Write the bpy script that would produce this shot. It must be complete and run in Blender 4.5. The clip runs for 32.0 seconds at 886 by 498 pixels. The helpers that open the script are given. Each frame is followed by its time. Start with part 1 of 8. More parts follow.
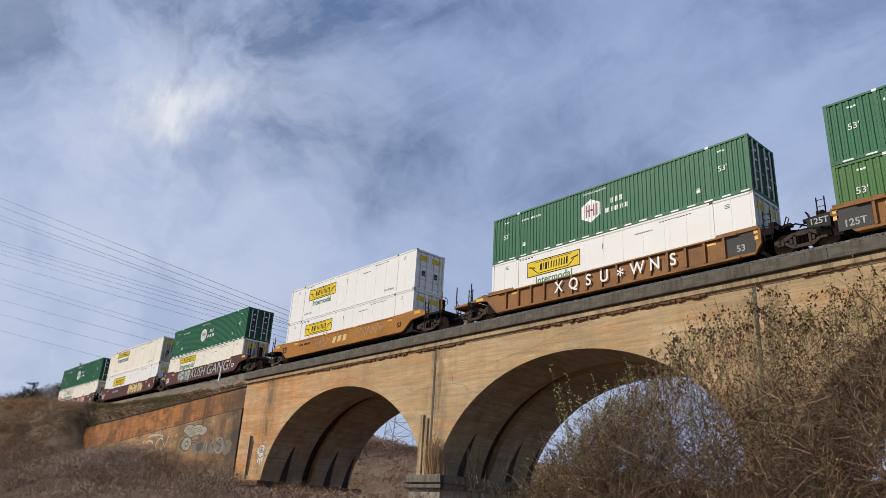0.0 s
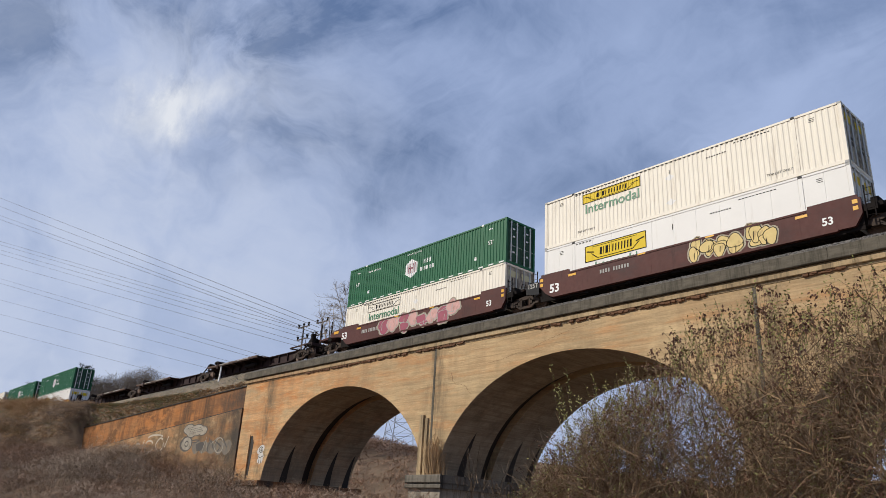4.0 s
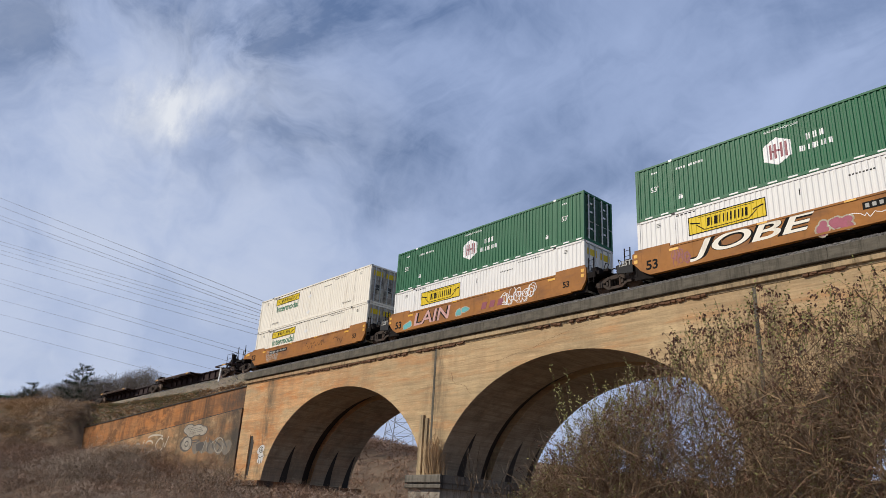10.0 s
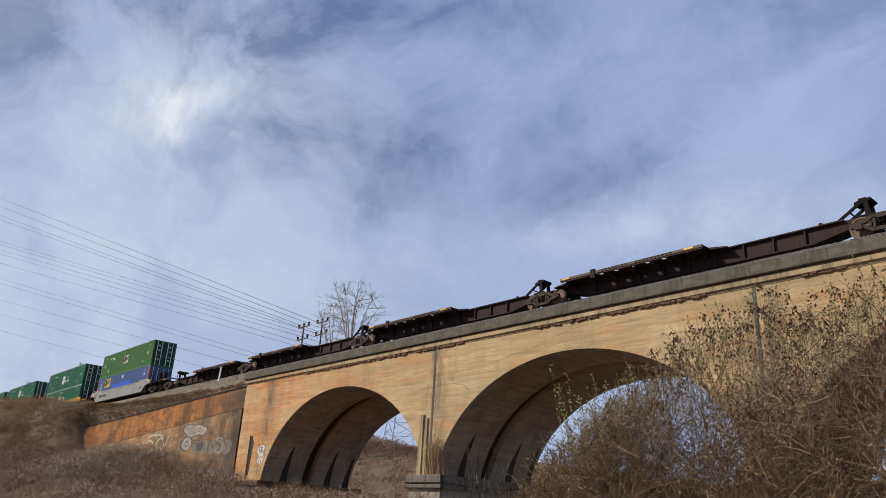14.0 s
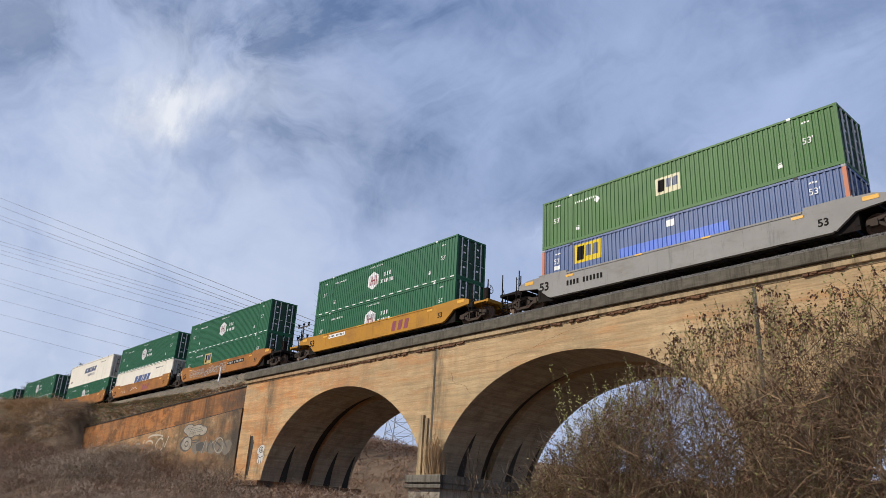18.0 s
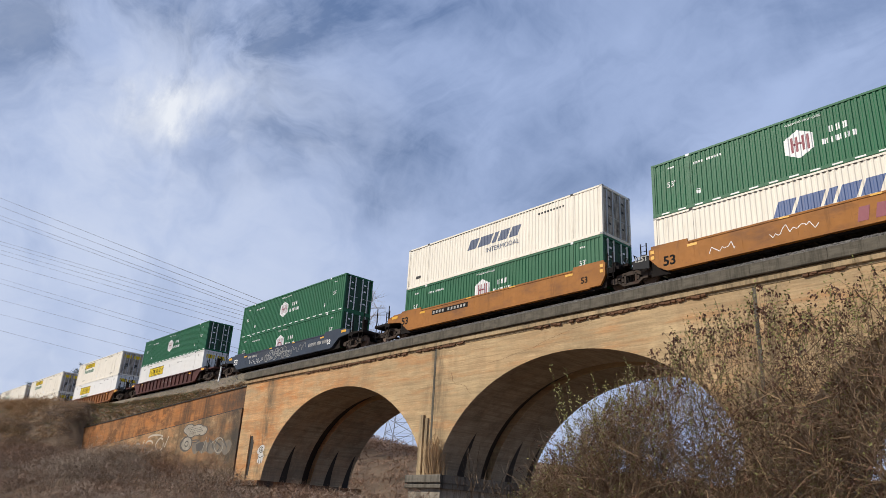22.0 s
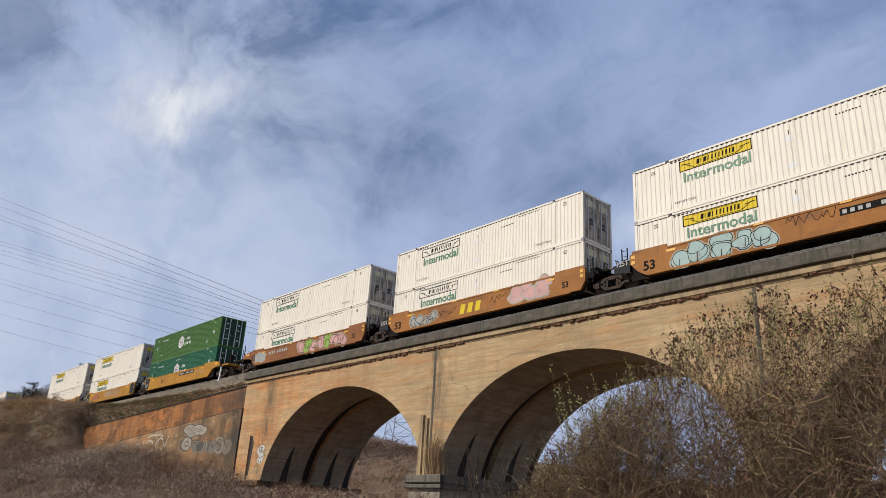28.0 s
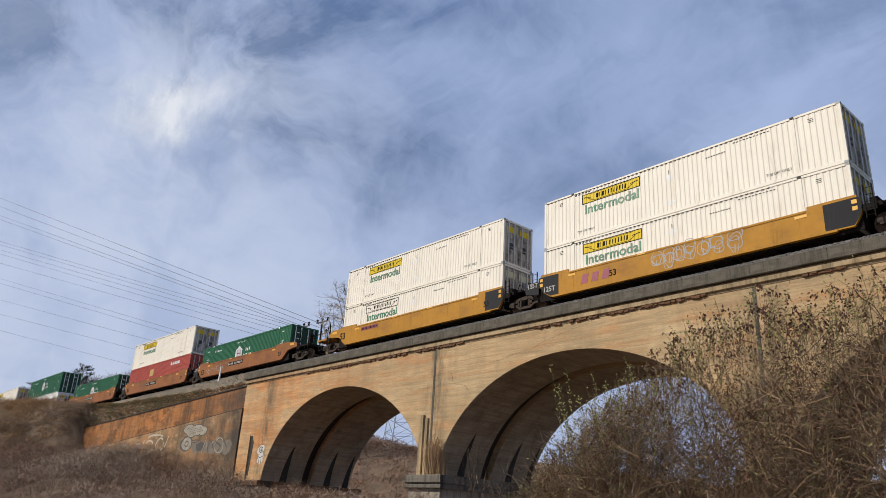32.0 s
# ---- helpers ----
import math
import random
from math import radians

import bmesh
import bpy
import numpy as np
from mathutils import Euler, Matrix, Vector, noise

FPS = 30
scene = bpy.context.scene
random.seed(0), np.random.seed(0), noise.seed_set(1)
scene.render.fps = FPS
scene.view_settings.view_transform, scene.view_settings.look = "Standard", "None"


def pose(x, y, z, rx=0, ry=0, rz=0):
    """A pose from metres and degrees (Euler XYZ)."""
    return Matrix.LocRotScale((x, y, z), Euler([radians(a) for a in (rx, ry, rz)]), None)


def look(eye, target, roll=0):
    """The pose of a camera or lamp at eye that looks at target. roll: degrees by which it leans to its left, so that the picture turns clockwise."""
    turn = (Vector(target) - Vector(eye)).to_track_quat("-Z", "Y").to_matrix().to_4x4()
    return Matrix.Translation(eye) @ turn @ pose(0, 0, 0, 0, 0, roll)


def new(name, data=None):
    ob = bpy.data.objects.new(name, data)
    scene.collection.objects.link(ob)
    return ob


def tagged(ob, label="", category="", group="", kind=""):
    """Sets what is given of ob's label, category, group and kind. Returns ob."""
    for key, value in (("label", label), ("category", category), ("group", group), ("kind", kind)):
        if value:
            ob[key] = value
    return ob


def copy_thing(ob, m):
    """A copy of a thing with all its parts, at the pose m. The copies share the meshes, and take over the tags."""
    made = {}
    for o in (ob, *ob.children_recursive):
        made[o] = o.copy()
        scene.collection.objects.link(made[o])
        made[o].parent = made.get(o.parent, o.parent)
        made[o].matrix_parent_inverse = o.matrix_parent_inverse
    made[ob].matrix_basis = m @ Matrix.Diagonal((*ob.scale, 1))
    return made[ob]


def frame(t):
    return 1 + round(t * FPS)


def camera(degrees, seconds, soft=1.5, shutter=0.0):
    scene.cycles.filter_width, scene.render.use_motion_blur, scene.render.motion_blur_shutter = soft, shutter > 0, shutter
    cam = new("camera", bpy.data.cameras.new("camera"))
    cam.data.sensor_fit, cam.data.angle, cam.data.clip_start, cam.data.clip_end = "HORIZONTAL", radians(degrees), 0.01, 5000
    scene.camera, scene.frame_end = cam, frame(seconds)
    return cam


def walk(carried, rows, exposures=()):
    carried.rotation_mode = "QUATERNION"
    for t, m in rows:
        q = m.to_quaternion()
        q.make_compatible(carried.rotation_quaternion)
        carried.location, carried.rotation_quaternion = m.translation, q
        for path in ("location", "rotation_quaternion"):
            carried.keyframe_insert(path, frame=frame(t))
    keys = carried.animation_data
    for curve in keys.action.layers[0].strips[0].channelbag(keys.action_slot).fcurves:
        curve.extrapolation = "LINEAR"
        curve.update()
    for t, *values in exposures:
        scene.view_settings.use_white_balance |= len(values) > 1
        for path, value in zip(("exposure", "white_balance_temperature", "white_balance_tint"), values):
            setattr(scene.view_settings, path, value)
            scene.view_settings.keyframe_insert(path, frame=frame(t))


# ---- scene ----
cam = camera(62.09, 32.0, soft=0.42)
EYE = pose(0, 0, 1.6, 110.545, -3.142, 47.679)
walk(cam, [(0.0, EYE), (32.0, EYE)],
     [(0.0, -0.03), (1.0, -0.06), (2.0, -0.12), (3.0, -0.08), (6.0, 0.0), (10.0, -0.03), (13.0, 0.0), (17.0, 0.05), (20.0, 0.10), (24.0, 0.07), (28.0, -0.05), (30.0, -0.06), (32.0, -0.02)])
RAIL = 13.17          # top of rail
TRACK = 31.06         # centre line of the track (y)


def travel(t):
    """How far the train has gone along the track at t seconds."""
    return 18.170 * t + 0.024859 * (t - 16) ** 2 + 0.00019589 * (t - 16) ** 3


# ---- light ----
SUN_ELEV, SUN_AZ = 37.0, 214.0     # degrees; azimuth clockwise from +y
sun_dir = Vector((math.sin(radians(SUN_AZ)) * math.cos(radians(SUN_ELEV)),
                  math.cos(radians(SUN_AZ)) * math.cos(radians(SUN_ELEV)), math.sin(radians(SUN_ELEV))))
sun = new("sun", bpy.data.lights.new("sun", "SUN"))
sun.data.energy, sun.data.angle, sun.data.color = 4.3, radians(0.6), (1.0, 0.93, 0.81)
sun.matrix_basis = look(sun_dir * 100, (0, 0, 0))

world = bpy.data.worlds.new("sky")
scene.world = world
world.use_nodes = True
wn, wl = world.node_tree.nodes, world.node_tree.links
wn.clear()


def wnode(kind, **values):
    n = wn.new(kind)
    for k, v in values.items():
        n.inputs[k].default_value = v
    return n


def wmath(op, a, b=None, clamp=False):
    n = wn.new("ShaderNodeMath")
    n.operation, n.use_clamp = op, clamp
    for i, v in enumerate((a, b)):
        if v is None:
            continue
        if isinstance(v, (int, float)):
            n.inputs[i].default_value = v
        else:
            wl.new(v, n.inputs[i])
    return n.outputs[0]


def wramp(src, stops):
    n = wn.new("ShaderNodeValToRGB")
    n.color_ramp.interpolation = "EASE"
    while len(n.color_ramp.elements) < len(stops):
        n.color_ramp.elements.new(0.5)
    for e, (pos, v) in zip(n.color_ramp.elements, stops):
        e.position, e.color = pos, (v, v, v, 1)
    wl.new(src, n.inputs[0])
    return n.outputs[0]


sky = wn.new("ShaderNodeTexSky")
sky.sky_type, sky.sun_disc = "NISHITA", False
sky.sun_elevation, sky.sun_rotation = radians(SUN_ELEV), radians(SUN_AZ)
sky.air_density, sky.dust_density, sky.ozone_density = 1.0, 1.2, 1.5
coord = wn.new("ShaderNodeTexCoord")
sep = wn.new("ShaderNodeSeparateXYZ")
wl.new(coord.outputs["Generated"], sep.inputs[0])
height = wmath("ADD", wmath("MAXIMUM", sep.outputs["Z"], 0.0), 0.12)
flat = wn.new("ShaderNodeCombineXYZ")
wl.new(wmath("DIVIDE", sep.outputs["X"], height), flat.inputs[0])
wl.new(wmath("DIVIDE", sep.outputs["Y"], height), flat.inputs[1])


def cloud_noise(scale, turn, stretch, detail, rough, warp, shift=(0, 0, 0)):
    m = wn.new("ShaderNodeMapping")
    m.inputs["Location"].default_value = shift
    m.inputs["Rotation"].default_value = (0, 0, radians(turn))
    m.inputs["Scale"].default_value = (1, stretch, 1)
    wl.new(flat.outputs[0], m.inputs["Vector"])
    n = wnode("ShaderNodeTexNoise", Scale=scale, Detail=detail, Roughness=rough, Distortion=warp)
    wl.new(m.outputs[0], n.inputs["Vector"])
    return n.outputs[0]


def along(x, y, z, source=None):
    n = wn.new("ShaderNodeVectorMath")
    n.operation = "DOT_PRODUCT"
    wl.new(source or coord.outputs["Generated"], n.inputs[0])
    n.inputs[1].default_value = (x, y, z)
    return n.outputs["Value"]


# a bright bank of cirrus, with fibres that fan out from it
warp = wnode("ShaderNodeTexNoise", Scale=3.2, Detail=4, Roughness=0.55, Distortion=0.3)
wl.new(coord.outputs["Generated"], warp.inputs["Vector"])
offset = wn.new("ShaderNodeVectorMath")
offset.operation = "MULTIPLY_ADD"
wl.new(warp.outputs["Color"], offset.inputs[0])
offset.inputs[1].default_value, offset.inputs[2].default_value = (0.24, 0.24, 0.24), (-0.12, -0.12, -0.12)
bent = wn.new("ShaderNodeVectorMath")
bent.operation = "ADD"
wl.new(coord.outputs["Generated"], bent.inputs[0])
wl.new(offset.outputs[0], bent.inputs[1])
core_dir = Vector((-0.8340, 0.2720, 0.4800)).normalized()
core_u = core_dir.cross(Vector((0, 0, 1))).normalized()
core_v = core_u.cross(core_dir)
cu, cv = along(*core_u, bent.outputs[0]), along(*core_v, bent.outputs[0])
radius = wmath("SQRT", wmath("ADD", wmath("MULTIPLY", cu, cu), wmath("MULTIPLY", cv, cv)))
reach = wmath("ADD", radius, 0.16)
spokes = wn.new("ShaderNodeCombineXYZ")
wl.new(wmath("MULTIPLY", wmath("DIVIDE", cu, reach), 1.5), spokes.inputs[0])
wl.new(wmath("MULTIPLY", wmath("DIVIDE", cv, reach), 1.5), spokes.inputs[1])
wl.new(wmath("MULTIPLY", radius, 2.2), spokes.inputs[2])


def sky_noise(source, scale, detail, rough, warp, lo, hi, shift=(0, 0, 0), stretch=(1, 1, 1)):
    m = wn.new("ShaderNodeMapping")
    m.inputs["Location"].default_value, m.inputs["Scale"].default_value = shift, stretch
    wl.new(source, m.inputs["Vector"])
    n = wnode("ShaderNodeTexNoise", Scale=scale, Detail=detail, Roughness=rough, Distortion=warp)
    wl.new(m.outputs[0], n.inputs["Vector"])
    return wramp(n.outputs[0], [(lo, 0.0), (hi, 1.0)])


around = bent.outputs[0]
fray = wnode("ShaderNodeTexNoise", Scale=9.0, Detail=8, Roughness=0.64, Distortion=0.4)
wl.new(coord.outputs["Generated"], fray.inputs["Vector"])


def moved(source, colour, size, centre):
    """Directions shifted by a coloured noise of the given reach."""
    n = wn.new("ShaderNodeVectorMath")
    n.operation = "MULTIPLY_ADD"
    wl.new(colour, n.inputs[0])
    n.inputs[1].default_value = (size, size, size)
    shift = wn.new("ShaderNodeVectorMath")
    shift.operation = "ADD"
    wl.new(source, shift.inputs[0])
    shift.inputs[1].default_value = (-centre, -centre, -centre)
    wl.new(shift.outputs[0], n.inputs[2])
    return n.outputs[0]


lightly = moved(coord.outputs["Generated"], warp.outputs["Color"], 0.05, 0.025)
frayed = moved(lightly, fray.outputs["Color"], 0.11, 0.055)


def axes(at, to):
    c = Vector(at).normalized()
    a = (Vector(to) - c * c.dot(Vector(to))).normalized()
    return c, a, c.cross(a)


def puff(at, to, long, wide, source=None):
    """A soft patch of cloud round one direction of the sky, drawn out towards another."""
    c, a, b = axes(at, to)
    x = wmath("DIVIDE", along(*a, source or frayed), long)
    y = wmath("DIVIDE", along(*b, source or frayed), wide)
    bell = wmath("EXPONENT", wmath("MULTIPLY", wmath("ADD", wmath("MULTIPLY", x, x), wmath("MULTIPLY", y, y)), -1.0))
    return wmath("MULTIPLY", bell, wmath("GREATER_THAN", along(*c), 0.0))


fibres = sky_noise(spokes.outputs[0], 2.4, 9, 0.62, 0.5, 0.36, 0.68, (2.0, 0.7, 1.1))
mottle = sky_noise(around, 7.0, 9, 0.60, 0.3, 0.34, 0.70, (4.2, 1.1, 0.4))
broad = sky_noise(around, 1.9, 3, 0.5, 0.3, 0.32, 0.66, (1.7, 8.2, 3.0))
_, strand_x, strand_y = axes((-0.352, 0.802, 0.482), (-0.239, 0.816, 0.526))
comb = wn.new("ShaderNodeCombineXYZ")
wl.new(wmath("MULTIPLY", along(*strand_x, around), 3.5), comb.inputs[0])
wl.new(wmath("MULTIPLY", along(*strand_y, around), 15.0), comb.inputs[1])
strands = sky_noise(comb.outputs[0], 1.0, 9, 0.60, 0.6, 0.34, 0.68, (3.1, 0.2, 0.6))
wisps = wramp(cloud_noise(1.5, 128, 0.30, 6, 0.56, 0.8, (1.2, 4.1, 0)), [(0.36, 0.0), (0.78, 1.0)])
streaks = wramp(cloud_noise(3.4, 148, 0.20, 9, 0.66, 0.5, (2.2, 6.3, 0)), [(0.40, 0.0), (0.74, 1.0)])
low = wramp(sep.outputs["Z"], [(0.10, 1.0), (0.60, 0.0)])
west = wramp(along(-0.93, 0.26, 0.25), [(0.86, 0.0), (1.0, 1.0)])
thin = wmath("ADD", wmath("MULTIPLY", broad, 0.10), wmath("MULTIPLY", mottle, 0.24))
thin = wmath("ADD", thin, wmath("MULTIPLY", streaks, 0.16))
thin = wmath("ADD", thin, wmath("MULTIPLY", wisps, 0.06))
thin = wmath("ADD", thin, wmath("ADD", wmath("MULTIPLY", fibres, 0.20), wmath("MULTIPLY", strands, 0.10)))
thin = wmath("ADD", thin, wmath("MULTIPLY", low, 0.46))
thin = wmath("ADD", thin, 0.05)
for at, to, long, wide, amount, grain in (
        ((-0.833, 0.284, 0.475), (-0.776, 0.386, 0.498), 0.200, 0.146, 0.30, fibres),
        ((-0.831, 0.157, 0.533), (-0.847, 0.220, 0.484), 0.092, 0.032, 0.34, fibres),
        ((-0.754, 0.295, 0.586), (-0.820, 0.278, 0.500), 0.108, 0.026, 0.34, fibres),
        ((-0.733, 0.404, 0.547), (-0.663, 0.477, 0.577), 0.115, 0.028, 0.20, fibres),
        ((-0.631, 0.539, 0.558), (-0.521, 0.650, 0.554), 0.161, 0.046, 0.30, strands),
        ((-0.633, 0.609, 0.478), (-0.653, 0.614, 0.444), 0.058, 0.020, 0.26, strands),
        ((-0.426, 0.735, 0.527), (-0.299, 0.801, 0.519), 0.230, 0.092, 0.16, mottle),
        ((-0.352, 0.802, 0.482), (-0.239, 0.816, 0.526), 0.253, 0.031, 0.50, strands),
        ((-0.292, 0.844, 0.449), (-0.218, 0.852, 0.476), 0.200, 0.035, 0.36, strands),
        ((-0.422, 0.695, 0.581), (-0.330, 0.737, 0.590), 0.146, 0.038, 0.18, strands),
        ((-0.448, 0.809, 0.381), (-0.340, 0.860, 0.379), 0.190, 0.040, 0.85, mottle),
        ((-0.928, 0.223, 0.297), (-0.871, 0.388, 0.301), 0.200, 0.177, 0.40, mottle),
        ((-0.596, 0.699, 0.395), (-0.575, 0.706, 0.413), 0.031, 0.005, 0.42, strands),
        ((-0.826, 0.459, 0.326), (-0.699, 0.627, 0.345), 0.230, 0.084, 0.30, mottle),
        ((-0.710, 0.594, 0.379), (-0.622, 0.654, 0.432), 0.123, 0.028, 0.22, strands),
        ((-0.896, 0.169, 0.410), (-0.924, 0.159, 0.348), 0.131, 0.046, 0.30, mottle),
):
    thin = wmath("ADD", thin, wmath("MULTIPLY", puff(at, to, long, wide), wmath("MULTIPLY", wmath("ADD", wmath("MULTIPLY", grain, 1.1), 0.35), amount)))
for at, to, long, wide, amount in (
        ((-0.848, 0.094, 0.521), (-0.817, 0.172, 0.550), 0.145, 0.085, 0.56),
        ((-0.757, 0.350, 0.552), (-0.705, 0.416, 0.575), 0.110, 0.046, 0.52),
        ((-0.734, 0.486, 0.474), (-0.662, 0.584, 0.470), 0.161, 0.051, 0.42),
        ((-0.610, 0.675, 0.415), (-0.530, 0.730, 0.431), 0.115, 0.042, 0.34),
        ((-0.509, 0.734, 0.450), (-0.469, 0.758, 0.454), 0.077, 0.031, 0.22),
        ((-0.511, 0.683, 0.522), (-0.470, 0.700, 0.538), 0.069, 0.042, 0.12),
        ((-0.650, 0.443, 0.618), (-0.542, 0.561, 0.626), 0.253, 0.046, 0.28),
        ((-0.234, 0.785, 0.573), (-0.188, 0.803, 0.566), 0.138, 0.046, 0.16),
        ((-0.762, 0.516, 0.392), (-0.698, 0.580, 0.421), 0.084, 0.031, 0.22),
):
    thin = wmath("SUBTRACT", thin, wmath("MULTIPLY", puff(at, to, long, wide, lightly), amount))
thin = wmath("SUBTRACT", 1.0, wmath("EXPONENT", wmath("MULTIPLY", wmath("MAXIMUM", thin, 0.0), -1.75)), clamp=True)
grainy = wmath("ADD", wmath("MULTIPLY", mottle, 0.8), 0.30)
milky = wmath("ADD", wmath("MULTIPLY", mottle, 0.35), 0.60)
thick = wmath("MULTIPLY", wmath("MULTIPLY", puff((-0.841, 0.267, 0.471), (-0.809, 0.324, 0.491), 0.130, 0.095), grainy), 0.22)
thick = wmath("ADD", thick, wmath("MULTIPLY", wmath("MULTIPLY", puff((-0.834, 0.276, 0.477), (-0.804, 0.320, 0.500), 0.046, 0.024), milky), 0.95))
thick = wmath("ADD", thick, wmath("MULTIPLY", wmath("MULTIPLY", puff((-0.857, 0.249, 0.451), (-0.833, 0.284, 0.475), 0.050, 0.032), milky), 0.50))
thick = wmath("ADD", thick, wmath("MULTIPLY", wmath("MULTIPLY", west, grainy), 0.26))
thick = wmath("ADD", thick, wmath("MULTIPLY", wmath("MULTIPLY", puff((-0.448, 0.809, 0.381), (-0.340, 0.860, 0.379), 0.17, 0.030), grainy), 0.42))
thick = wmath("ADD", thick, wmath("MULTIPLY", low, wmath("ADD", wmath("MULTIPLY", wisps, 0.22), 0.10)), clamp=True)


def wmix(fac, a, b):
    n = wn.new("ShaderNodeMix")
    n.data_type = "RGBA"
    for slot, v in (("Factor", fac), ("A", a), ("B", b)):
        if isinstance(v, (int, float)):
            n.inputs[slot].default_value = v
        elif isinstance(v, tuple):
            n.inputs[slot].default_value = (*v, 1)
        else:
            wl.new(v, n.inputs[slot])
    return n.outputs["Result"]


haze = wmix(0.75, sky.outputs[0], (1.50, 2.42, 4.75))
haze = wmix(thin, haze, (4.75, 5.95, 8.95))
haze = wmix(thick, haze, (9.2, 9.6, 10.4))
back = wnode("ShaderNodeBackground", Strength=0.083)
wl.new(haze, back.inputs["Color"])
wo = wn.new("ShaderNodeOutputWorld")
wl.new(back.outputs[0], wo.inputs[0])

# ---- materials ----
MATS = {}


def material(name, color, rough=0.6, metal=0.0, grain=8.0, vary=0.25, stain=None, stain_amount=0.0, stain_scale=0.6,
             streak=(1, 1, 0.12), bump=0.15, bump_scale=40.0, island=0.0, spec=0.5, wear=None):
    """A weathered surface: two scales of tone, stains drawn out by streak, fine relief."""
    if name in MATS:
        return MATS[name]
    m = bpy.data.materials.new(name)
    m.use_nodes = True
    nt = m.node_tree
    nt.nodes.clear()
    N, L = nt.nodes.new, nt.links.new
    out, bsdf, tex = N("ShaderNodeOutputMaterial"), N("ShaderNodeBsdfPrincipled"), N("ShaderNodeTexCoord")
    L(bsdf.outputs[0], out.inputs[0])
    bsdf.inputs["Roughness"].default_value, bsdf.inputs["Metallic"].default_value = rough, metal
    bsdf.inputs["Specular IOR Level"].default_value = spec

    def noise_of(scale, squash=(1, 1, 1), detail=4, rgh=0.6):
        mp, n = N("ShaderNodeMapping"), N("ShaderNodeTexNoise")
        mp.inputs["Scale"].default_value = squash
        n.inputs["Scale"].default_value, n.inputs["Detail"].default_value, n.inputs["Roughness"].default_value = scale, detail, rgh
        L(tex.outputs["Object"], mp.inputs[0])
        L(mp.outputs[0], n.inputs["Vector"])
        return n.outputs["Fac"]

    def blend(kind, fac, a, b):
        x = N("ShaderNodeMix")
        x.data_type, x.blend_type = "RGBA", kind
        for slot, v in (("Factor", fac), ("A", a), ("B", b)):
            if isinstance(v, (int, float)):
                x.inputs[slot].default_value = v
            elif isinstance(v, tuple):
                x.inputs[slot].default_value = (*v, 1)
            else:
                L(v, x.inputs[slot])
        return x.outputs["Result"]

    def ramp(src, lo, hi):
        r = N("ShaderNodeMapRange")
        r.inputs["From Min"].default_value, r.inputs["From Max"].default_value = lo, hi
        L(src, r.inputs["Value"])
        return r.outputs[0]

    dark = tuple(c * (1 - vary) for c in color)
    light = tuple(min(1.0, c * (1 + vary * 0.6)) for c in color)
    col = blend("MIX", ramp(noise_of(0.7, detail=3), 0.3, 0.7), dark, light)
    col = blend("MIX", ramp(noise_of(grain, detail=5), 0.25, 0.8), col, tuple(c * (1 - vary * 0.5) for c in color))
    if stain:
        f = N("ShaderNodeMath")
        f.operation, f.inputs[1].default_value = "MULTIPLY", 1.0
        L(ramp(noise_of(stain_scale * 4, streak, 6, 0.65), 0.62 - 0.3 * stain_amount, 0.80 - 0.15 * stain_amount), f.inputs[0])
        g = N("ShaderNodeMath")
        g.operation, g.inputs[1].default_value = "MULTIPLY", min(1.0, 0.35 + stain_amount)
        L(f.outputs[0], g.inputs[0])
        col = blend("MIX", g.outputs[0], col, stain)
    if wear:
        # scuffs, rust freckles and runs of dirt
        col = blend("MIX", ramp(noise_of(2.2, (1.6, 1, 0.22), 7, 0.7), 0.56, 0.74), col, wear[0])
        col = blend("MIX", ramp(noise_of(9.0, (0.6, 1, 1.0), 6, 0.7), 0.62, 0.72), col, wear[1])
    if island:
        geo, info = N("ShaderNodeNewGeometry"), N("ShaderNodeObjectInfo")
        add = N("ShaderNodeMath")
        add.operation = "ADD"
        L(geo.outputs["Random Per Island"], add.inputs[0])
        L(info.outputs["Random"], add.inputs[1])
        hs = N("ShaderNodeHueSaturation")
        L(ramp(add.outputs[0], 0.0, 2.0), hs.inputs["Value"])
        vr = N("ShaderNodeMapRange")
        vr.inputs["From Max"].default_value = 2.0
        vr.inputs["To Min"].default_value, vr.inputs["To Max"].default_value = 1 - island, 1 + island
        L(add.outputs[0], vr.inputs["Value"])
        L(vr.outputs[0], hs.inputs["Value"])
        L(col, hs.inputs["Color"])
        col = hs.outputs[0]
    L(col, bsdf.inputs["Base Color"])
    rr = N("ShaderNodeMapRange")
    rr.inputs["To Min"].default_value, rr.inputs["To Max"].default_value = max(0.05, rough - 0.12), min(1, rough + 0.12)
    L(noise_of(grain * 2), rr.inputs["Value"])
    L(rr.outputs[0], bsdf.inputs["Roughness"])
    if bump:
        b = N("ShaderNodeBump")
        b.inputs["Strength"].default_value, b.inputs["Distance"].default_value = bump, 0.02
        L(noise_of(bump_scale, detail=3), b.inputs["Height"])
        L(b.outputs[0], bsdf.inputs["Normal"])
    MATS[name] = m
    return m


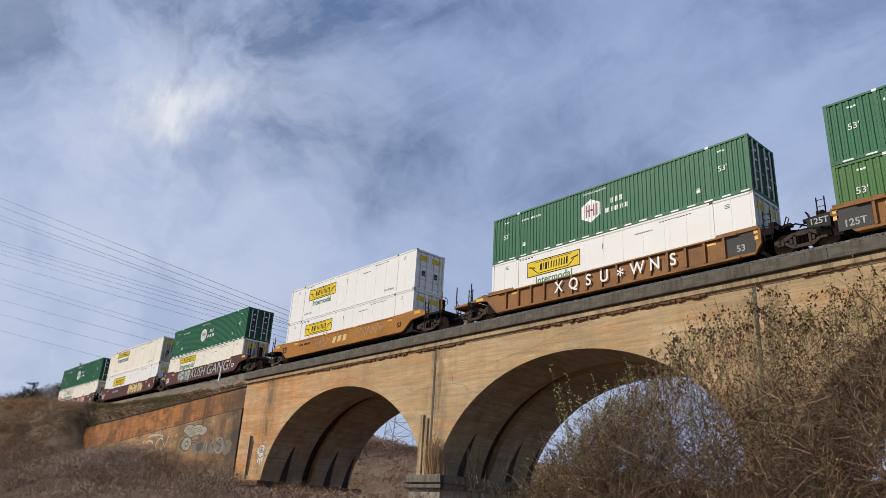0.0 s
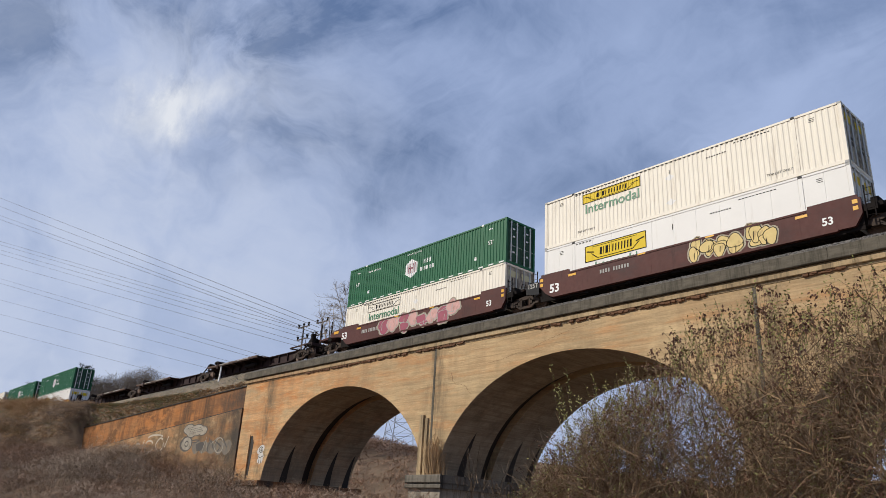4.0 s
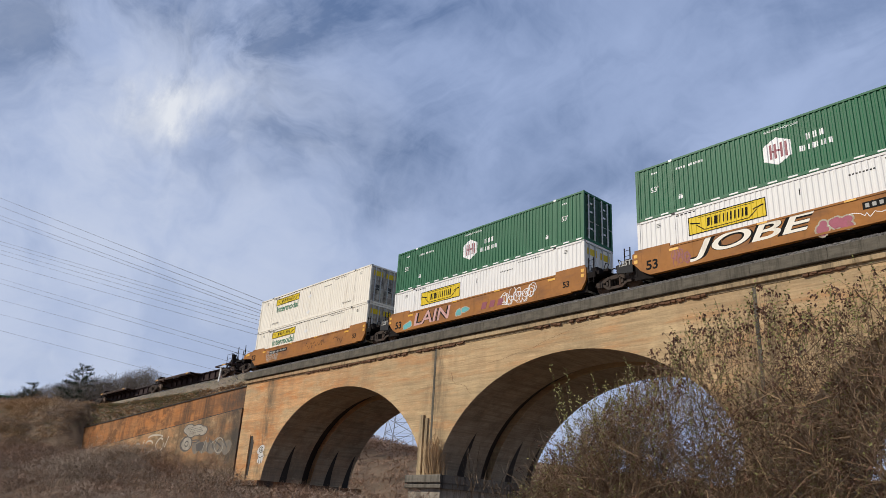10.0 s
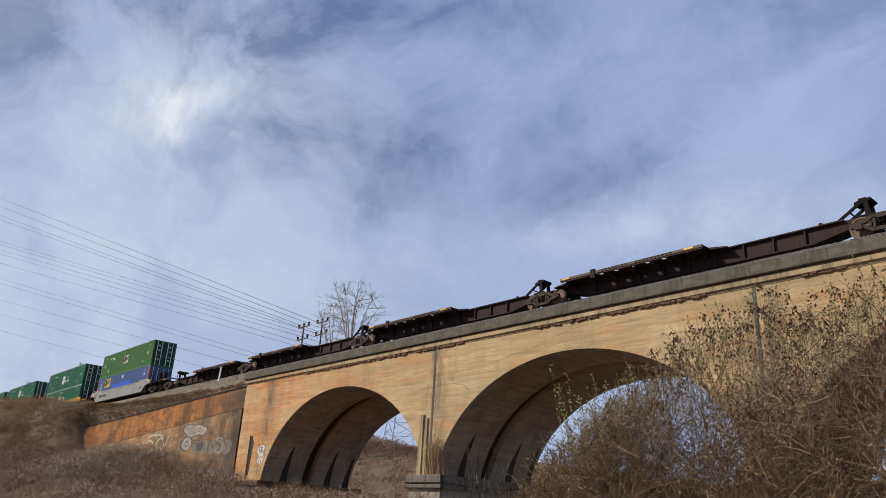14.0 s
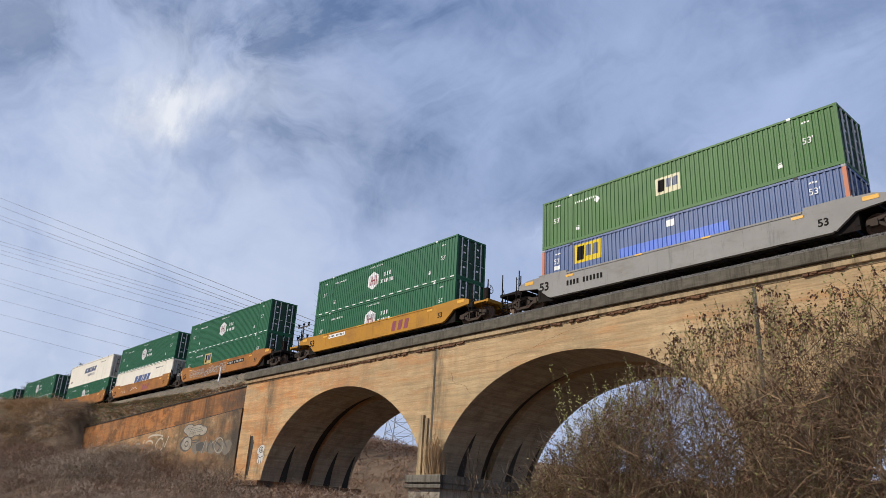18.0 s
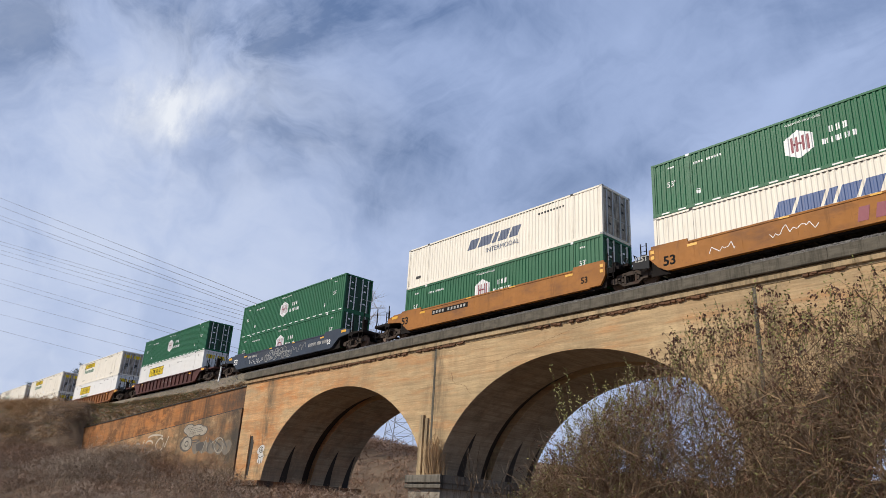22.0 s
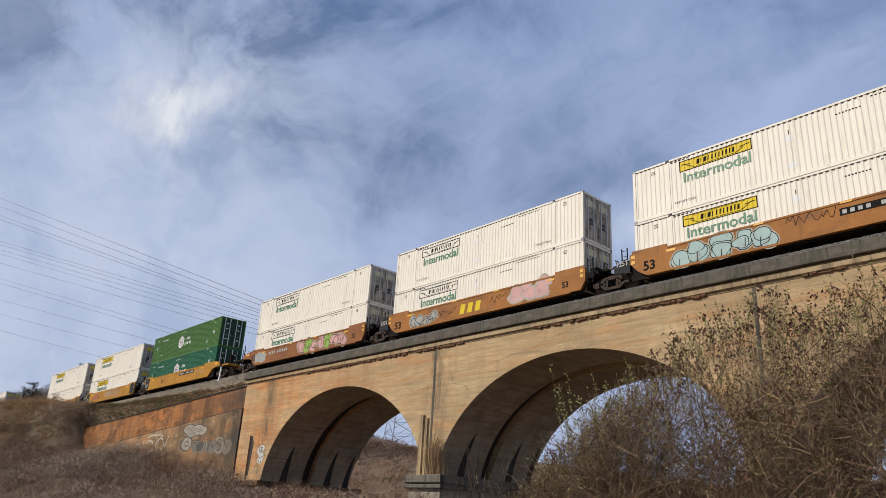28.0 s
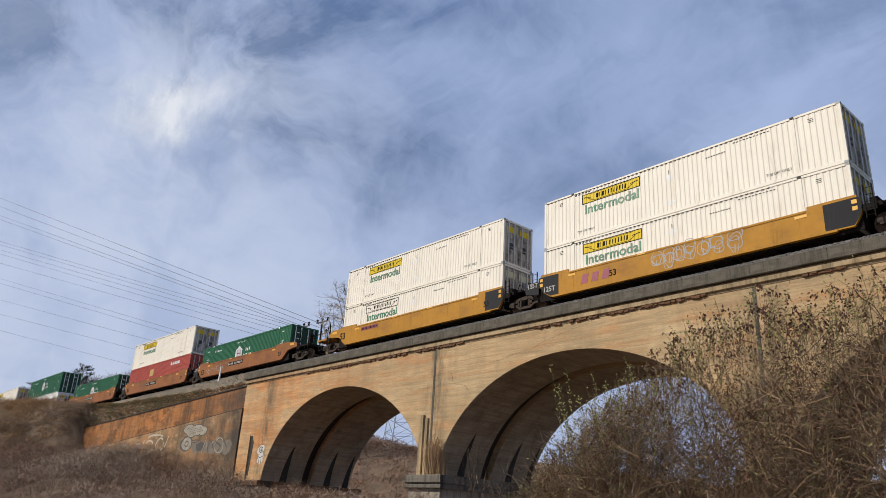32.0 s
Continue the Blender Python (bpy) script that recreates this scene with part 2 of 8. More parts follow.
GRIME = (0.05, 0.038, 0.028)
RUST = (0.14, 0.055, 0.025)
M_GREEN = material("dark_green_paint", (0.0085, 0.110, 0.043), 0.52, spec=0.3, stain=(0.03, 0.06, 0.035), stain_amount=0.12, vary=0.16)
M_LEAFGREEN = material("leaf_green_paint", (0.045, 0.140, 0.028), 0.52, spec=0.3, stain=(0.05, 0.07, 0.03), stain_amount=0.15, vary=0.16)
M_MIDGREEN = material("mid_green_paint", (0.052, 0.138, 0.018), 0.52, spec=0.3, stain=(0.05, 0.07, 0.03), stain_amount=0.15, vary=0.16)
M_WHITE = material("white_paint", (0.71, 0.695, 0.66), 0.5, spec=0.3, stain=(0.42, 0.37, 0.30), stain_amount=0.05, vary=0.06)
M_CREAM = material("weathered_white_paint", (0.77, 0.715, 0.605), 0.55, spec=0.3, stain=(0.34, 0.26, 0.18), stain_amount=0.22, stain_scale=0.7, vary=0.09)
M_BLUE = material("faded_blue_paint", (0.045, 0.090, 0.235), 0.5, stain=(0.08, 0.08, 0.12), stain_amount=0.18, vary=0.2)
M_BRIGHTBLUE = material("bright_blue_paint", (0.035, 0.12, 0.56), 0.45, vary=0.12)
M_ORANGE = material("orange_paint", (0.50, 0.13, 0.04), 0.5, stain=GRIME, stain_amount=0.15)
M_RED = material("red_paint", (0.42, 0.055, 0.025), 0.5, stain=GRIME, stain_amount=0.15)
M_SIGNYELLOW = material("sign_yellow", (0.66, 0.47, 0.006), 0.55, spec=0.25, vary=0.08, stain=(0.4, 0.3, 0.06), stain_amount=0.08)
M_FADED = material("faded_sign", (0.60, 0.56, 0.34), 0.5, vary=0.15)
M_INK = material("black_ink", (0.014, 0.013, 0.012), 0.85, vary=0.2, spec=0.1)
M_SIGNGREEN = material("sign_green", (0.03, 0.16, 0.07), 0.5, vary=0.15)
M_NAVY = material("navy_ink", (0.045, 0.07, 0.14), 0.5, vary=0.2)
M_MAROONINK = material("maroon_ink", (0.20, 0.02, 0.04), 0.5, vary=0.15)
M_MARK = material("white_marking", (0.74, 0.74, 0.72), 0.5, vary=0.12)
M_FIGURE = material("worn_white_figures", (0.42, 0.41, 0.38), 0.8, vary=0.35, spec=0.15)
M_STEEL = material("galvanised_rod", (0.50, 0.50, 0.49), 0.4, 0.35, vary=0.15)
M_CAST = material("grey_casting", (0.30, 0.30, 0.29), 0.55, vary=0.2)
M_TARP = material("blackened_panel", (0.07, 0.068, 0.065), 0.8, vary=0.3, spec=0.2)
M_GRIMY = material("grimy_white_door", (0.47, 0.42, 0.35), 0.7, stain=(0.055, 0.04, 0.03), stain_amount=0.62, stain_scale=0.8, streak=(1, 1, 0.3), vary=0.2, spec=0.3)
M_DOORGREEN = material("grimy_dark_green_door", (0.012, 0.060, 0.028), 0.6, spec=0.3, vary=0.25, stain=(0.016, 0.026, 0.018), stain_amount=0.45, stain_scale=0.8, streak=(1, 1, 0.3))
M_WOOD = material("container_floor", (0.12, 0.08, 0.05), 0.8)
def car_paint(name, color, stain, amount, vary):
    return material(name, color, 0.62, spec=0.22, stain=stain, stain_amount=amount, stain_scale=0.30, streak=(0.45, 1, 1.1), vary=vary, grain=2.6, bump=0.25, bump_scale=5, wear=(tuple(c * 0.55 for c in color), stain))


CAR_PAINT = {
    "rust": car_paint("rusty_brown_car", (0.255, 0.112, 0.030), (0.062, 0.034, 0.024), 0.42, 0.32),
    "yellow": car_paint("yellow_car", (0.42, 0.195, 0.014), (0.20, 0.085, 0.025), 0.32, 0.24),
    "maroon": car_paint("maroon_car", (0.085, 0.027, 0.022), (0.040, 0.026, 0.025), 0.36, 0.30),
    "orange": car_paint("orange_brown_car", (0.330, 0.130, 0.024), (0.115, 0.050, 0.026), 0.40, 0.30),
    "tan": car_paint("tan_orange_car", (0.335, 0.140, 0.020), (0.18, 0.075, 0.025), 0.34, 0.24),
    "grey": car_paint("grey_car", (0.26, 0.25, 0.235), (0.15, 0.125, 0.10), 0.25, 0.15),
    "navy": car_paint("navy_car", (0.030, 0.042, 0.066), (0.06, 0.055, 0.05), 0.28, 0.25),
    "redrust": car_paint("red_rust_car", (0.265, 0.098, 0.026), (0.115, 0.045, 0.024), 0.40, 0.30),
}
M_BLACKCAR = material("black_car_end", (0.018, 0.018, 0.020), 0.7, vary=0.25, stain=(0.06, 0.05, 0.04), stain_amount=0.15, spec=0.2)
# grime and rust; the near-black base also holds the shade under the cars
M_UNDER = material("underframe_grime_shade", (0.014, 0.011, 0.010), 0.85, vary=0.35, stain=(0.07, 0.03, 0.018), stain_amount=0.2, spec=0.12)
M_TRUCK = material("bogie_casting", (0.062, 0.047, 0.038), 0.85, vary=0.35, stain=(0.08, 0.035, 0.02), stain_amount=0.3, streak=(1, 1, 1), spec=0.15)
M_WHEEL = material("wheel_steel", (0.150, 0.098, 0.070), 0.75, 0.1, vary=0.3, stain=RUST, stain_amount=0.35, streak=(1, 1, 1))
M_TREAD = material("polished_tread", (0.42, 0.40, 0.38), 0.3, 0.8, vary=0.15)
M_SPINE = material("spine_rust", (0.028, 0.0145, 0.0135), 0.75, spec=0.2, vary=0.35, stain=(0.11, 0.050, 0.026), stain_amount=0.18, wear=((0.075, 0.036, 0.022), (0.020, 0.012, 0.010)))
M_SPINEEDGE = material("spine_edge_rust", (0.080, 0.040, 0.022), 0.65, vary=0.4, stain=(0.26, 0.115, 0.045), stain_amount=0.30, stain_scale=0.25, streak=(0.4, 1, 1))
M_REFLECT = material("yellow_reflector", (0.70, 0.36, 0.02), 0.35, vary=0.1)
M_PINK = material("pink_spray", (0.55, 0.30, 0.27), 0.6, vary=0.25, stain=(0.17, 0.075, 0.03), stain_amount=0.30, stain_scale=0.9, streak=(1, 1, 0.6))
M_TEAL = material("teal_spray", (0.08, 0.36, 0.36), 0.6, vary=0.2, stain=(0.17, 0.075, 0.03), stain_amount=0.30, stain_scale=0.9, streak=(1, 1, 0.6))
M_LIME = material("lime_spray", (0.24, 0.36, 0.04), 0.6, vary=0.2, stain=(0.17, 0.075, 0.03), stain_amount=0.30, stain_scale=0.9, streak=(1, 1, 0.6))
M_SILVER = material("silver_spray", (0.31, 0.31, 0.285), 0.5, vary=0.2, stain=(0.17, 0.075, 0.03), stain_amount=0.30, stain_scale=0.9, streak=(1, 1, 0.6))
M_PALEYELLOW = material("yellow_spray", (0.60, 0.45, 0.16), 0.6, vary=0.2, stain=(0.17, 0.075, 0.03), stain_amount=0.30, stain_scale=0.9, streak=(1, 1, 0.6))
M_PALETEAL = material("pale_teal_spray", (0.30, 0.42, 0.40), 0.6, vary=0.2, stain=(0.17, 0.075, 0.03), stain_amount=0.30, stain_scale=0.9, streak=(1, 1, 0.6))
M_CRIMSON = material("crimson_spray", (0.30, 0.05, 0.09), 0.6, vary=0.3, stain=(0.17, 0.075, 0.03), stain_amount=0.30, stain_scale=0.9, streak=(1, 1, 0.6))

# ---- shapes ----
class Shape:
    """Collects vertices and faces for one mesh."""

    def __init__(self):
        self.v, self.f = [], []

    def add(self, verts, faces):
        k = len(self.v)
        self.v += [tuple(p) for p in verts]
        self.f += [tuple(i + k for i in f) for f in faces]
        return self

    def box(self, x0, x1, y0, y1, z0, z1, cut=0.0):
        if cut:
            # chamfered long edges
            a, b, c = (x0, x1), (y0, y1), (z0, z1)
            ring = [(y0 + cut, z0), (y1 - cut, z0), (y1, z0 + cut), (y1, z1 - cut), (y1 - cut, z1), (y0 + cut, z1), (y0, z1 - cut), (y0, z0 + cut)]
            v = [(x, y, z) for x in a for y, z in ring]
            f = [tuple(range(7, -1, -1)), tuple(range(8, 16))] + [(i, (i + 1) % 8, 8 + (i + 1) % 8, 8 + i) for i in range(8)]
            return self.add(v, f)
        v = [(x, y, z) for x in (x0, x1) for y in (y0, y1) for z in (z0, z1)]
        return self.add(v, [(0, 1, 3, 2), (4, 6, 7, 5), (0, 4, 5, 1), (2, 3, 7, 6), (0, 2, 6, 4), (1, 5, 7, 3)])

    def slab(self, poly, y0, y1):
        """A convex or concave outline in x and z, pulled along y."""
        n = len(poly)
        v = [(x, y0, z) for x, z in poly] + [(x, y1, z) for x, z in poly]
        f = [tuple(range(n)), tuple(range(2 * n - 1, n - 1, -1))] + [(i + n, (i + 1) % n + n, (i + 1) % n, i) for i in range(n)]
        return self.add(v, f)

    def tube(self, pts, radii, sides=6):
        """A tapered tube along points."""
        pts = [Vector(p) for p in pts]
        if isinstance(radii, (int, float)):
            radii = [radii] * len(pts)
        k = len(self.v)
        side = None
        for i, (p, r) in enumerate(zip(pts, radii)):
            d = (pts[min(i + 1, len(pts) - 1)] - pts[max(i - 1, 0)])
            d = d.normalized() if d.length > 1e-9 else Vector((0, 0, 1))
            if side is None:
                side = d.orthogonal().normalized()
            side = (side - d * side.dot(d))
            side = side.normalized() if side.length > 1e-6 else d.orthogonal().normalized()
            up = d.cross(side)
            for s in range(sides):
                a = 2 * math.pi * s / sides
                self.v.append(tuple(p + (side * math.cos(a) + up * math.sin(a)) * r))
        for i in range(len(pts) - 1):
            for s in range(sides):
                a, b = k + i * sides + s, k + i * sides + (s + 1) % sides
                self.f.append((a, b, b + sides, a + sides))
        self.f.append(tuple(k + s for s in range(sides - 1, -1, -1)))
        self.f.append(tuple(k + (len(pts) - 1) * sides + s for s in range(sides)))
        return self

    def lathe(self, profile, axis_y=0.0, cx=0.0, cz=0.0, sides=24):
        """A profile of (y, radius) turned about the y axis through (cx, cz)."""
        k, n = len(self.v), len(profile)
        for s in range(sides):
            a = 2 * math.pi * s / sides
            for y, r in profile:
                self.v.append((cx + r * math.cos(a), axis_y + y, cz + r * math.sin(a)))
        for s in range(sides):
            for i in range(n - 1):
                a, b = k + s * n + i, k + ((s + 1) % sides) * n + i
                self.f.append((a, a + 1, b + 1, b))
        return self

    def mesh(self, name, mat, smooth=False):
        me = bpy.data.meshes.new(name)
        me.from_pydata(self.v, [], self.f)
        me.materials.append(mat)
        if smooth:
            me.polygons.foreach_set("use_smooth", [True] * len(me.polygons))
        me.update()
        return me


CACHE = {}
TINY = ("rail_dashes", "small_marks", "word_mark", "dashes", "number_mark", "end_notice", "graffiti", "graffiti_fill", "graffiti_halo", "scrawl", "owner_mark", "placard", "word_notches", "graffiti_lines", "spalled_edge", "small_marking", "lettering", "rail_marking", "dash_marking")


def part(name, key, build, mat, parent, label="", at=(0, 0, 0), smooth=False):
    """One mesh object under a thing or a part; alike parts share their mesh by key."""
    full = (key, mat.name)
    if full not in CACHE:
        s = Shape()
        build(s)
        CACHE[full] = s.mesh(name, mat, smooth)
    ob = new(name, CACHE[full])
    ob.parent, ob.location = parent, at
    if label:
        ob["label"] = label
    if name in TINY:
        ob["kind"] = "stuff"
    return ob


TEXTS = {}


def text_mesh(words, size, mat, bold=0.0, shear=0.0):
    key = (words, size, mat.name, bold, shear)
    if key not in TEXTS:
        cu = bpy.data.curves.new("lettering", "FONT")
        cu.body, cu.size, cu.offset, cu.shear, cu.align_x = words, size, bold, shear, "CENTER"
        ob = bpy.data.objects.new("lettering", cu)
        me = bpy.data.meshes.new_from_object(ob)
        bpy.data.objects.remove(ob)
        me.transform(Matrix.Rotation(radians(90), 4, "X"))
        me.materials.clear()
        me.materials.append(mat)
        TEXTS[key] = me
    return TEXTS[key]


def lettering(words, size, mat, parent, x, y, z, bold=0.0, shear=0.0, wide=1.0, name="lettering"):
    ob = new(name, text_mesh(words, size, mat, bold, shear))
    ob.parent, ob.location, ob.scale = parent, (x, y, z), (wide, 1, 1)
    ob["kind"] = "stuff"
    return ob


# ---- containers ----
CL, CW, CH = 16.154, 2.591, 2.896
HALF, SIDE = CL / 2, CW / 2
PITCH = 0.246


def wave_x(x0, x1, depth):
    """Corrugation breaks (x, inset) from x0 to x1."""
    if depth < 0.01:
        # flat panels between narrow seams
        n = max(1, round((x1 - x0) / 1.19))
        p = (x1 - x0) / n
        return [q for i in range(n) for q in ((x0 + i * p, 0.0), (x0 + (i + 1) * p - 0.034, 0.0), (x0 + (i + 1) * p - 0.026, depth), (x0 + (i + 1) * p - 0.008, depth))] + [(x1, 0.0)]
    n = max(1, round((x1 - x0) / PITCH))
    p = (x1 - x0) / n
    pts = []
    for i in range(n):
        a = x0 + i * p
        pts += [(a, 0.0), (a + 0.36 * p, 0.0), (a + 0.5 * p, depth), (a + 0.86 * p, depth)]
    return pts + [(x1, 0.0)]


def build_side(s, depth, sign):
    for x0, x1 in ((-HALF + 0.14, -6.13), (-5.97, 5.97), (6.13, HALF - 0.14)):
        pts = wave_x(x0, x1, depth)
        y = [sign * (SIDE - 0.022 - d) for _, d in pts]
        v = [(x, yy, z) for (x, _), yy in zip(pts, y) for z in (0.17, CH - 0.10)]
        f = [(2 * i, 2 * i + 2, 2 * i + 3, 2 * i + 1) for i in range(len(pts) - 1)]
        s.add(v, [q if sign < 0 else q[::-1] for q in f])


def build_frame(s):
    for sx in (-1, 1):
        for sy in (-1, 1):
            a, b = sorted((sx * HALF, sx * (HALF - 0.15)))
            c, d = sorted((sy * SIDE, sy * (SIDE - 0.13)))
            s.box(a, b, c, d, 0.12, CH - 0.11)
            a, b = sorted((sx * 6.13, sx * 5.97))
            c, d = sorted((sy * (SIDE - 0.004), sy * (SIDE - 0.09)))
            s.box(a, b, c, d, 0.12, CH - 0.1)
        s.box(*sorted((sx * HALF, sx * (HALF - 0.12))), -SIDE + 0.13, SIDE - 0.13, CH - 0.13, CH - 0.01)
        s.box(*sorted((sx * HALF, sx * (HALF - 0.12))), -SIDE + 0.13, SIDE - 0.13, 0.02, 0.16)
    for sy in (-1, 1):
        s.box(-HALF + 0.15, HALF - 0.15, *sorted((sy * (SIDE - 0.002), sy * (SIDE - 0.07))), CH - 0.11, CH - 0.012)
        s.box(-HALF + 0.15, HALF - 0.15, *sorted((sy * (SIDE - 0.002), sy * (SIDE - 0.09))), 0.02, 0.18)


def build_roof(s):
    pts = wave_x(-HALF + 0.1, HALF - 0.1, 0.02)
    v = [(x, y, CH - 0.03 - d) for x, d in pts for y in (-SIDE + 0.06, SIDE - 0.06)]
    s.add(v, [(2 * i, 2 * i + 2, 2 * i + 3, 2 * i + 1) for i in range(len(pts) - 1)])


def build_floor(s):
    s.box(-HALF + 0.1, HALF - 0.1, -SIDE + 0.09, SIDE - 0.09, 0.10, 0.15)
    for i in range(26):
        x = -HALF + 0.5 + i * 0.606
        s.box(x - 0.05, x + 0.05, -SIDE + 0.09, SIDE - 0.09, 0.02, 0.10)


def build_end_wall(s):
    n = 9
    v, f = [], []
    w = 2 * (SIDE - 0.13) / n
    for i in range(n):
        a = -SIDE + 0.13 + i * w
        for y, d in ((a, 0.0), (a + 0.4 * w, 0.0), (a + 0.5 * w, 0.04), (a + 0.9 * w, 0.04)):
            v += [(-HALF + 0.03 + d, y, 0.16), (-HALF + 0.03 + d, y, CH - 0.13)]
    v += [(-HALF + 0.03, SIDE - 0.13, 0.16), (-HALF + 0.03, SIDE - 0.13, CH - 0.13)]
    s.add(v, [(2 * i, 2 * i + 1, 2 * i + 3, 2 * i + 2) for i in range(len(v) // 2 - 1)])


def build_door(s, way):
    """One door leaf, hinged at y = 0, reaching 1.15 m to the side named by way."""
    s.box(-0.05, 0.0, *sorted((0.0, way * 1.15)), 0, 2.6)
    for k in range(5):
        z = 0.14 + 0.49 * k
        v = [(0.0, 0.10, z), (0.0, 1.05, z), (0.0, 1.05, z + 0.40), (0.0, 0.10, z + 0.40),
             (0.028, 0.14, z + 0.05), (0.028, 1.01, z + 0.05), (0.028, 1.01, z + 0.35), (0.028, 0.14, z + 0.35)]
        f = [(0, 1, 5, 4), (1, 2, 6, 5), (2, 3, 7, 6), (3, 0, 4, 7), (4, 5, 6, 7)]
        s.add([(x, way * y, zz) for x, y, zz in v], [q[::way] for q in f])


def build_rod(s):
    s.tube([(0, 0, 0), (0, 0, 2.62)], 0.040, 8)
    for z in (0.03, 0.55, 1.95, 2.50):
        s.box(-0.045, 0.018, -0.05, 0.05, z, z + 0.07)
    s.tube([(0.02, 0.0, 1.05), (0.03, 0.22, 1.02), (0.03, 0.36, 1.02)], 0.012, 6)


def build_casting(s):
    s.box(-0.09, 0.09, -0.085, 0.085, 0.0, 0.12, 0.012)


def build_lift_point(s):
    s.box(-0.09, 0.09, -0.065, 0.065, 0.0, 0.124, 0.01)


def decal(s, poly, depth, out=0.003, flat=False):
    """A painted convex outline (x, z) that follows the near side's corrugation."""
    x0, x1 = min(p[0] for p in poly), max(p[0] for p in poly)
    brk = {x0, x1, *(p[0] for p in poly)}
    wave = []
    if not flat:
        for a, b in ((-HALF + 0.14, -6.13), (-5.97, 5.97), (6.13, HALF - 0.14)):
            wave += wave_x(a, b, depth)
        brk |= {x for x, _ in wave if x0 < x < x1}
    wx, wd = [w[0] for w in wave], [w[1] for w in wave]

    def span(x):
        zs = []
        for (xa, za), (xb, zb) in zip(poly, poly[1:] + poly[:1]):
            if min(xa, xb) - 1e-9 <= x <= max(xa, xb) + 1e-9:
                if abs(xb - xa) < 1e-9:
                    zs += [za, zb]
                else:
                    zs.append(za + (zb - za) * (x - xa) / (xb - xa))
        return min(zs), max(zs)

    xs = sorted(brk)
    v = []
    for x in xs:
        lo, hi = span(x)
        y = -(SIDE - 0.022 - (float(np.interp(x, wx, wd)) if wave else 0.0) + out)
        v += [(x, y, lo), (x, y, hi)]
    s.add(v, [(2 * i, 2 * i + 2, 2 * i + 3, 2 * i + 1) for i in range(len(xs) - 1)])


def rect(x0, x1, z0, z1, lean=0.0):
    return [(x0, z0), (x1, z0), (x1 + lean, z1), (x0 + lean, z1)]


def word_bars(s, x0, x1, z0, z1, widths, depth, lean=0.0, out=0.004, gap=0.22):
    """A word as a row of plain bars."""
    total = sum(abs(w) for w in widths) + gap * (len(widths) - 1)
    k, x = (x1 - x0) / total, x0
    for w in widths:
        if w > 0:
            decal(s, rect(x, x + w * k, z0, z1, lean), depth, out)
        x += (abs(w) + gap) * k


def small_marks(s, depth):
    for x in (-7.15, 6.55):
        for k in range(3):
            decal(s, rect(x + 0.13 * k, x + 0.13 * k + 0.09, 2.42, 2.50), depth, 0.004)
    for i in (0, 1, 2, 3, 5, 6, 7, 8, 9, 10):
        decal(s, rect(-5.78 + i * 0.135, -5.70 + i * 0.135, 2.24, 2.36), depth, 0.004)
    for x in (-5.7, 5.35):
        decal(s, rect(x, x + 0.22, 0.66, 0.82), depth, 0.004)
        decal(s, rect(x + 0.02, x + 0.2, 0.86, 0.90), depth, 0.004)


def build_dashes(s):
    for i in range(18):
        x = -7.6 + i * 0.89
        s.box(x, x + 0.42, -SIDE - 0.003, -SIDE + 0.02, 0.055, 0.125)


def hexagon(cx, cz, w, h):
    return [(cx, cz - h), (cx + w, cz - h * 0.52), (cx + w, cz + h * 0.52), (cx, cz + h), (cx - w, cz + h * 0.52), (cx - w, cz - h * 0.52)]


def build_h_logo(s, depth):
    for x in (-1.16, -0.96, -0.68, -0.48):
        decal(s, rect(x, x + 0.12, 1.18, 1.90), depth, 0.007)
    decal(s, rect(-1.04, -0.56, 1.50, 1.60), depth, 0.0071)


def sign_outline(s, x0, x1, z0, z1, depth):
    w = 0.045
    for r in (rect(x0, x1, z0, z0 + w), rect(x0, x1, z1 - w, z1), rect(x0, x0 + w, z0, z1), rect(x1 - w, x1, z0, z1)):
        decal(s, r, depth, 0.008)


def banner_lines(s, x0, x1, z0, z1, depth):
    """Scrolls at the two ends of the sign and its slanted band."""
    h, w = z1 - z0, x1 - x0
    for sx, a in ((1, x0), (-1, x1)):
        p = [(a + sx * 0.03 * w, z0 + h * 0.62), (a + sx * 0.16 * w, z0 + h * 0.50), (a + sx * 0.16 * w, z0 + h * 0.57), (a + sx * 0.03 * w, z0 + h * 0.70)]
        decal(s, p if sx > 0 else p[::-1], depth, 0.008)
        p = [(a + sx * 0.10 * w, z0 + h * 0.50), (a + sx * 0.20 * w, z0 + h * 0.16), (a + sx * 0.22 * w, z0 + h * 0.16), (a + sx * 0.12 * w, z0 + h * 0.50)]
        decal(s, p if sx > 0 else p[::-1], depth, 0.008)
    decal(s, rect(x0 + 0.21 * w, x1 - 0.21 * w, z0 + h * 0.13, z0 + h * 0.17), depth, 0.008)
    decal(s, rect(x0 + 0.14 * w, x1 - 0.14 * w, z0 + h * 0.86, z0 + h * 0.89), depth, 0.008)


SIGN_WORD = [0.30, -0.02, 0.09, -0.1, 0.34, -0.02, 0.09, -0.2, 0.14, -0.12, 0.14, -0.1, 0.14, -0.14, 0.14, -0.1, 0.16, -0.10, 0.16, -0.06, 0.22]
CONTAINERS = []


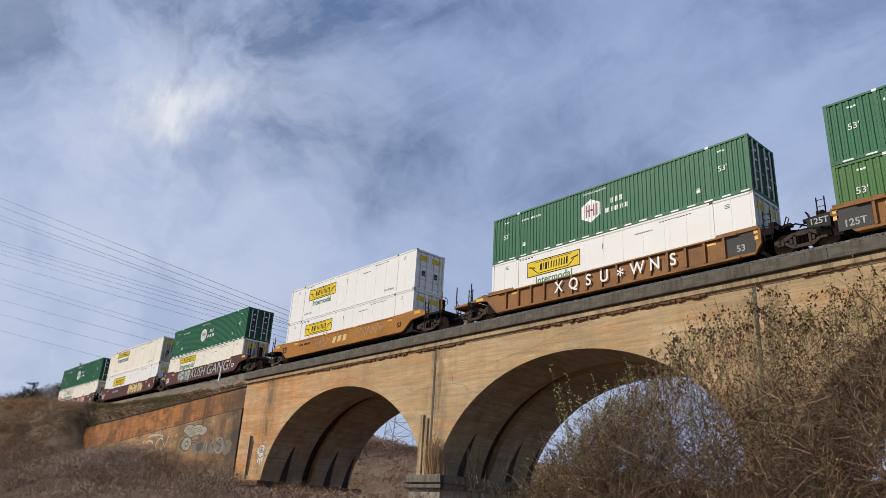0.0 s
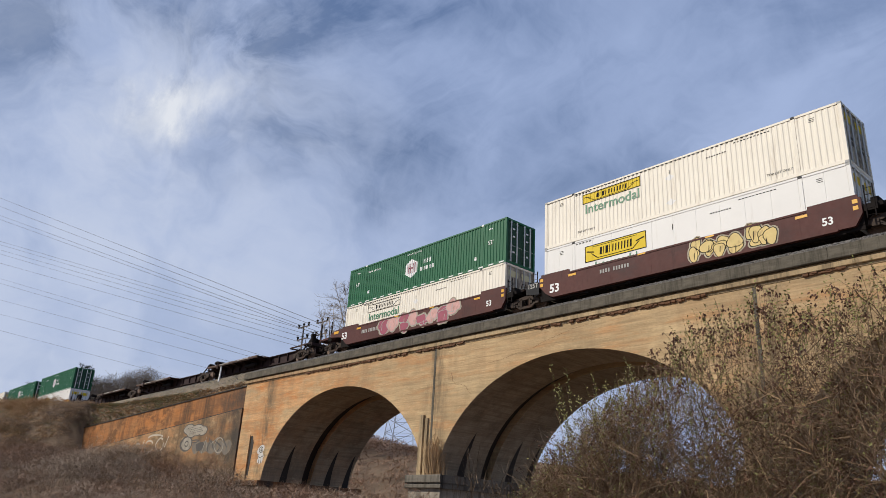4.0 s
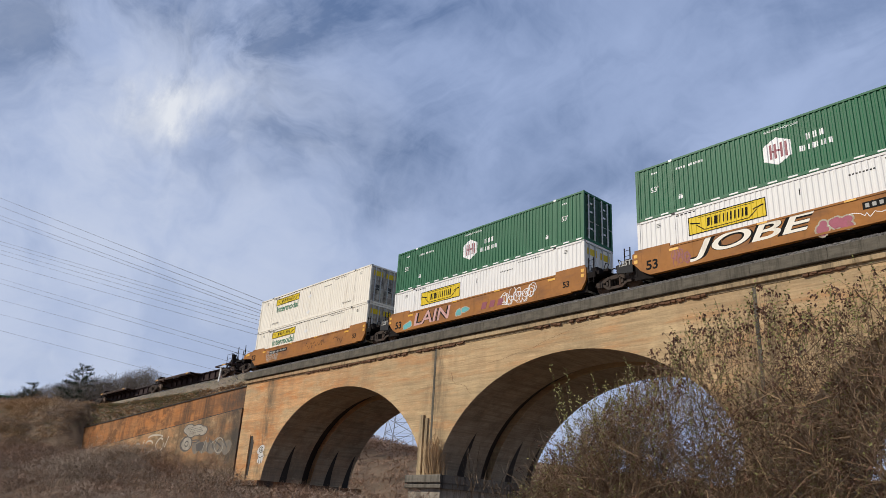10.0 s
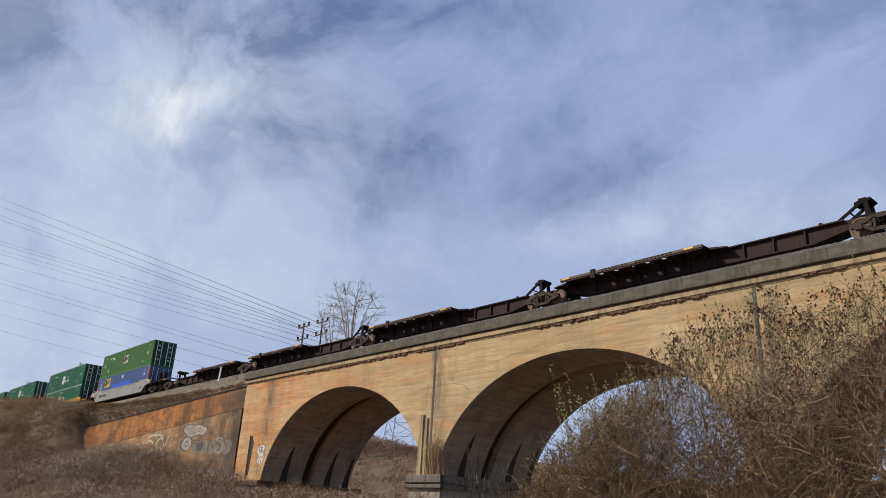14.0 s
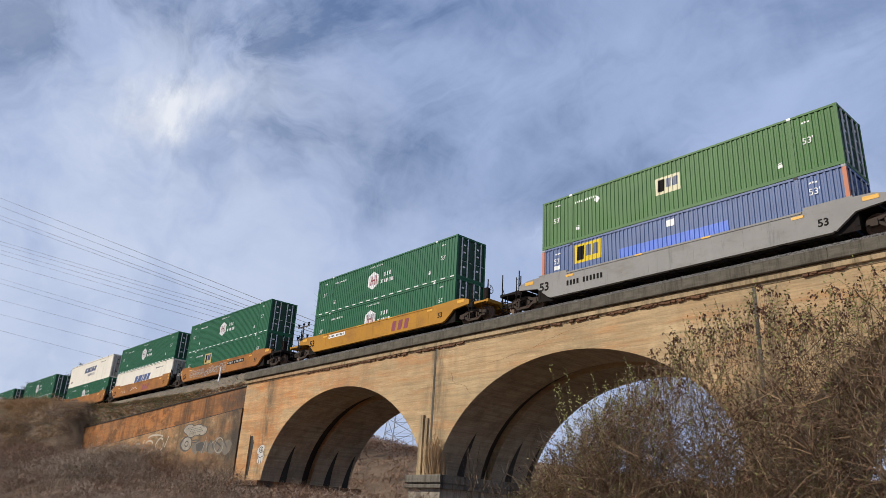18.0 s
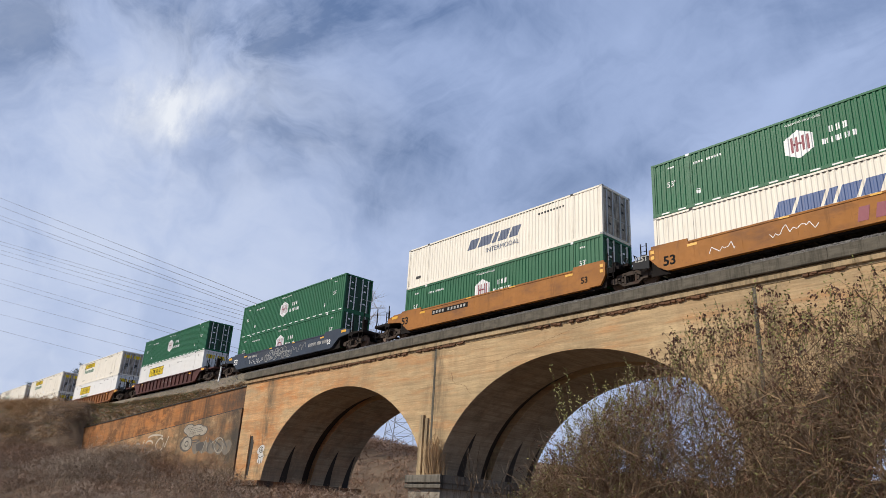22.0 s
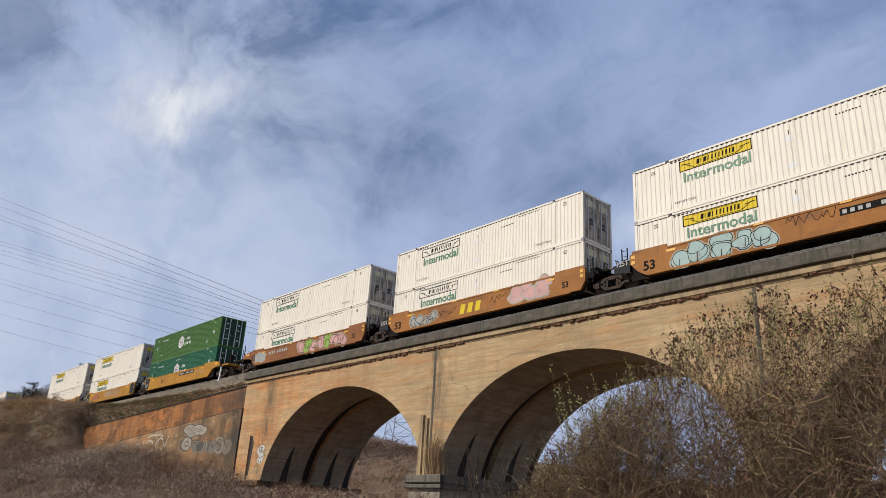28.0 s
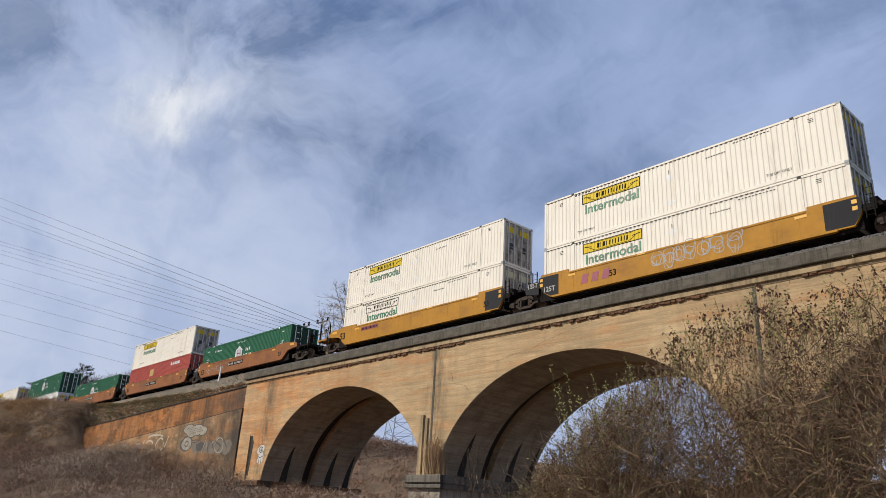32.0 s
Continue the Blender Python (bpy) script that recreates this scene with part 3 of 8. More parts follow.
def container(style, x0, z0, old=0.0):
    """A 53 foot container with its door end forward; x0 is where its front end starts."""
    paint = {"hexagon": M_GREEN, "hexagon_mid": M_MIDGREEN, "square": M_LEAFGREEN, "square_dark": M_GREEN, "blue": M_BLUE, "red": M_RED,
             "smooth": M_WHITE, "smooth_bare": M_WHITE, "bright": M_WHITE, "ribbed": M_CREAM, "ribbed_grey": M_CREAM, "navy_word": M_CREAM, "navy_faded": M_CREAM, "plain": M_CREAM}[style]
    depth = 0.008 if style in ("smooth", "smooth_bare") else 0.016 if style == "bright" else 0.030 if style in ("hexagon", "hexagon_mid", "square", "square_dark", "blue", "red") else 0.017
    says = {"hexagon": "dark green corrugated container with a white hexagon logo", "hexagon_mid": "mid green corrugated container with a white hexagon logo",
            "square": "leaf green corrugated container with a pale square sign", "square_dark": "dark green corrugated container with a square yellow sign",
            "blue": "faded blue corrugated container with orange corner posts", "red": "red corrugated container under a cream one",
            "smooth": "bright white smooth-sided container with a yellow sign", "smooth_bare": "bright white smooth-sided container",
            "bright": "clean white finely ribbed container with a yellow sign",
            "ribbed": "weathered white ribbed container with a yellow sign", "ribbed_grey": "grimy white ribbed container with a faded sign",
            "navy_word": "stained cream ribbed container with slanted navy lettering", "navy_faded": "cream ribbed container with half-scraped navy lettering",
            "plain": "stained cream ribbed container"}[style]
    root = new("shipping_container")
    tagged(root, says + (", stacked" if z0 > 2 else ", in a well"), "container", "containers on the train")
    green = paint in (M_GREEN, M_MIDGREEN, M_LEAFGREEN)
    frame_paint = paint
    part("frame", "frame", build_frame, frame_paint, root)
    for sign in (-1, 1):
        part("side_panel", ("side", depth, sign), lambda s: build_side(s, depth, sign), paint, root)
    part("roof", "roof", build_roof, paint, root)
    part("floor", "cfloor", build_floor, M_WOOD, root)
    part("end_wall", "end_wall", build_end_wall, paint, root)
    for sx in (-1, 1):
        for sy in (-1, 1):
            for z in (0.0, CH - 0.12):
                part("corner_casting", "casting", build_casting, frame_paint if green else M_CAST, root, at=(sx * (HALF - 0.086), sy * (SIDE - 0.081), z))
            part("lift_point", "lift", build_lift_point, M_MARK if green else M_TARP, root, at=(sx * 6.05, sy * (SIDE - 0.059), CH - 0.12))
    for sy in (-1, 1):
        door = part("door", ("door", sy), lambda s: build_door(s, -sy), M_GRIMY if paint is M_CREAM else M_DOORGREEN if green else paint, root, at=(HALF - 0.06, sy * (SIDE - 0.14), 0.15))
        for dy in (0.30, 0.82):
            part("lock_rod", "rod", build_rod, M_STEEL if not green else M_MARK, door, at=(0.055, -sy * dy, 0.0), smooth=False)
        if style in ("ribbed", "ribbed_grey", "smooth", "bright", "smooth_bare"):
            part("end_sign", ("end_sign", sy), lambda s: s.box(0.030, 0.034, *sorted((-sy * 0.16, -sy * 1.0)), 1.98, 2.36),
                 M_SIGNYELLOW if style != "ribbed_grey" else M_FADED, door, "yellow sign on the door")
            part("end_notice", ("end_notice", sy), lambda s: s.box(0.030, 0.034, *sorted((-sy * 0.45, -sy * 0.75)), 0.9, 1.3), M_TARP, door)
        elif style != "plain":
            part("end_notice", ("end_notice", sy, 2), lambda s: [s.box(0.030, 0.034, *sorted((-sy * 0.46, -sy * 0.66)), 0.60 + 0.5 * k, 0.70 + 0.5 * k) for k in (0, 2, 3)],
                 M_MARK if green else M_TARP, door)
    if depth == 0.017:
        # dark dashes paint the shade at the upper ends of the corrugation
        part("rail_marking", "rail_marking", lambda s: [s.box(-7.9 + PITCH * i, -7.9 + PITCH * i + 0.12, -SIDE - 0.002, -SIDE + 0.03, CH - 0.135, CH - 0.10) for i in range(52)], M_TARP, root)
    if style in ("hexagon", "hexagon_mid"):
        if style == "hexagon":
            part("dash_marking", "dashes", build_dashes, M_MARK, root, "white dashes along the bottom rail")
        hexa = part("logo_plate", ("hex", depth), lambda s: decal(s, hexagon(-0.82, 1.53, 0.62, 0.68), depth, 0.0045), M_MARK, root, "white hexagon")
        part("logo_mark", ("hmark", depth), lambda s: build_h_logo(s, depth), M_MAROONINK, hexa, "maroon mark")
        part("word_mark", ("hexword", depth), lambda s: (word_bars(s, 0.46, 1.20, 1.62, 1.92, [0.16, -0.08, 0.16, -0.25, 0.16, -0.06, 0.16, -0.25, 0.16, -0.02, 0.24], depth, 0.0, 0.004, 0.03), word_bars(s, 0.14, 1.50, 1.14, 1.40, [0.3, -0.02, 0.12, -0.2, 0.14, -0.2, 0.3, -0.02, 0.10, -0.2, 0.14, -0.08, 0.14, -0.2, 0.3], depth, 0.0, 0.004, 0.03)), M_MARK, root, "white word bars")
        part("small_marking", ("marks", depth), lambda s: small_marks(s, depth), M_MARK, root)
        for x in (-7.0, 6.75):
            lettering("53'", 0.40, M_MARK, root, x, -(SIDE - 0.015), 1.42)
        lettering("WARNING HIGH CUBE", 0.15, M_MARK, root, -0.55, -(SIDE - 0.015), 2.52)
    elif style in ("square", "square_dark", "blue"):
        if style == "blue":
            for sx in (-1, 1):
                part("corner_post", ("orange_post", sx), lambda s: s.box(*sorted((sx * (HALF + 0.004), sx * (HALF - 0.16))), -SIDE - 0.004, -SIDE + 0.14, 0.13, CH - 0.13), M_ORANGE, root, "orange corner post")
        sx0, sx1, sz0, sz1 = (-5.85, -4.1, 1.62, 2.68) if style == "blue" else (-0.75, 0.65, 1.18, 2.10)
        if style == "square_dark":
            sx0, sx1, sz0, sz1 = -3.75, -2.35, 1.35, 2.35
        plate = part("sign_plate", ("square", style), lambda s: decal(s, rect(sx0, sx1, sz0, sz1), depth, 0.0045),
                     M_SIGNYELLOW if style == "blue" else M_PALEYELLOW if style == "square_dark" else M_FADED, root, "pale square sign")
        w = sx1 - sx0
        part("word_mark", ("squarew", style, 1), lambda s: decal(s, rect(sx0 + 0.10 * w, sx0 + 0.36 * w, sz0 + 0.15, sz1 - 0.12, 0.04), depth, 0.008), M_INK, plate)
        part("word_mark", ("squarew", style, 2), lambda s: [decal(s, rect(sx0 + a * w, sx0 + b * w, sz0 + 0.3, sz1 - 0.15, ln), depth, 0.008)
             for a, b, ln in ((0.42, 0.62, 0.04), (0.68, 0.88, 0.04))], M_NAVY, plate)
        part("small_marking", ("marks", depth), lambda s: small_marks(s, depth), M_MARK, root)
        for x in (-7.05, 6.75):
            lettering("53'" if style != "blue" or x > 0 else "53", 0.42, M_MARK, root, x, -(SIDE - 0.015), 1.42 if style != "blue" else 1.9)
        if style == "square":
            part("placard", "placard", lambda s: decal(s, [(-4.5, 2.1), (-4.3, 1.88), (-4.1, 2.1), (-4.3, 2.32)], depth), M_MARK, root)
        if style == "blue":
            part("repainted_patch", "bluepatch", lambda s: decal(s, rect(-3.0, 2.9, 1.20, 1.80), depth), M_BRIGHTBLUE, root, "brighter blue repainted strip")
            part("placard", "placard_blue", lambda s: decal(s, rect(-0.25, 0.2, 2.28, 2.62), depth), M_MARK, root)
            part("placard", "placard_low", lambda s: decal(s, rect(-7.25, -6.85, 1.55, 1.78), depth), M_MARK, root)
    elif style in ("smooth", "bright", "ribbed", "ribbed_grey"):
        big = style in ("smooth", "bright")
        sx0, sx1, sz0, sz1 = (-5.3, -1.55, 1.50, 2.42) if big else (-5.42, -1.75, 2.02, 2.60)
        plain_sign = style == "ribbed_grey"
        plate = part("sign_plate", ("sign", style), lambda s: decal(s, rect(sx0, sx1, sz0, sz1), depth, 0.0045),
                     M_CREAM if plain_sign else M_SIGNYELLOW, root, "white sign" if plain_sign else "yellow sign")
        part("sign_border", ("signb", style), lambda s: (sign_outline(s, sx0, sx1, sz0, sz1, depth), banner_lines(s, sx0, sx1, sz0, sz1, depth)),
             M_INK, plate)
        w, h = sx1 - sx0, sz1 - sz0
        part("word_mark", ("signw", style), lambda s: word_bars(s, sx0 + 0.25 * w, sx1 - 0.23 * w, sz0 + 0.30 * h, sz0 + 0.74 * h, SIGN_WORD, depth, 0.03, 0.009, 0.06), M_INK, plate, "black word bars")
        if not (style == "bright"):
            lettering("Intermodal", 0.60 if big else 0.74, M_SIGNGREEN, root, (sx0 + sx1) / 2 + 0.05, -(SIDE - 0.014), 1.02 if big else 1.42, bold=0.012, wide=0.98 if big else 1.06)
        for x in (-5.2, 5.25):
            lettering("TOP LIFT ONLY", 0.165, M_INK, root, x, -(SIDE - 0.014), 0.42)
        part("small_marking", ("marks_w", depth), lambda s: (word_bars(s, 3.3, 5.0, 2.60, 2.65, [0.3] * 11, depth, 0, 0.004), word_bars(s, 1.9, 2.9, 2.30, 2.36, [0.3] * 8, depth, 0, 0.004),
             word_bars(s, -5.9, -4.9, 2.66, 2.72, [0.3] * 5, depth, 0, 0.004),
             [decal(s, rect(x, x + 0.24, z, z + 0.03), depth, 0.004) for x in (-7.0, 6.7) for z in (2.36, 2.44, 2.52)],
             [decal(s, rect(-0.10, -0.06, 2.05, 2.35), depth, 0.004)]), M_INK, root)
        if not big:
            part("placard", ("placard_w", depth), lambda s: [decal(s, [(-0.35, z), (-0.08, z - 0.18), (0.19, z), (-0.08, z + 0.18)], depth, 0.0042) for z in (1.95, 0.62)], M_WHITE, root)
    elif style in ("navy_word", "navy_faded"):
        part("word_mark", ("navy_word", style), lambda s: word_bars(s, -2.25, 2.0, 1.48 if style == "navy_word" else 1.30, 2.12 if style == "navy_word" else 2.0, [0.8, 1.1, 0.35, 0.8, 0.75], depth, 0.30, 0.0045, 0.16),
             M_NAVY if style == "navy_word" else M_BLUE, root, "slanted navy word bars")
        if style == "navy_word":
            lettering("INTERMODAL", 0.42, M_NAVY, root, 0.75, -(SIDE - 0.012), 0.98, wide=1.05)
        part("small_marking", ("marks_s", depth), lambda s: (word_bars(s, 3.6, 5.5, 2.30, 2.42, [0.3] * 9, depth, 0, 0.004), decal(s, rect(-7.2, -6.7, 0.6, 0.8), depth, 0.004)), M_TARP, root)
    elif style == "red":
        part("sign_plate", "redsign", lambda s: decal(s, rect(-2.2, -1.2, 1.6, 2.3), depth), M_PALEYELLOW, root)
        part("word_mark", "redw", lambda s: word_bars(s, 3.2, 5.4, 2.2, 2.5, [0.5] * 5, depth), M_MARK, root)
    root["x0"] = x0 - HALF
    root.location = (x0 - HALF, TRACK, RAIL + z0)
    CONTAINERS.append(root)
    return root


# ---- well cars ----
def build_wheelset(s):
    for sy in (-1, 1):
        y = sy * 0.7175
        prof = [(-0.07, 0.02), (-0.07, 0.14), (-0.03, 0.17), (-0.02, 0.34), (-0.06, 0.395), (-0.065, 0.455), (0.045, 0.465), (0.05, 0.495), (0.072, 0.495), (0.075, 0.40), (0.03, 0.36), (0.03, 0.15), (0.09, 0.12)]
        s.lathe([((yy if sy < 0 else -yy), r) for yy, r in (prof if sy < 0 else prof[::-1])], axis_y=y, sides=24)
    s.tube([(0, -1.05, 0), (0, 1.05, 0)], 0.085, 10)
    for y in (-1.1, 1.05):
        s.box(-0.06, 0.06, y, y + 0.05, -0.06, 0.06)


def build_side_frame(s, y0, y1):
    s.slab([(-1.20, 0.36), (-1.16, 0.58), (-0.72, 0.64), (-0.42, 0.78), (0.42, 0.78), (0.72, 0.64), (1.16, 0.58), (1.20, 0.36), (1.02, 0.36), (0.92, 0.46), (0.60, 0.50), (0.38, 0.63), (-0.38, 0.63), (-0.60, 0.50), (-0.92, 0.46), (-1.02, 0.36)], y0, y1)
    s.slab([(-0.92, 0.44), (-0.76, 0.48), (-0.34, 0.24), (0.34, 0.24), (0.76, 0.48), (0.92, 0.44), (0.42, 0.10), (-0.42, 0.10)], y0 + 0.02, y1 - 0.02)
    for sx in (-1, 1):
        s.box(*sorted((sx * 0.26, sx * 0.36)), y0, y1, 0.20, 0.68)
        s.box(*sorted((sx * 0.76, sx * 1.04)), y0 - 0.03, y1 + 0.03, 0.28, 0.56)
        s.box(*sorted((sx * 0.40, sx * 0.52)), y0 - 0.015, y1, 0.32, 0.52)


def build_springs(s, y):
    s.tube([(0.06 * math.cos(1.05 * k), y + 0.06 * math.sin(1.05 * k), 0.24 + 0.0105 * k) for k in range(30)], 0.017, 4)


def build_ladder(s):
    for x in (-0.16, 0.16):
        s.box(x - 0.02, x + 0.02, 0, 0.05, 0.55, 1.95)
    for k in range(5):
        s.tube([(-0.16, 0.02, 0.65 + 0.29 * k), (0.16, 0.02, 0.65 + 0.29 * k)], 0.014, 5)
    s.box(-0.25, 0.25, 0.02, 0.07, 0.85, 1.15)


AXLES = []


def bogie(parent, x):
    root = part("bogie", "bolster", lambda s: (s.box(-0.2, 0.2, -1.15, 1.15, 0.60, 0.80), s.tube([(0, 0, 0.8), (0, 0, 0.95)], 0.2, 12),
                                                [s.box(sx * 0.62 - 0.05, sx * 0.62 + 0.05, -0.7, 0.7, 0.36, 0.50) for sx in (-1, 1)]), M_TRUCK, parent, at=(x, 0, 0))
    for y0, y1 in ((-1.14, -0.98), (0.98, 1.14)):
        part("side_frame", ("sideframe", y0), lambda s: build_side_frame(s, y0, y1), M_TRUCK, root)
        for x in (-0.17, 0.0, 0.17):
            part("spring", ("spring", y0), lambda s: build_springs(s, (y0 + y1) / 2), M_UNDER, root, at=(x, 0, 0))
    for dx in (-0.89, 0.89):
        w = part("wheelset", "wheelset", build_wheelset, M_WHEEL, root, "rusty steel wheels on an axle", at=(dx, 0, 0.465), smooth=False)
        AXLES.append((w, dx))
    return root


def strip_wall(s, stations, y0, y1):
    """A plate with stations (x, low, high), between y0 and y1."""
    v = []
    for x, lo, hi in stations:
        v += [(x, y0, lo), (x, y0, hi), (x, y1, hi), (x, y1, lo)]
    f = [(0, 1, 2, 3), tuple(len(v) - 4 + i for i in (3, 2, 1, 0))]
    for i in range(len(stations) - 1):
        a = 4 * i
        f += [(a, a + 4, a + 5, a + 1), (a + 1, a + 5, a + 6, a + 2), (a + 2, a + 6, a + 7, a + 3), (a + 3, a + 7, a + 4, a)]
    s.add(v, f)


def car_stations(ribbed, front, rear):
    mid, low = (1.21, 0.08) if ribbed else (1.45, 0.30)

    def half(kind, side):
        if kind == "end":
            tail = [(7.45, low, mid + 0.06), (8.25, 0.92, mid + 0.10), (8.9, 1.0, mid + 0.08), (9.6, 1.06, mid - 0.10)]
        elif side > 0:
            tail = [(8.0, low, mid + 0.06), (8.2, low + 0.3, mid + 0.06), (8.32, low + 0.5, mid + 0.03)]
        else:
            tail = [(7.45, low, mid + 0.06), (7.85, 0.55, mid + 0.06), (8.22, 0.95, mid + 0.06), (8.3, 1.0, mid + 0.02)]
        return [(6.15, low, mid), (6.2, low, mid + 0.03)] + tail

    return [(-x, lo, hi) for x, lo, hi in half(rear, -1)[::-1]] + half(front, 1)


def build_side_wall(s, ribbed, sign, rise, front, rear):
    mid, low = (1.21, 0.08) if ribbed else (1.45, 0.30)
    strip_wall(s, car_stations(ribbed, front, rear), *sorted((sign * 1.50, sign * 1.36)))
    s.box(-6.2, 6.2, *sorted((sign * 1.525, sign * 1.34)), mid - 0.07, mid + 0.015)
    for x in (-5.9, -3.6, -1.2, 1.2, 3.6, 5.9):
        s.box(x - 0.01, x + 0.01, *sorted((sign * 1.5045, sign * 1.47)), low + 0.05, mid - 0.07)
    s.box(-7.35, 7.35, *sorted((sign * (1.61 if ribbed else 1.52), sign * 1.30)), low - 0.05, low + 0.05)
    if ribbed:
        s.box(-7.3, 7.3, *sorted((sign * 1.62, sign * 1.36)), mid - 0.065, mid + 0.005)
        s.box(-8.2, -7.3, *sorted((sign * 1.56, sign * 1.36)), mid - 0.03, mid + 0.03)
        s.box(7.3, 8.2, *sorted((sign * 1.56, sign * 1.36)), mid - 0.03, mid + 0.03)
    for c, d, hc, hd in ((6.25, 8.2, rise, rise), (-8.2, -6.25, rise * 1.15, rise)):
        # raised guide plate over the ends
        strip_wall(s, [(c, mid, mid + hc), (d, mid, mid + hd)], *sorted((sign * 1.45, sign * 1.38)))


def build_rib(s):
    s.slab([(-0.055, 0.16), (0.055, 0.16), (0.055, 1.14), (-0.055, 1.14)], -1.60, -1.50)


def build_floor_beams(s):
    for x in (-7.4, -5.2, -2.6, 0.0, 2.6, 5.2, 7.4):
        s.box(x - 0.16, x + 0.16, -1.36, 1.36, 0.12, 0.33)
    for y in (-1.30, 1.12):
        s.box(-8.0, 8.0, y, y + 0.18, 0.16, 0.34)


def build_bolster_deck(s, sx):
    a, b = sorted((sx * 8.15, sx * 9.05))
    s.box(a, b, -1.36, 1.36, 1.00, 1.18)
    s.box(*sorted((sx * 8.15, sx * 8.3)), -1.36, 1.36, 0.35, 1.15)
    s.box(*sorted((sx * 8.6, sx * 8.9)), -1.3, 1.3, 1.18, 1.42)
    for y in (-0.9, 0.5):
        s.box(*sorted((sx * 8.3, sx * 9.2)), y, y + 0.4, 1.18, 1.34)


def build_end_platform(s, sx):
    s.box(*sorted((sx * 9.25, sx * 11.15)), -0.32, 0.32, 0.72, 1.04)


def build_side_sill(s, sx, y):
    s.slab([(sx * 9.2, 0.98), (sx * 11.0, 1.00), (sx * 11.0, 1.10), (sx * 9.2, 1.16)][::1 if sx < 0 else -1], y, y + 0.10)


def build_corner_step(s):
    """Two hangers joined by two treads."""
    for x in (-0.22, 0.20):
        s.box(x, x + 0.035, -0.02, 0.02, 0.25, 1.0)
    for z in (0.3, 0.6):
        s.box(-0.22, 0.235, -0.03, 0.03, z, z + 0.035)


def end_platform(root, sx, m):
    deck = part("end_platform", ("platform", sx), lambda s: build_end_platform(s, sx), m, root)
    part("end_beam", ("endbeam", sx), lambda s: s.box(*sorted((sx * 11.0, sx * 11.15)), -1.42, 1.42, 0.95, 1.14), m, deck)
    for i in range(7):
        part("grating_slat", "slat", lambda s: s.box(-0.10, 0.10, -1.32, 1.32, 1.06, 1.10), m, deck, at=(sx * (9.45 + i * 0.24), 0, 0))
    for y in (-1.42, 1.32):
        part("side_sill", ("sidesill", sx, y), lambda s: build_side_sill(s, sx, y), m, deck)
        part("corner_step", "cornerstep", build_corner_step, M_UNDER, deck, at=(sx * 10.82, y + 0.05, 0))


def build_coupler(s, sx):
    s.box(*sorted((sx * 11.1, sx * 11.65)), -0.12, 0.12, 0.78, 0.98)
    s.box(*sorted((sx * 11.55, sx * 11.88)), -0.20, 0.14, 0.70, 1.02)
    s.tube([(sx * 11.1, -0.45, 0.85), (sx * 11.5, -0.45, 0.45), (sx * 11.85, -0.4, 0.35)], 0.03, 6)


def build_brake_wheel(s):
    pts = [(0.06, 0.28 * math.cos(a), 0.28 * math.sin(a)) for a in [2 * math.pi * i / 20 for i in range(21)]]
    s.tube(pts, 0.018, 6)
    for k in range(5):
        a = 2 * math.pi * k / 5
        s.tube([(0.05, 0, 0), (0.06, 0.28 * math.cos(a), 0.28 * math.sin(a))], 0.014, 5)
    s.tube([(-0.25, 0, 0), (0.07, 0, 0)], 0.05, 8)
    s.box(-0.3, -0.05, -0.16, 0.16, -0.9, 0.12)


def build_joint(s, sx):
    s.slab([(sx * 8.2, 0.78), (sx * 9.62, 0.84), (sx * 9.62, 1.12), (sx * 8.9, 1.25), (sx * 8.2, 1.25)][::1 if sx > 0 else -1], -0.5, 0.5)
    s.tube([(sx * 9.62, 0, 0.80), (sx * 9.62, 0, 1.2)], 0.36, 14)
    for y in (-1.2, 0.95):
        s.tube([(sx * 9.2, y, 1.15), (sx * 9.35, y, 1.55), (sx * 9.35, y + 0.25, 1.55), (sx * 9.2, y + 0.25, 1.15)], 0.025, 6)
        s.box(*sorted((sx * 9.22, sx * 9.5)), y, y + 0.3, 1.12, 1.24)
    s.tube([(sx * 9.0, -0.6, 1.25), (sx * 9.5, -0.7, 1.35), (sx * 9.9, -0.55, 1.2)], 0.035, 6)


def blob(cx, cz, rx, rz, seed, n=18, lean=0.0):
    rnd = random.Random(seed)
    a0, k = rnd.uniform(0, 6.28), rnd.choice((2, 3, 3, 4))
    out = []
    for i in range(n):
        a = 2 * math.pi * i / n
        r = 1 + 0.13 * math.sin(k * a + a0)
        z = rz * r * math.sin(a)
        out.append((cx + rx * r * math.cos(a) + lean * z, cz + z))
    return out


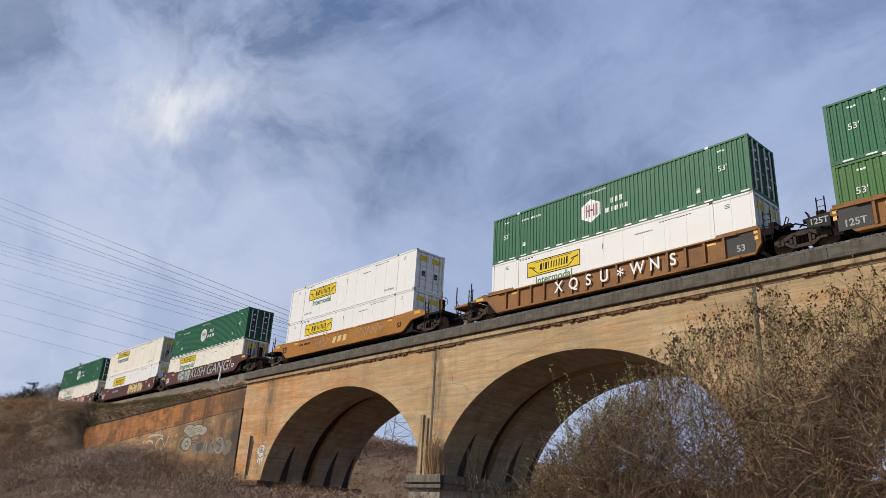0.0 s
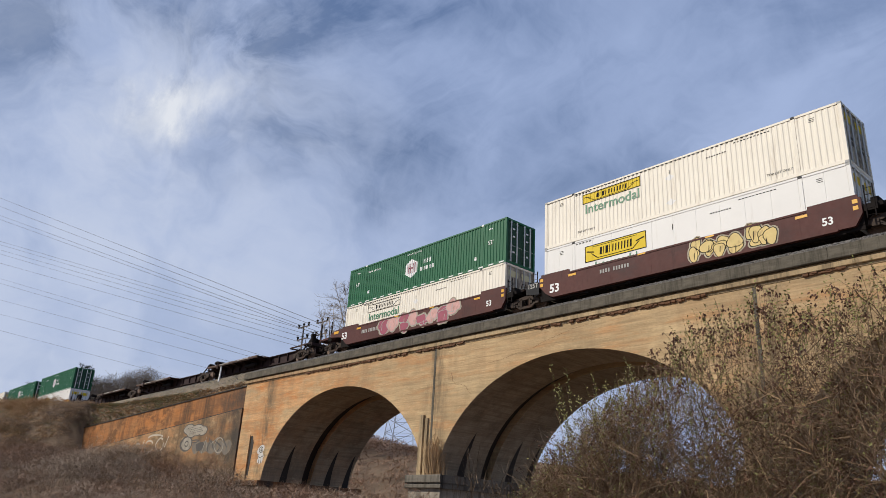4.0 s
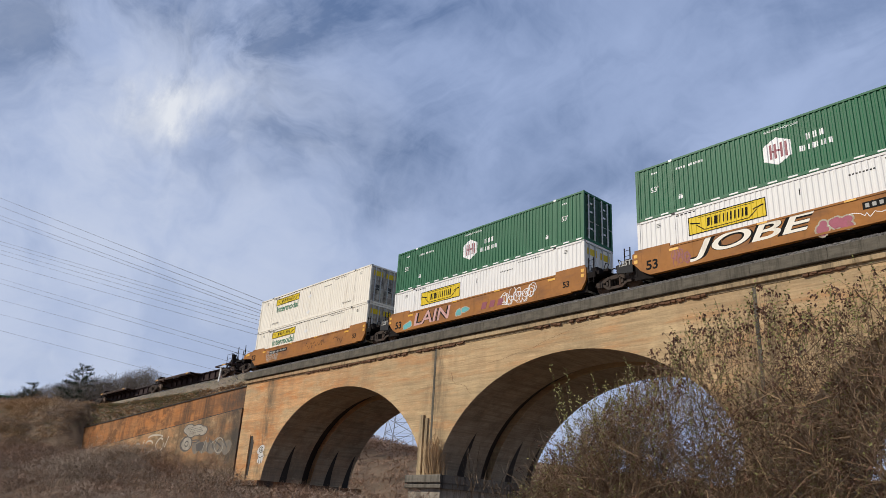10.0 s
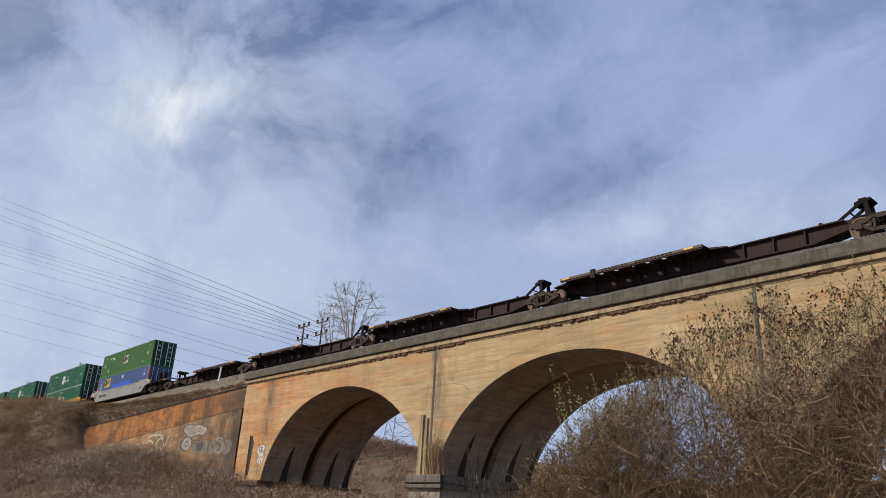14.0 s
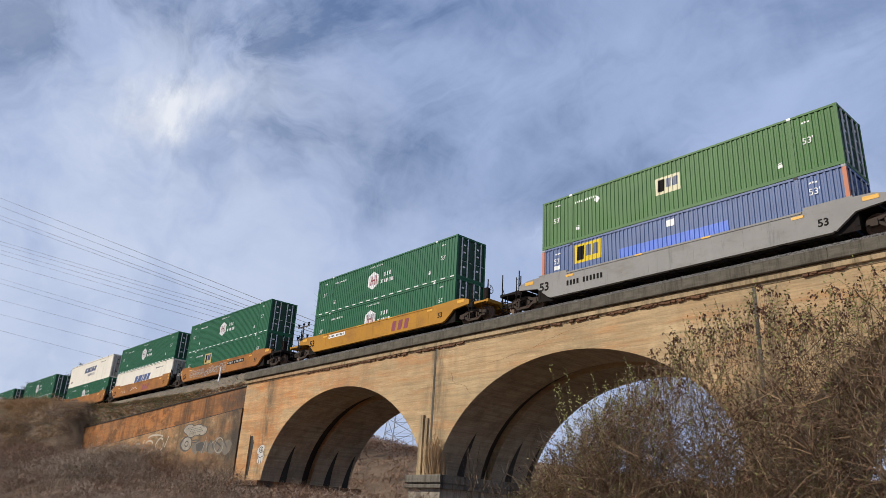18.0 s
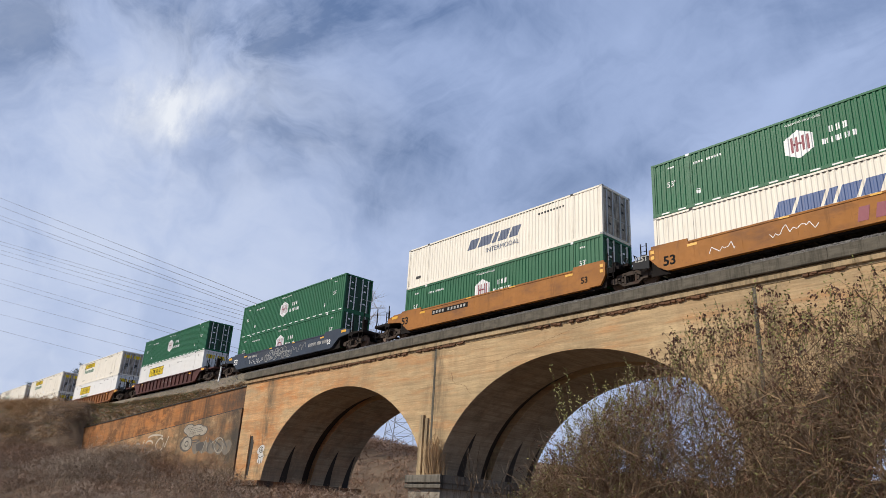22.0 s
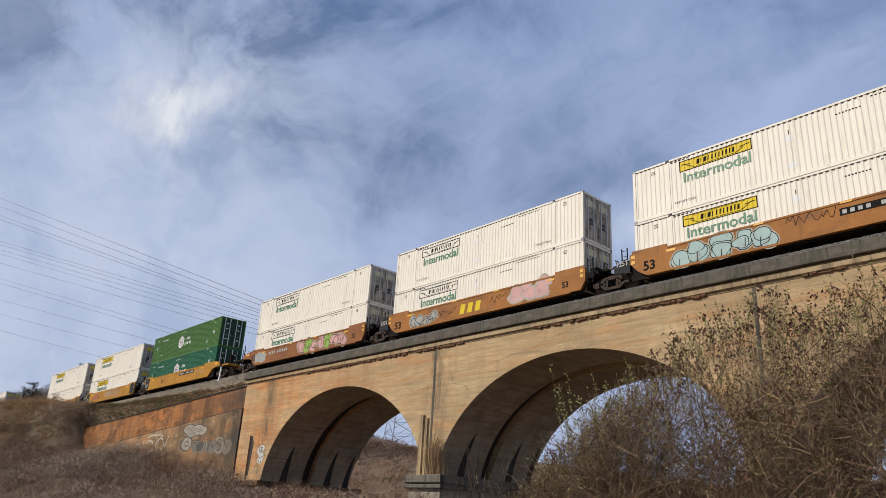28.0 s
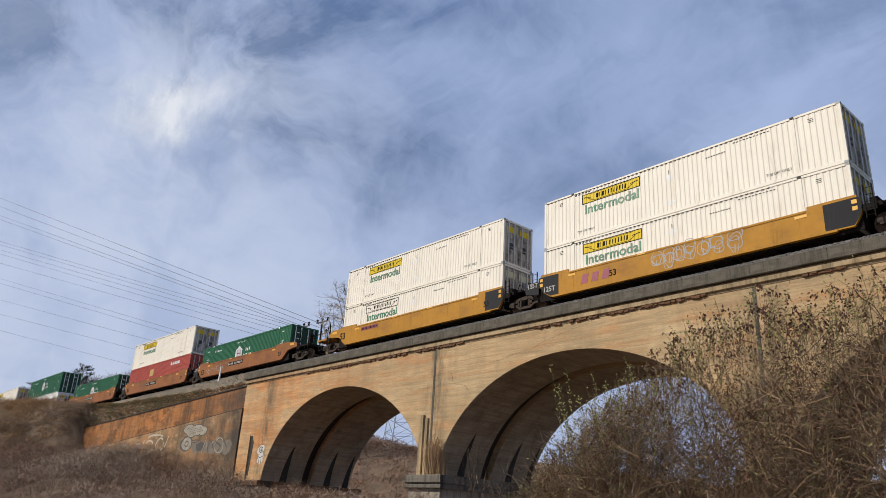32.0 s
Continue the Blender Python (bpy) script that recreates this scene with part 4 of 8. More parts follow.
def spray(parent, x0, x1, z0, z1, letters, fills, ink, seed, outline_only=False, words=True):
    """Bubble writing sprayed on a car side: rounded plain shapes with a dark outline."""
    rnd = random.Random(seed)
    step = (x1 - x0) / letters
    line, fill = {}, {}
    shapes = []
    for i in range(letters):
        cx, cz = x0 + (i + 0.5) * step, (z0 + z1) / 2 + rnd.uniform(-0.06, 0.06)
        for j in range(3):
            shapes.append((cx + rnd.uniform(-0.25, 0.25) * step, cz + rnd.uniform(-0.28, 0.28) * (z1 - z0), step * rnd.uniform(0.36, 0.58), (z1 - z0) * rnd.uniform(0.26, 0.44), rnd.random(), i))
    y = -1.5035

    def outlines(s):
        for q, (cx, cz, rx, rz, sd, i) in enumerate(shapes):
            o, n = blob(cx, cz, rx, rz, sd), blob(cx, cz, rx - 0.035, rz - 0.035, sd)
            k, yy = len(o), y - 0.0006 * q - 0.0003
            s.add([(x, yy, z) for x, z in o] + [(x, yy, z) for x, z in n], [(a, (a + 1) % k, k + (a + 1) % k, k + a) for a in range(k)])
            if q % 3 == 1:
                s.add([(cx - 0.02, yy - 0.0004, cz - rz * 0.95), (cx + 0.02, yy - 0.0004, cz - rz * 0.95), (cx + 0.05, yy - 0.0004, cz), (cx + 0.01, yy - 0.0004, cz)], [(0, 1, 2, 3)])

    g = part("graffiti", ("sprayline", seed), outlines, ink, parent, "sprayed bubble writing")
    if not outline_only:
        part("graffiti_halo", ("sprayhalo", seed), lambda s: [s.add([(x, -1.5022 - 0.00002 * q, z) for x, z in blob(cx, cz, rx + 0.07, rz + 0.06, sd)], [tuple(range(18))]) for q, (cx, cz, rx, rz, sd, i) in enumerate(shapes)], M_OLDCREAM, g)
        for q, m in enumerate(fills):
            def fillin(s, q=q):
                for j, (cx, cz, rx, rz, sd, i) in enumerate(shapes):
                    if i % len(fills) == q:
                        s.add([(x, y - 0.0006 * j, z) for x, z in blob(cx, cz, rx, rz, sd)], [tuple(range(18))])
            part("graffiti_fill", ("sprayfill", seed, q), fillin, m, g)


def tag_line(parent, x0, x1, z0, z1, ink, seed):
    """A thin sprayed scrawl."""
    rnd = random.Random(seed)
    n = max(6, int((x1 - x0) / 0.12))
    pts = [(x0 + (x1 - x0) * i / n + rnd.uniform(-0.06, 0.06), -1.503, rnd.uniform(z0, z1)) for i in range(n + 1)]

    def ribbon(s):
        for a, b in zip(pts, pts[1:]):
            d = Vector((b[0] - a[0], 0, b[2] - a[2]))
            if d.length < 1e-3:
                continue
            o = Vector((-d.z, 0, d.x)).normalized() * 0.014
            s.add([Vector(a) - o, Vector(b) - o, Vector(b) + o, Vector(a) + o], [(0, 1, 2, 3)])
    part("scrawl", ("scrawl", seed), ribbon, ink, parent)


def painted_word(parent, words, x0, x1, z0, z1, fill, ink, shear=0.0):
    """A sprayed word: fat letters with a dark outline behind them."""
    for mat, bold, y, nm in ((ink, 0.06, -1.5035, "graffiti"), (fill, 0.014, -1.5065, "graffiti_fill")):
        me = text_mesh(words, 1.0, mat, bold, shear)
        xs, zs = [v.co.x for v in me.vertices], [v.co.z for v in me.vertices]
        kx, kz = (x1 - x0) / (max(xs) - min(xs)), (z1 - z0) / (max(zs) - min(zs))
        ob = tagged(new(nm, me), "sprayed fat letters", kind="stuff")
        ob.parent, ob.scale = parent, (kx, 1, kz)
        ob.location = (x0 - min(xs) * kx, y, z0 - min(zs) * kz)


M_OLDCREAM = material("faded_cream_spray", (0.40, 0.35, 0.26), 0.8, vary=0.3, stain=(0.17, 0.075, 0.03), stain_amount=0.35, stain_scale=0.9, streak=(1, 1, 0.6))
CARS = []


def well_car(x0, paint, front, rear, rise=0.18, ribbed=False, black_ends=False, marks=M_INK):
    """One unit of a well car; front and rear are 'end' (platform and coupler), 'joint' (shared bogie) or 'shared' (bogie of the unit ahead)."""
    m = CAR_PAINT[paint]
    colour = {"rust": "rusty brown", "yellow": "golden yellow", "maroon": "dark maroon", "orange": "orange-brown", "tan": "tan orange", "grey": "grey", "navy": "dark blue", "redrust": "faded red-brown"}[paint]
    root = new("well_car")
    tagged(root, f"{colour} steel well car" + (" with ribbed sides" if ribbed else " with smooth sides") + " on the rails", "railcar", "cars of the train")
    for sign in (-1, 1):
        wall = part("side_wall", ("wall", ribbed, sign, rise, front == "end", rear == "end"), lambda s: build_side_wall(s, ribbed, sign, rise, front, rear), m, root)
        if sign < 0 and ribbed:
            for i in range(15):
                part("rib", "rib", build_rib, m, wall, at=(-6.65 + 0.95 * i, 0, 0))
    for sx in (-1, 1):
        part("end_gusset", ("gusset", sx), lambda s: s.box(*sorted((sx * 7.3, sx * 8.3)), -1.345, -1.32, 0.16, 1.15), M_UNDER, root, "dark end gusset")
    part("floor_beam", "floor_beams", build_floor_beams, M_UNDER, root)
    top = 1.21 if ribbed else 1.45
    for sx, kind in ((1, front), (-1, rear)):
        part("bolster_deck", ("bolsterdeck", sx), lambda s: build_bolster_deck(s, sx), M_UNDER, root)
        if kind == "end":
            end_platform(root, sx, m if paint in ("yellow", "maroon", "rust") else M_UNDER)
            part("coupler", ("coupler", sx), lambda s: build_coupler(s, sx), M_UNDER, root)
            for x, y in ((9.75, -1.36), (11.05, -1.36), (11.05, 1.30), (9.75, 1.30)):
                part("end_post", "endpost", lambda s: (s.tube([(0, 0, 1.05), (0, 0, 2.35)], 0.035, 6), s.tube([(0, 0, 1.6), (0, 0.22, 1.08)], 0.02, 5)), m if paint == "tan" else M_UNDER, root, at=(sx * x, y, 0))
            if sx > 0:
                part("brake_wheel", "brakewheel", build_brake_wheel, M_UNDER, root, "dark spoked brake wheel", at=(10.55, -0.75, 1.95))
        else:
            part("joint_arm", ("joint", sx), lambda s: build_joint(s, sx), M_UNDER, root)
        if kind != "shared":
            bogie(root, sx * 9.63)
        for y in (-1.47, 1.40):
            part("ladder", "ladder", build_ladder, M_UNDER, root, "dark end ladder", at=(sx * (9.7 if kind == "end" else 8.62), y, 0))
        if kind == "end":
            part("reflector", ("reflector", sx, top), lambda s: s.box(*sorted((sx * 8.55, sx * 9.15)), -1.512, -1.49, top - 0.20, top - 0.02), M_REFLECT, root, "yellow reflector")
        else:
            for z in (top - 0.20, top - 0.48):
                part("reflector", ("reflector_pair", sx, z), lambda s: s.box(*sorted((sx * 8.00, sx * 8.20)), -1.512, -1.49, z, z + 0.17), M_REFLECT, root, "yellow reflector")
        part("reflector", ("reflector_step", sx, top), lambda s: s.box(*sorted((sx * 5.75, sx * 6.25)), -1.512, -1.49, top - 0.26, top - 0.14), M_REFLECT, root)
        if black_ends and kind != "end":
            part("end_panel", ("blackpanel", sx), lambda s: strip_wall(s, [(x, lo, hi) for x, lo, hi in (((6.9, 0.36, 1.50), (8.0, 0.36, 1.51), (8.2, 0.62, 1.51), (8.325, 0.82, 1.48)) if sx > 0 else ((-8.305, 1.01, 1.46), (-8.22, 0.96, 1.51), (-7.85, 0.56, 1.51), (-7.45, 0.36, 1.51), (-6.9, 0.36, 1.50)))], -1.505, -1.499),
                 M_BLACKCAR, root, "black painted end panel")
    for i, x in enumerate((-1.7, 1.9)):
        part("reflector", ("refl_small", top), lambda s: s.box(-0.22, 0.22, -1.531, -1.52, top - 0.075, top), M_REFLECT, root, at=(x, 0, 0))
    # car number as plain bars, capacity figures as they read
    y = -1.506
    if black_ends and rear != "end":
        lettering("125T", 0.40, M_FIGURE, root, -7.55, y - 0.004, 0.62, bold=0.010)
        lettering("53", 0.46, marks, root, -3.4, y, 0.66, bold=0.012)
    elif not ribbed:
        lettering("53", 0.66, marks, root, -7.2 if rear != "end" else -7.75, y, 0.52 if rear != "end" else 0.72, bold=0.018, wide=1.05)
        if not ribbed:
            lettering("53", 0.46, marks, root, 7.0, y, 0.62, bold=0.012)
    if rear != "end" or front != "end":
        if rear != "end":
            part("capacity_plate", "capplate", lambda s: s.slab([(-9.25, top - 0.50), (-8.31, top - 0.62), (-8.31, top - 0.02), (-9.25, top - 0.08)], -1.49, -1.46), M_BLACKCAR, root, "black capacity plate")
            lettering("125T", 0.36, M_FIGURE, root, -8.76, -1.494, top - 0.42, bold=0.010)
    if ribbed:
        for sx, kind in ((1, front), (-1, rear)):
            if kind != "end":
                part("end_panel", ("greypanel", sx), lambda s: s.box(*sorted((sx * 6.75, sx * 8.05)), -1.512, -1.50, 0.22, 1.12), M_TARP, root, "dark grey end panel")
                lettering("125T" if sx < 0 else "53", 0.42, M_FIGURE, root, sx * 7.4, -1.516, 0.36, bold=0.008)
    root["x0"] = x0 - HALF
    root.location = (x0 - HALF, TRACK, RAIL)
    CARS.append(root)
    return root


def number_bars(parent, x0, x1, z0, z1, mat, back=None, widths=(0.4, 0.4, 0.4, 0.4, -0.3, 0.4, 0.4, 0.4, 0.4, 0.4, 0.4)):
    if back:
        z0, z1 = z0 + 0.04, z1 - 0.03
        part("number_plate", ("plate", x0, z0), lambda s: s.box(x0 - 0.1, x1 + 0.1, -1.505, -1.49, z0 - 0.07, z1 + 0.07), back, parent)

    def bars(s):
        total, x = sum(abs(w) for w in widths) + 0.3 * len(widths), x0
        k = (x1 - x0) / total
        for w in widths:
            if w > 0:
                s.box(x, x + w * k, -1.509, -1.49, z0, z1)
            x += (abs(w) + 0.3) * k
    part("number_mark", ("nbars", x0, x1, z0, len(widths)), bars, M_FIGURE if mat is M_MARK else mat, parent)


def logo_bars(parent, x0, mat, z0=0.45, h=0.62):
    """The owner's mark as three plain slanted blocks."""
    for i in range(3):
        a = x0 + 0.66 * i
        part("owner_mark", ("owner", a, z0, h), lambda s: s.slab([(a, z0), (a + 0.40, z0), (a + 0.52, z0 + h), (a + 0.12, z0 + h)], -1.507, -1.49), mat, parent)


# front end of each stack, container above and below, car paint, front and rear of the car
LOW, HIGH = 0.29, 3.186
STACKS = [
    (0.64, "hexagon", "square", "rust", "joint", "joint"),
    (-18.86, "hexagon", "smooth", "rust", "shared", "end"),
    (-42.33, "smooth", "smooth", "tan", "end", "end"),
    (-66.0, "hexagon", "ribbed", "maroon", "end", "joint"),
    (-85.14, "ribbed", "smooth", "maroon", "shared", "joint"),
    (-104.3, "hexagon", "ribbed_grey", "maroon", "shared", "end"),
    (-185.72, "hexagon", "bright", "orange", "end", "joint"),
    (-205.18, "hexagon", "bright", "orange", "shared", "joint"),
    (-224.45, "ribbed", "ribbed", "orange", "shared", "end"),
    (-336.55, "square", "blue", "grey", "end", "end"),
    (-359.85, "hexagon", "hexagon", "yellow", "end", "end"),
    (-383.48, "hexagon", "square_dark", "orange", "end", "joint"),
    (-402.9, "hexagon", "navy_faded", "orange", "shared", "joint"),
    (-422.1, "navy_word", "hexagon", "orange", "shared", "end"),
    (-445.8, "hexagon", "hexagon", "navy", "end", "end"),
    (-469.15, "hexagon", "bright", "maroon", "end", "end"),
    (-492.5, "ribbed", "smooth", "redrust", "end", "end"),
    (-516.0, "ribbed", "ribbed", "orange", "end", "joint"),
    (-535.36, "ribbed_grey", "ribbed_grey", "orange", "shared", "joint"),
    (-554.65, "ribbed_grey", "ribbed_grey", "redrust", "shared", "end"),
    (-578.4, "hexagon_mid", "hexagon", "yellow", "end", "joint"),
    (-597.85, "ribbed", "ribbed", "yellow", "shared", "joint"),
    (-617.2, "ribbed", "ribbed_grey", "yellow", "shared", "end"),
    (-640.9, "", "hexagon", "redrust", "end", "joint"),
    (-660.1, "ribbed", "red", "redrust", "shared", "joint"),
    (-680.1, "", "hexagon", "redrust", "shared", "end"),
    (-704.0, "hexagon", "smooth", "maroon", "end", "end"),
    (-728.2, "ribbed", "ribbed", "maroon", "end", "end"),
]
RIBBED_CARS = {0, 1, 15, 16}
units = []
for i, (x0, upper, lower, paint, front, rear) in enumerate(STACKS):
    container(lower, x0, LOW)
    if upper:
        container(upper, x0, HIGH)
    units.append(well_car(x0, paint, front, rear, 0.07 if i in (2, 10, 15, 16) else 0.19, i in RIBBED_CARS, black_ends=20 <= i <= 22,
                          marks=M_MARK if paint in ("maroon", "navy") else M_INK))

u = units[1]
for k, ch in enumerate("XQSU*WNS"):
    lettering(ch, 0.86 if ch != "*" else 1.0, M_MARK, u, -2.75 + 0.98 * k, -1.606, 0.42 if ch != "*" else 0.2, bold=0.012, wide=0.9)
number_bars(units[2], -5.6, -3.9, 0.98, 1.12, M_INK)
tag_line(units[2], -3.2, -1.4, 0.5, 1.2, M_SILVER, 11)
logo_bars(units[2], -0.9, M_PALEYELLOW, 0.62, 0.45)
tag_line(units[2], 1.8, 5.4, 0.6, 1.3, M_SILVER, 12)
spray(units[3], -4.8, -1.9, 0.45, 1.40, 4, (M_SILVER, M_PALETEAL), M_INK, 21)
painted_word(units[3], "KUSH", -1.7, 1.4, 0.48, 1.36, M_SILVER, M_INK, 0.2)
painted_word(units[3], "GANG!", 1.8, 6.6, 0.45, 1.42, M_SILVER, M_INK, 0.15)
spray(units[4], 0.7, 4.9, 0.45, 1.40, 6, (M_PALEYELLOW,), M_INK, 23)
number_bars(units[4], -4.2, -2.4, 0.92, 1.12, M_MARK)
spray(units[5], -3.6, 4.5, 0.30, 1.45, 8, (M_CRIMSON, M_PINK), M_SILVER, 24)
number_bars(units[5], -5.6, -3.8, 0.80, 1.05, M_MARK)
spray(units[6], -6.1, -5.2, 0.40, 1.15, 3, (M_PINK,), M_MAROONINK, 25, outline_only=True)
painted_word(units[6], "JOBE", -5.2, 0.5, 0.40, 1.42, M_CREAM, M_INK, 0.25)
spray(units[6], 0.5, 1.8, 0.25, 0.8, 3, (M_CRIMSON,), M_CRIMSON, 27)
number_bars(units[6], 2.4, 5.2, 0.92, 1.16, M_MARK, M_INK)
tag_line(units[6], 1.0, 3.4, 0.55, 0.85, M_MARK, 28)
painted_word(units[7], "LAIN", -5.6, -2.1, 0.45, 1.28, M_PINK, M_INK, 0.15)
spray(units[7], -6.6, -5.9, 0.30, 0.75, 2, (M_TEAL,), M_TEAL, 30)
spray(units[7], -1.5, -0.5, 0.45, 0.9, 2, (M_TEAL,), M_TEAL, 31)
logo_bars(units[7], 0.6, M_MAROONINK, 0.50, 0.40)
spray(units[7], 2.3, 4.8, 0.45, 1.35, 5, (M_SILVER,), M_MARK, 32, outline_only=True)
number_bars(units[8], -5.0, -2.4, 0.95, 1.15, M_MARK, M_INK)
spray(units[8], -5.6, -3.6, 0.4, 1.2, 4, (M_SILVER,), M_SILVER, 33, outline_only=True)
tag_line(units[8], 0.5, 3.2, 0.55, 1.2, M_INK, 34)
tag_line(units[8], 4.3, 5.6, 0.5, 1.1, M_INK, 35)
number_bars(units[9], -6.2, -3.8, 0.70, 0.98, M_INK)
number_bars(units[10], -5.4, -3.5, 1.05, 1.25, M_INK, M_MARK)
logo_bars(units[10], 2.1, M_MAROONINK, 0.45, 0.66)
number_bars(units[11], 1.8, 4.8, 0.92, 1.16, M_MARK, M_INK)
spray(units[11], -6.0, 1.6, 0.42, 1.15, 12, (M_SILVER,), M_SILVER, 36, outline_only=True)
logo_bars(units[12], 1.1, M_MAROONINK, 0.45, 0.6)
tag_line(units[12], -5.2, -3.9, 0.55, 0.95, M_MARK, 37)
tag_line(units[12], -2.4, -0.3, 0.6, 1.1, M_MARK, 38)
number_bars(units[13], -4.95, -1.85, 0.92, 1.16, M_MARK, M_INK)
spray(units[14], -2.5, 1.6, 0.40, 1.25, 6, (M_SILVER,), M_SILVER, 39, outline_only=True)
tag_line(units[14], -5.2, -2.8, 0.35, 0.9, M_MARK, 40)
tag_line(units[14], 1.7, 3.8, 0.5, 1.2, M_SILVER, 41)
number_bars(units[14], 4.2, 6.9, 0.75, 1.0, M_MARK, None, (0.4, 0.3, 0.5, 0.3, 0.4, 0.3, 0.3, -0.3, 0.4, 0.4, 0.4, 0.3, -0.3, 0.4, 0.4, 0.4, 0.3, 0.3))
number_bars(units[14], -5.5, -3.9, 1.02, 1.2, M_MARK)
tag_line(units[15], -0.6, 0.6, 0.45, 1.1, M_SILVER, 42)
tag_line(units[15], 0.7, 1.9, 0.45, 1.1, M_SILVER, 43)
tag_line(units[16], -0.3, 1.0, 0.5, 1.0, M_SILVER, 44)
spray(units[17], -6.0, -1.1, 0.40, 1.40, 5, (M_PALETEAL,), M_INK, 45)
number_bars(units[17], 1.7, 4.9, 0.90, 1.14, M_MARK, M_INK)
tag_line(units[17], -0.6, 1.5, 0.9, 1.4, M_INK, 46)
spray(units[17], 5.2, 7.6, 0.5, 1.4, 4, (M_SILVER,), M_SILVER, 47, outline_only=True)
spray(units[18], -5.9, -3.2, 0.40, 1.15, 4, (M_SILVER,), M_INK, 48)
logo_bars(units[18], -1.2, M_SIGNYELLOW, 0.50, 0.6)
tag_line(units[18], -3.1, -1.4, 0.6, 1.1, M_INK, 49)
tag_line(units[18], 1.3, 2.7, 0.7, 1.2, M_INK, 50)
spray(units[18], 2.9, 5.8, 0.40, 1.45, 3, (M_PINK,), M_SILVER, 51)
spray(units[19], -0.5, 6.0, 0.35, 1.40, 7, (M_PINK, M_LIME, M_PINK), M_INK, 52)
spray(units[19], -7.6, -5.5, 0.45, 1.25, 2, (M_SILVER,), M_SILVER, 53)
number_bars(units[19], -5.1, -2.1, 0.92, 1.16, M_MARK)
tag_line(units[19], -4.2, -2.8, 0.45, 0.8, M_CRIMSON, 54)
number_bars(units[20], 0.9, 4.1, 1.02, 1.26, M_MARK, M_INK)
tag_line(units[20], 4.8, 6.4, 0.6, 1.2, M_SILVER, 55)
logo_bars(units[21], -5.4, M_CRIMSON, 0.60, 0.5)
spray(units[21], -1.2, 3.3, 0.50, 1.5, 7, (M_PINK,), M_SILVER, 56, outline_only=True)
number_bars(units[22], -5.4, -3.6, 1.02, 1.22, M_INK, M_MAROONINK)
for k in (23, 24, 25):
    number_bars(units[k], -2.0, 0.6, 0.8, 1.05, M_MARK, M_INK)
tag_line(units[23], -6.4, -2.6, 0.4, 1.2, M_SILVER, 57)

# ---- empty spine cars ----
def build_spine(s, length):
    """The centre sill: a deep box girder that narrows to shallow ends over the bogies."""
    st = [(0.9, 0.70, 1.06), (-1.3, 0.70, 1.08), (-3.0, 0.34, 1.10), (-length + 3.0, 0.34, 1.10), (-length + 1.3, 0.70, 1.08), (-length - 0.2, 0.72, 1.04)]
    strip_wall(s, st[::-1], -0.40, 0.40)
    s.box(-length + 1.6, -1.6, -0.55, 0.55, 1.04, 1.10)
    s.box(-length + 2.9, -2.9, -0.50, 0.50, 0.32, 0.38)
    for k in range(9):
        x = -3.2 - (length - 6.4) * k / 8
        for sy in (-1, 1):
            s.box(x - 0.03, x + 0.03, *sorted((sy * 0.40, sy * 0.52)), 0.38, 1.04)


def build_spine_deck(s, a, b, slots):
    """Deck plates beside the sill; on some cars a row of slots is left open along the middle."""
    for sy in (-1, 1):
        s.box(b, a, *sorted((sy * (1.06 if slots else 0.82), sy * 1.40)), 1.115, 1.15)
        s.box(b, a, *sorted((sy * 0.36, sy * 0.82)), 1.115, 1.15)
        if slots:
            bay = (a - b) / 9
            for k in range(10):
                x0 = b + bay * (k - 0.36)
                s.box(max(b, x0), min(a, x0 + bay * (0.72 if 1 < k < 7 else 1.0)), *sorted((sy * 0.82, sy * 1.06)), 1.115, 1.15)


def build_bracket(s, sy):
    y = [sy * 0.40, sy * 1.38]
    s.add([(-0.07, y[0], 0.78), (0.07, y[0], 0.78), (-0.07, y[1], 1.03), (0.07, y[1], 1.03), (-0.07, y[0], 1.112), (0.07, y[0], 1.112), (-0.07, y[1], 1.112), (0.07, y[1], 1.112)],
          [(0, 1, 3, 2), (4, 6, 7, 5), (0, 2, 6, 4), (1, 5, 7, 3), (2, 3, 7, 6)])


def build_ramp(s, sx):
    s.slab([(0, 1.15), (sx * 0.9, 1.02), (sx * 0.9, 0.96), (0, 1.05)][::-sx], -0.25, 0.25)


def build_hitch_lean(s):
    s.box(-0.30, 0.45, -0.42, 0.42, 1.06, 1.16, 0.02)
    for y in (-0.36, 0.28):
        # raking strut and short upright
        s.slab([(-1.15, 1.08), (-0.95, 1.08), (0.12, 1.76), (0.02, 1.84)], y, y + 0.08)
        s.slab([(0.10, 1.12), (0.32, 1.12), (0.22, 1.80), (0.04, 1.80)], y, y + 0.08)
    s.tube([(-0.5, -0.34, 1.42), (-0.5, 0.34, 1.42)], 0.035, 6)
    s.slab([(-0.30, 1.70), (0.32, 1.80), (0.36, 1.87), (0.10, 1.91), (-0.28, 1.80)], -0.32, 0.32)
    s.slab([(0.22, 1.70), (0.40, 1.80), (0.36, 1.88), (0.16, 1.84)], -0.36, 0.36)
    s.box(-0.15, 0.15, -0.22, 0.22, 1.90, 1.97)
    s.slab([(-1.95, 1.02), (-1.40, 1.02), (-1.58, 1.22), (-1.72, 1.30)], -0.30, 0.30)


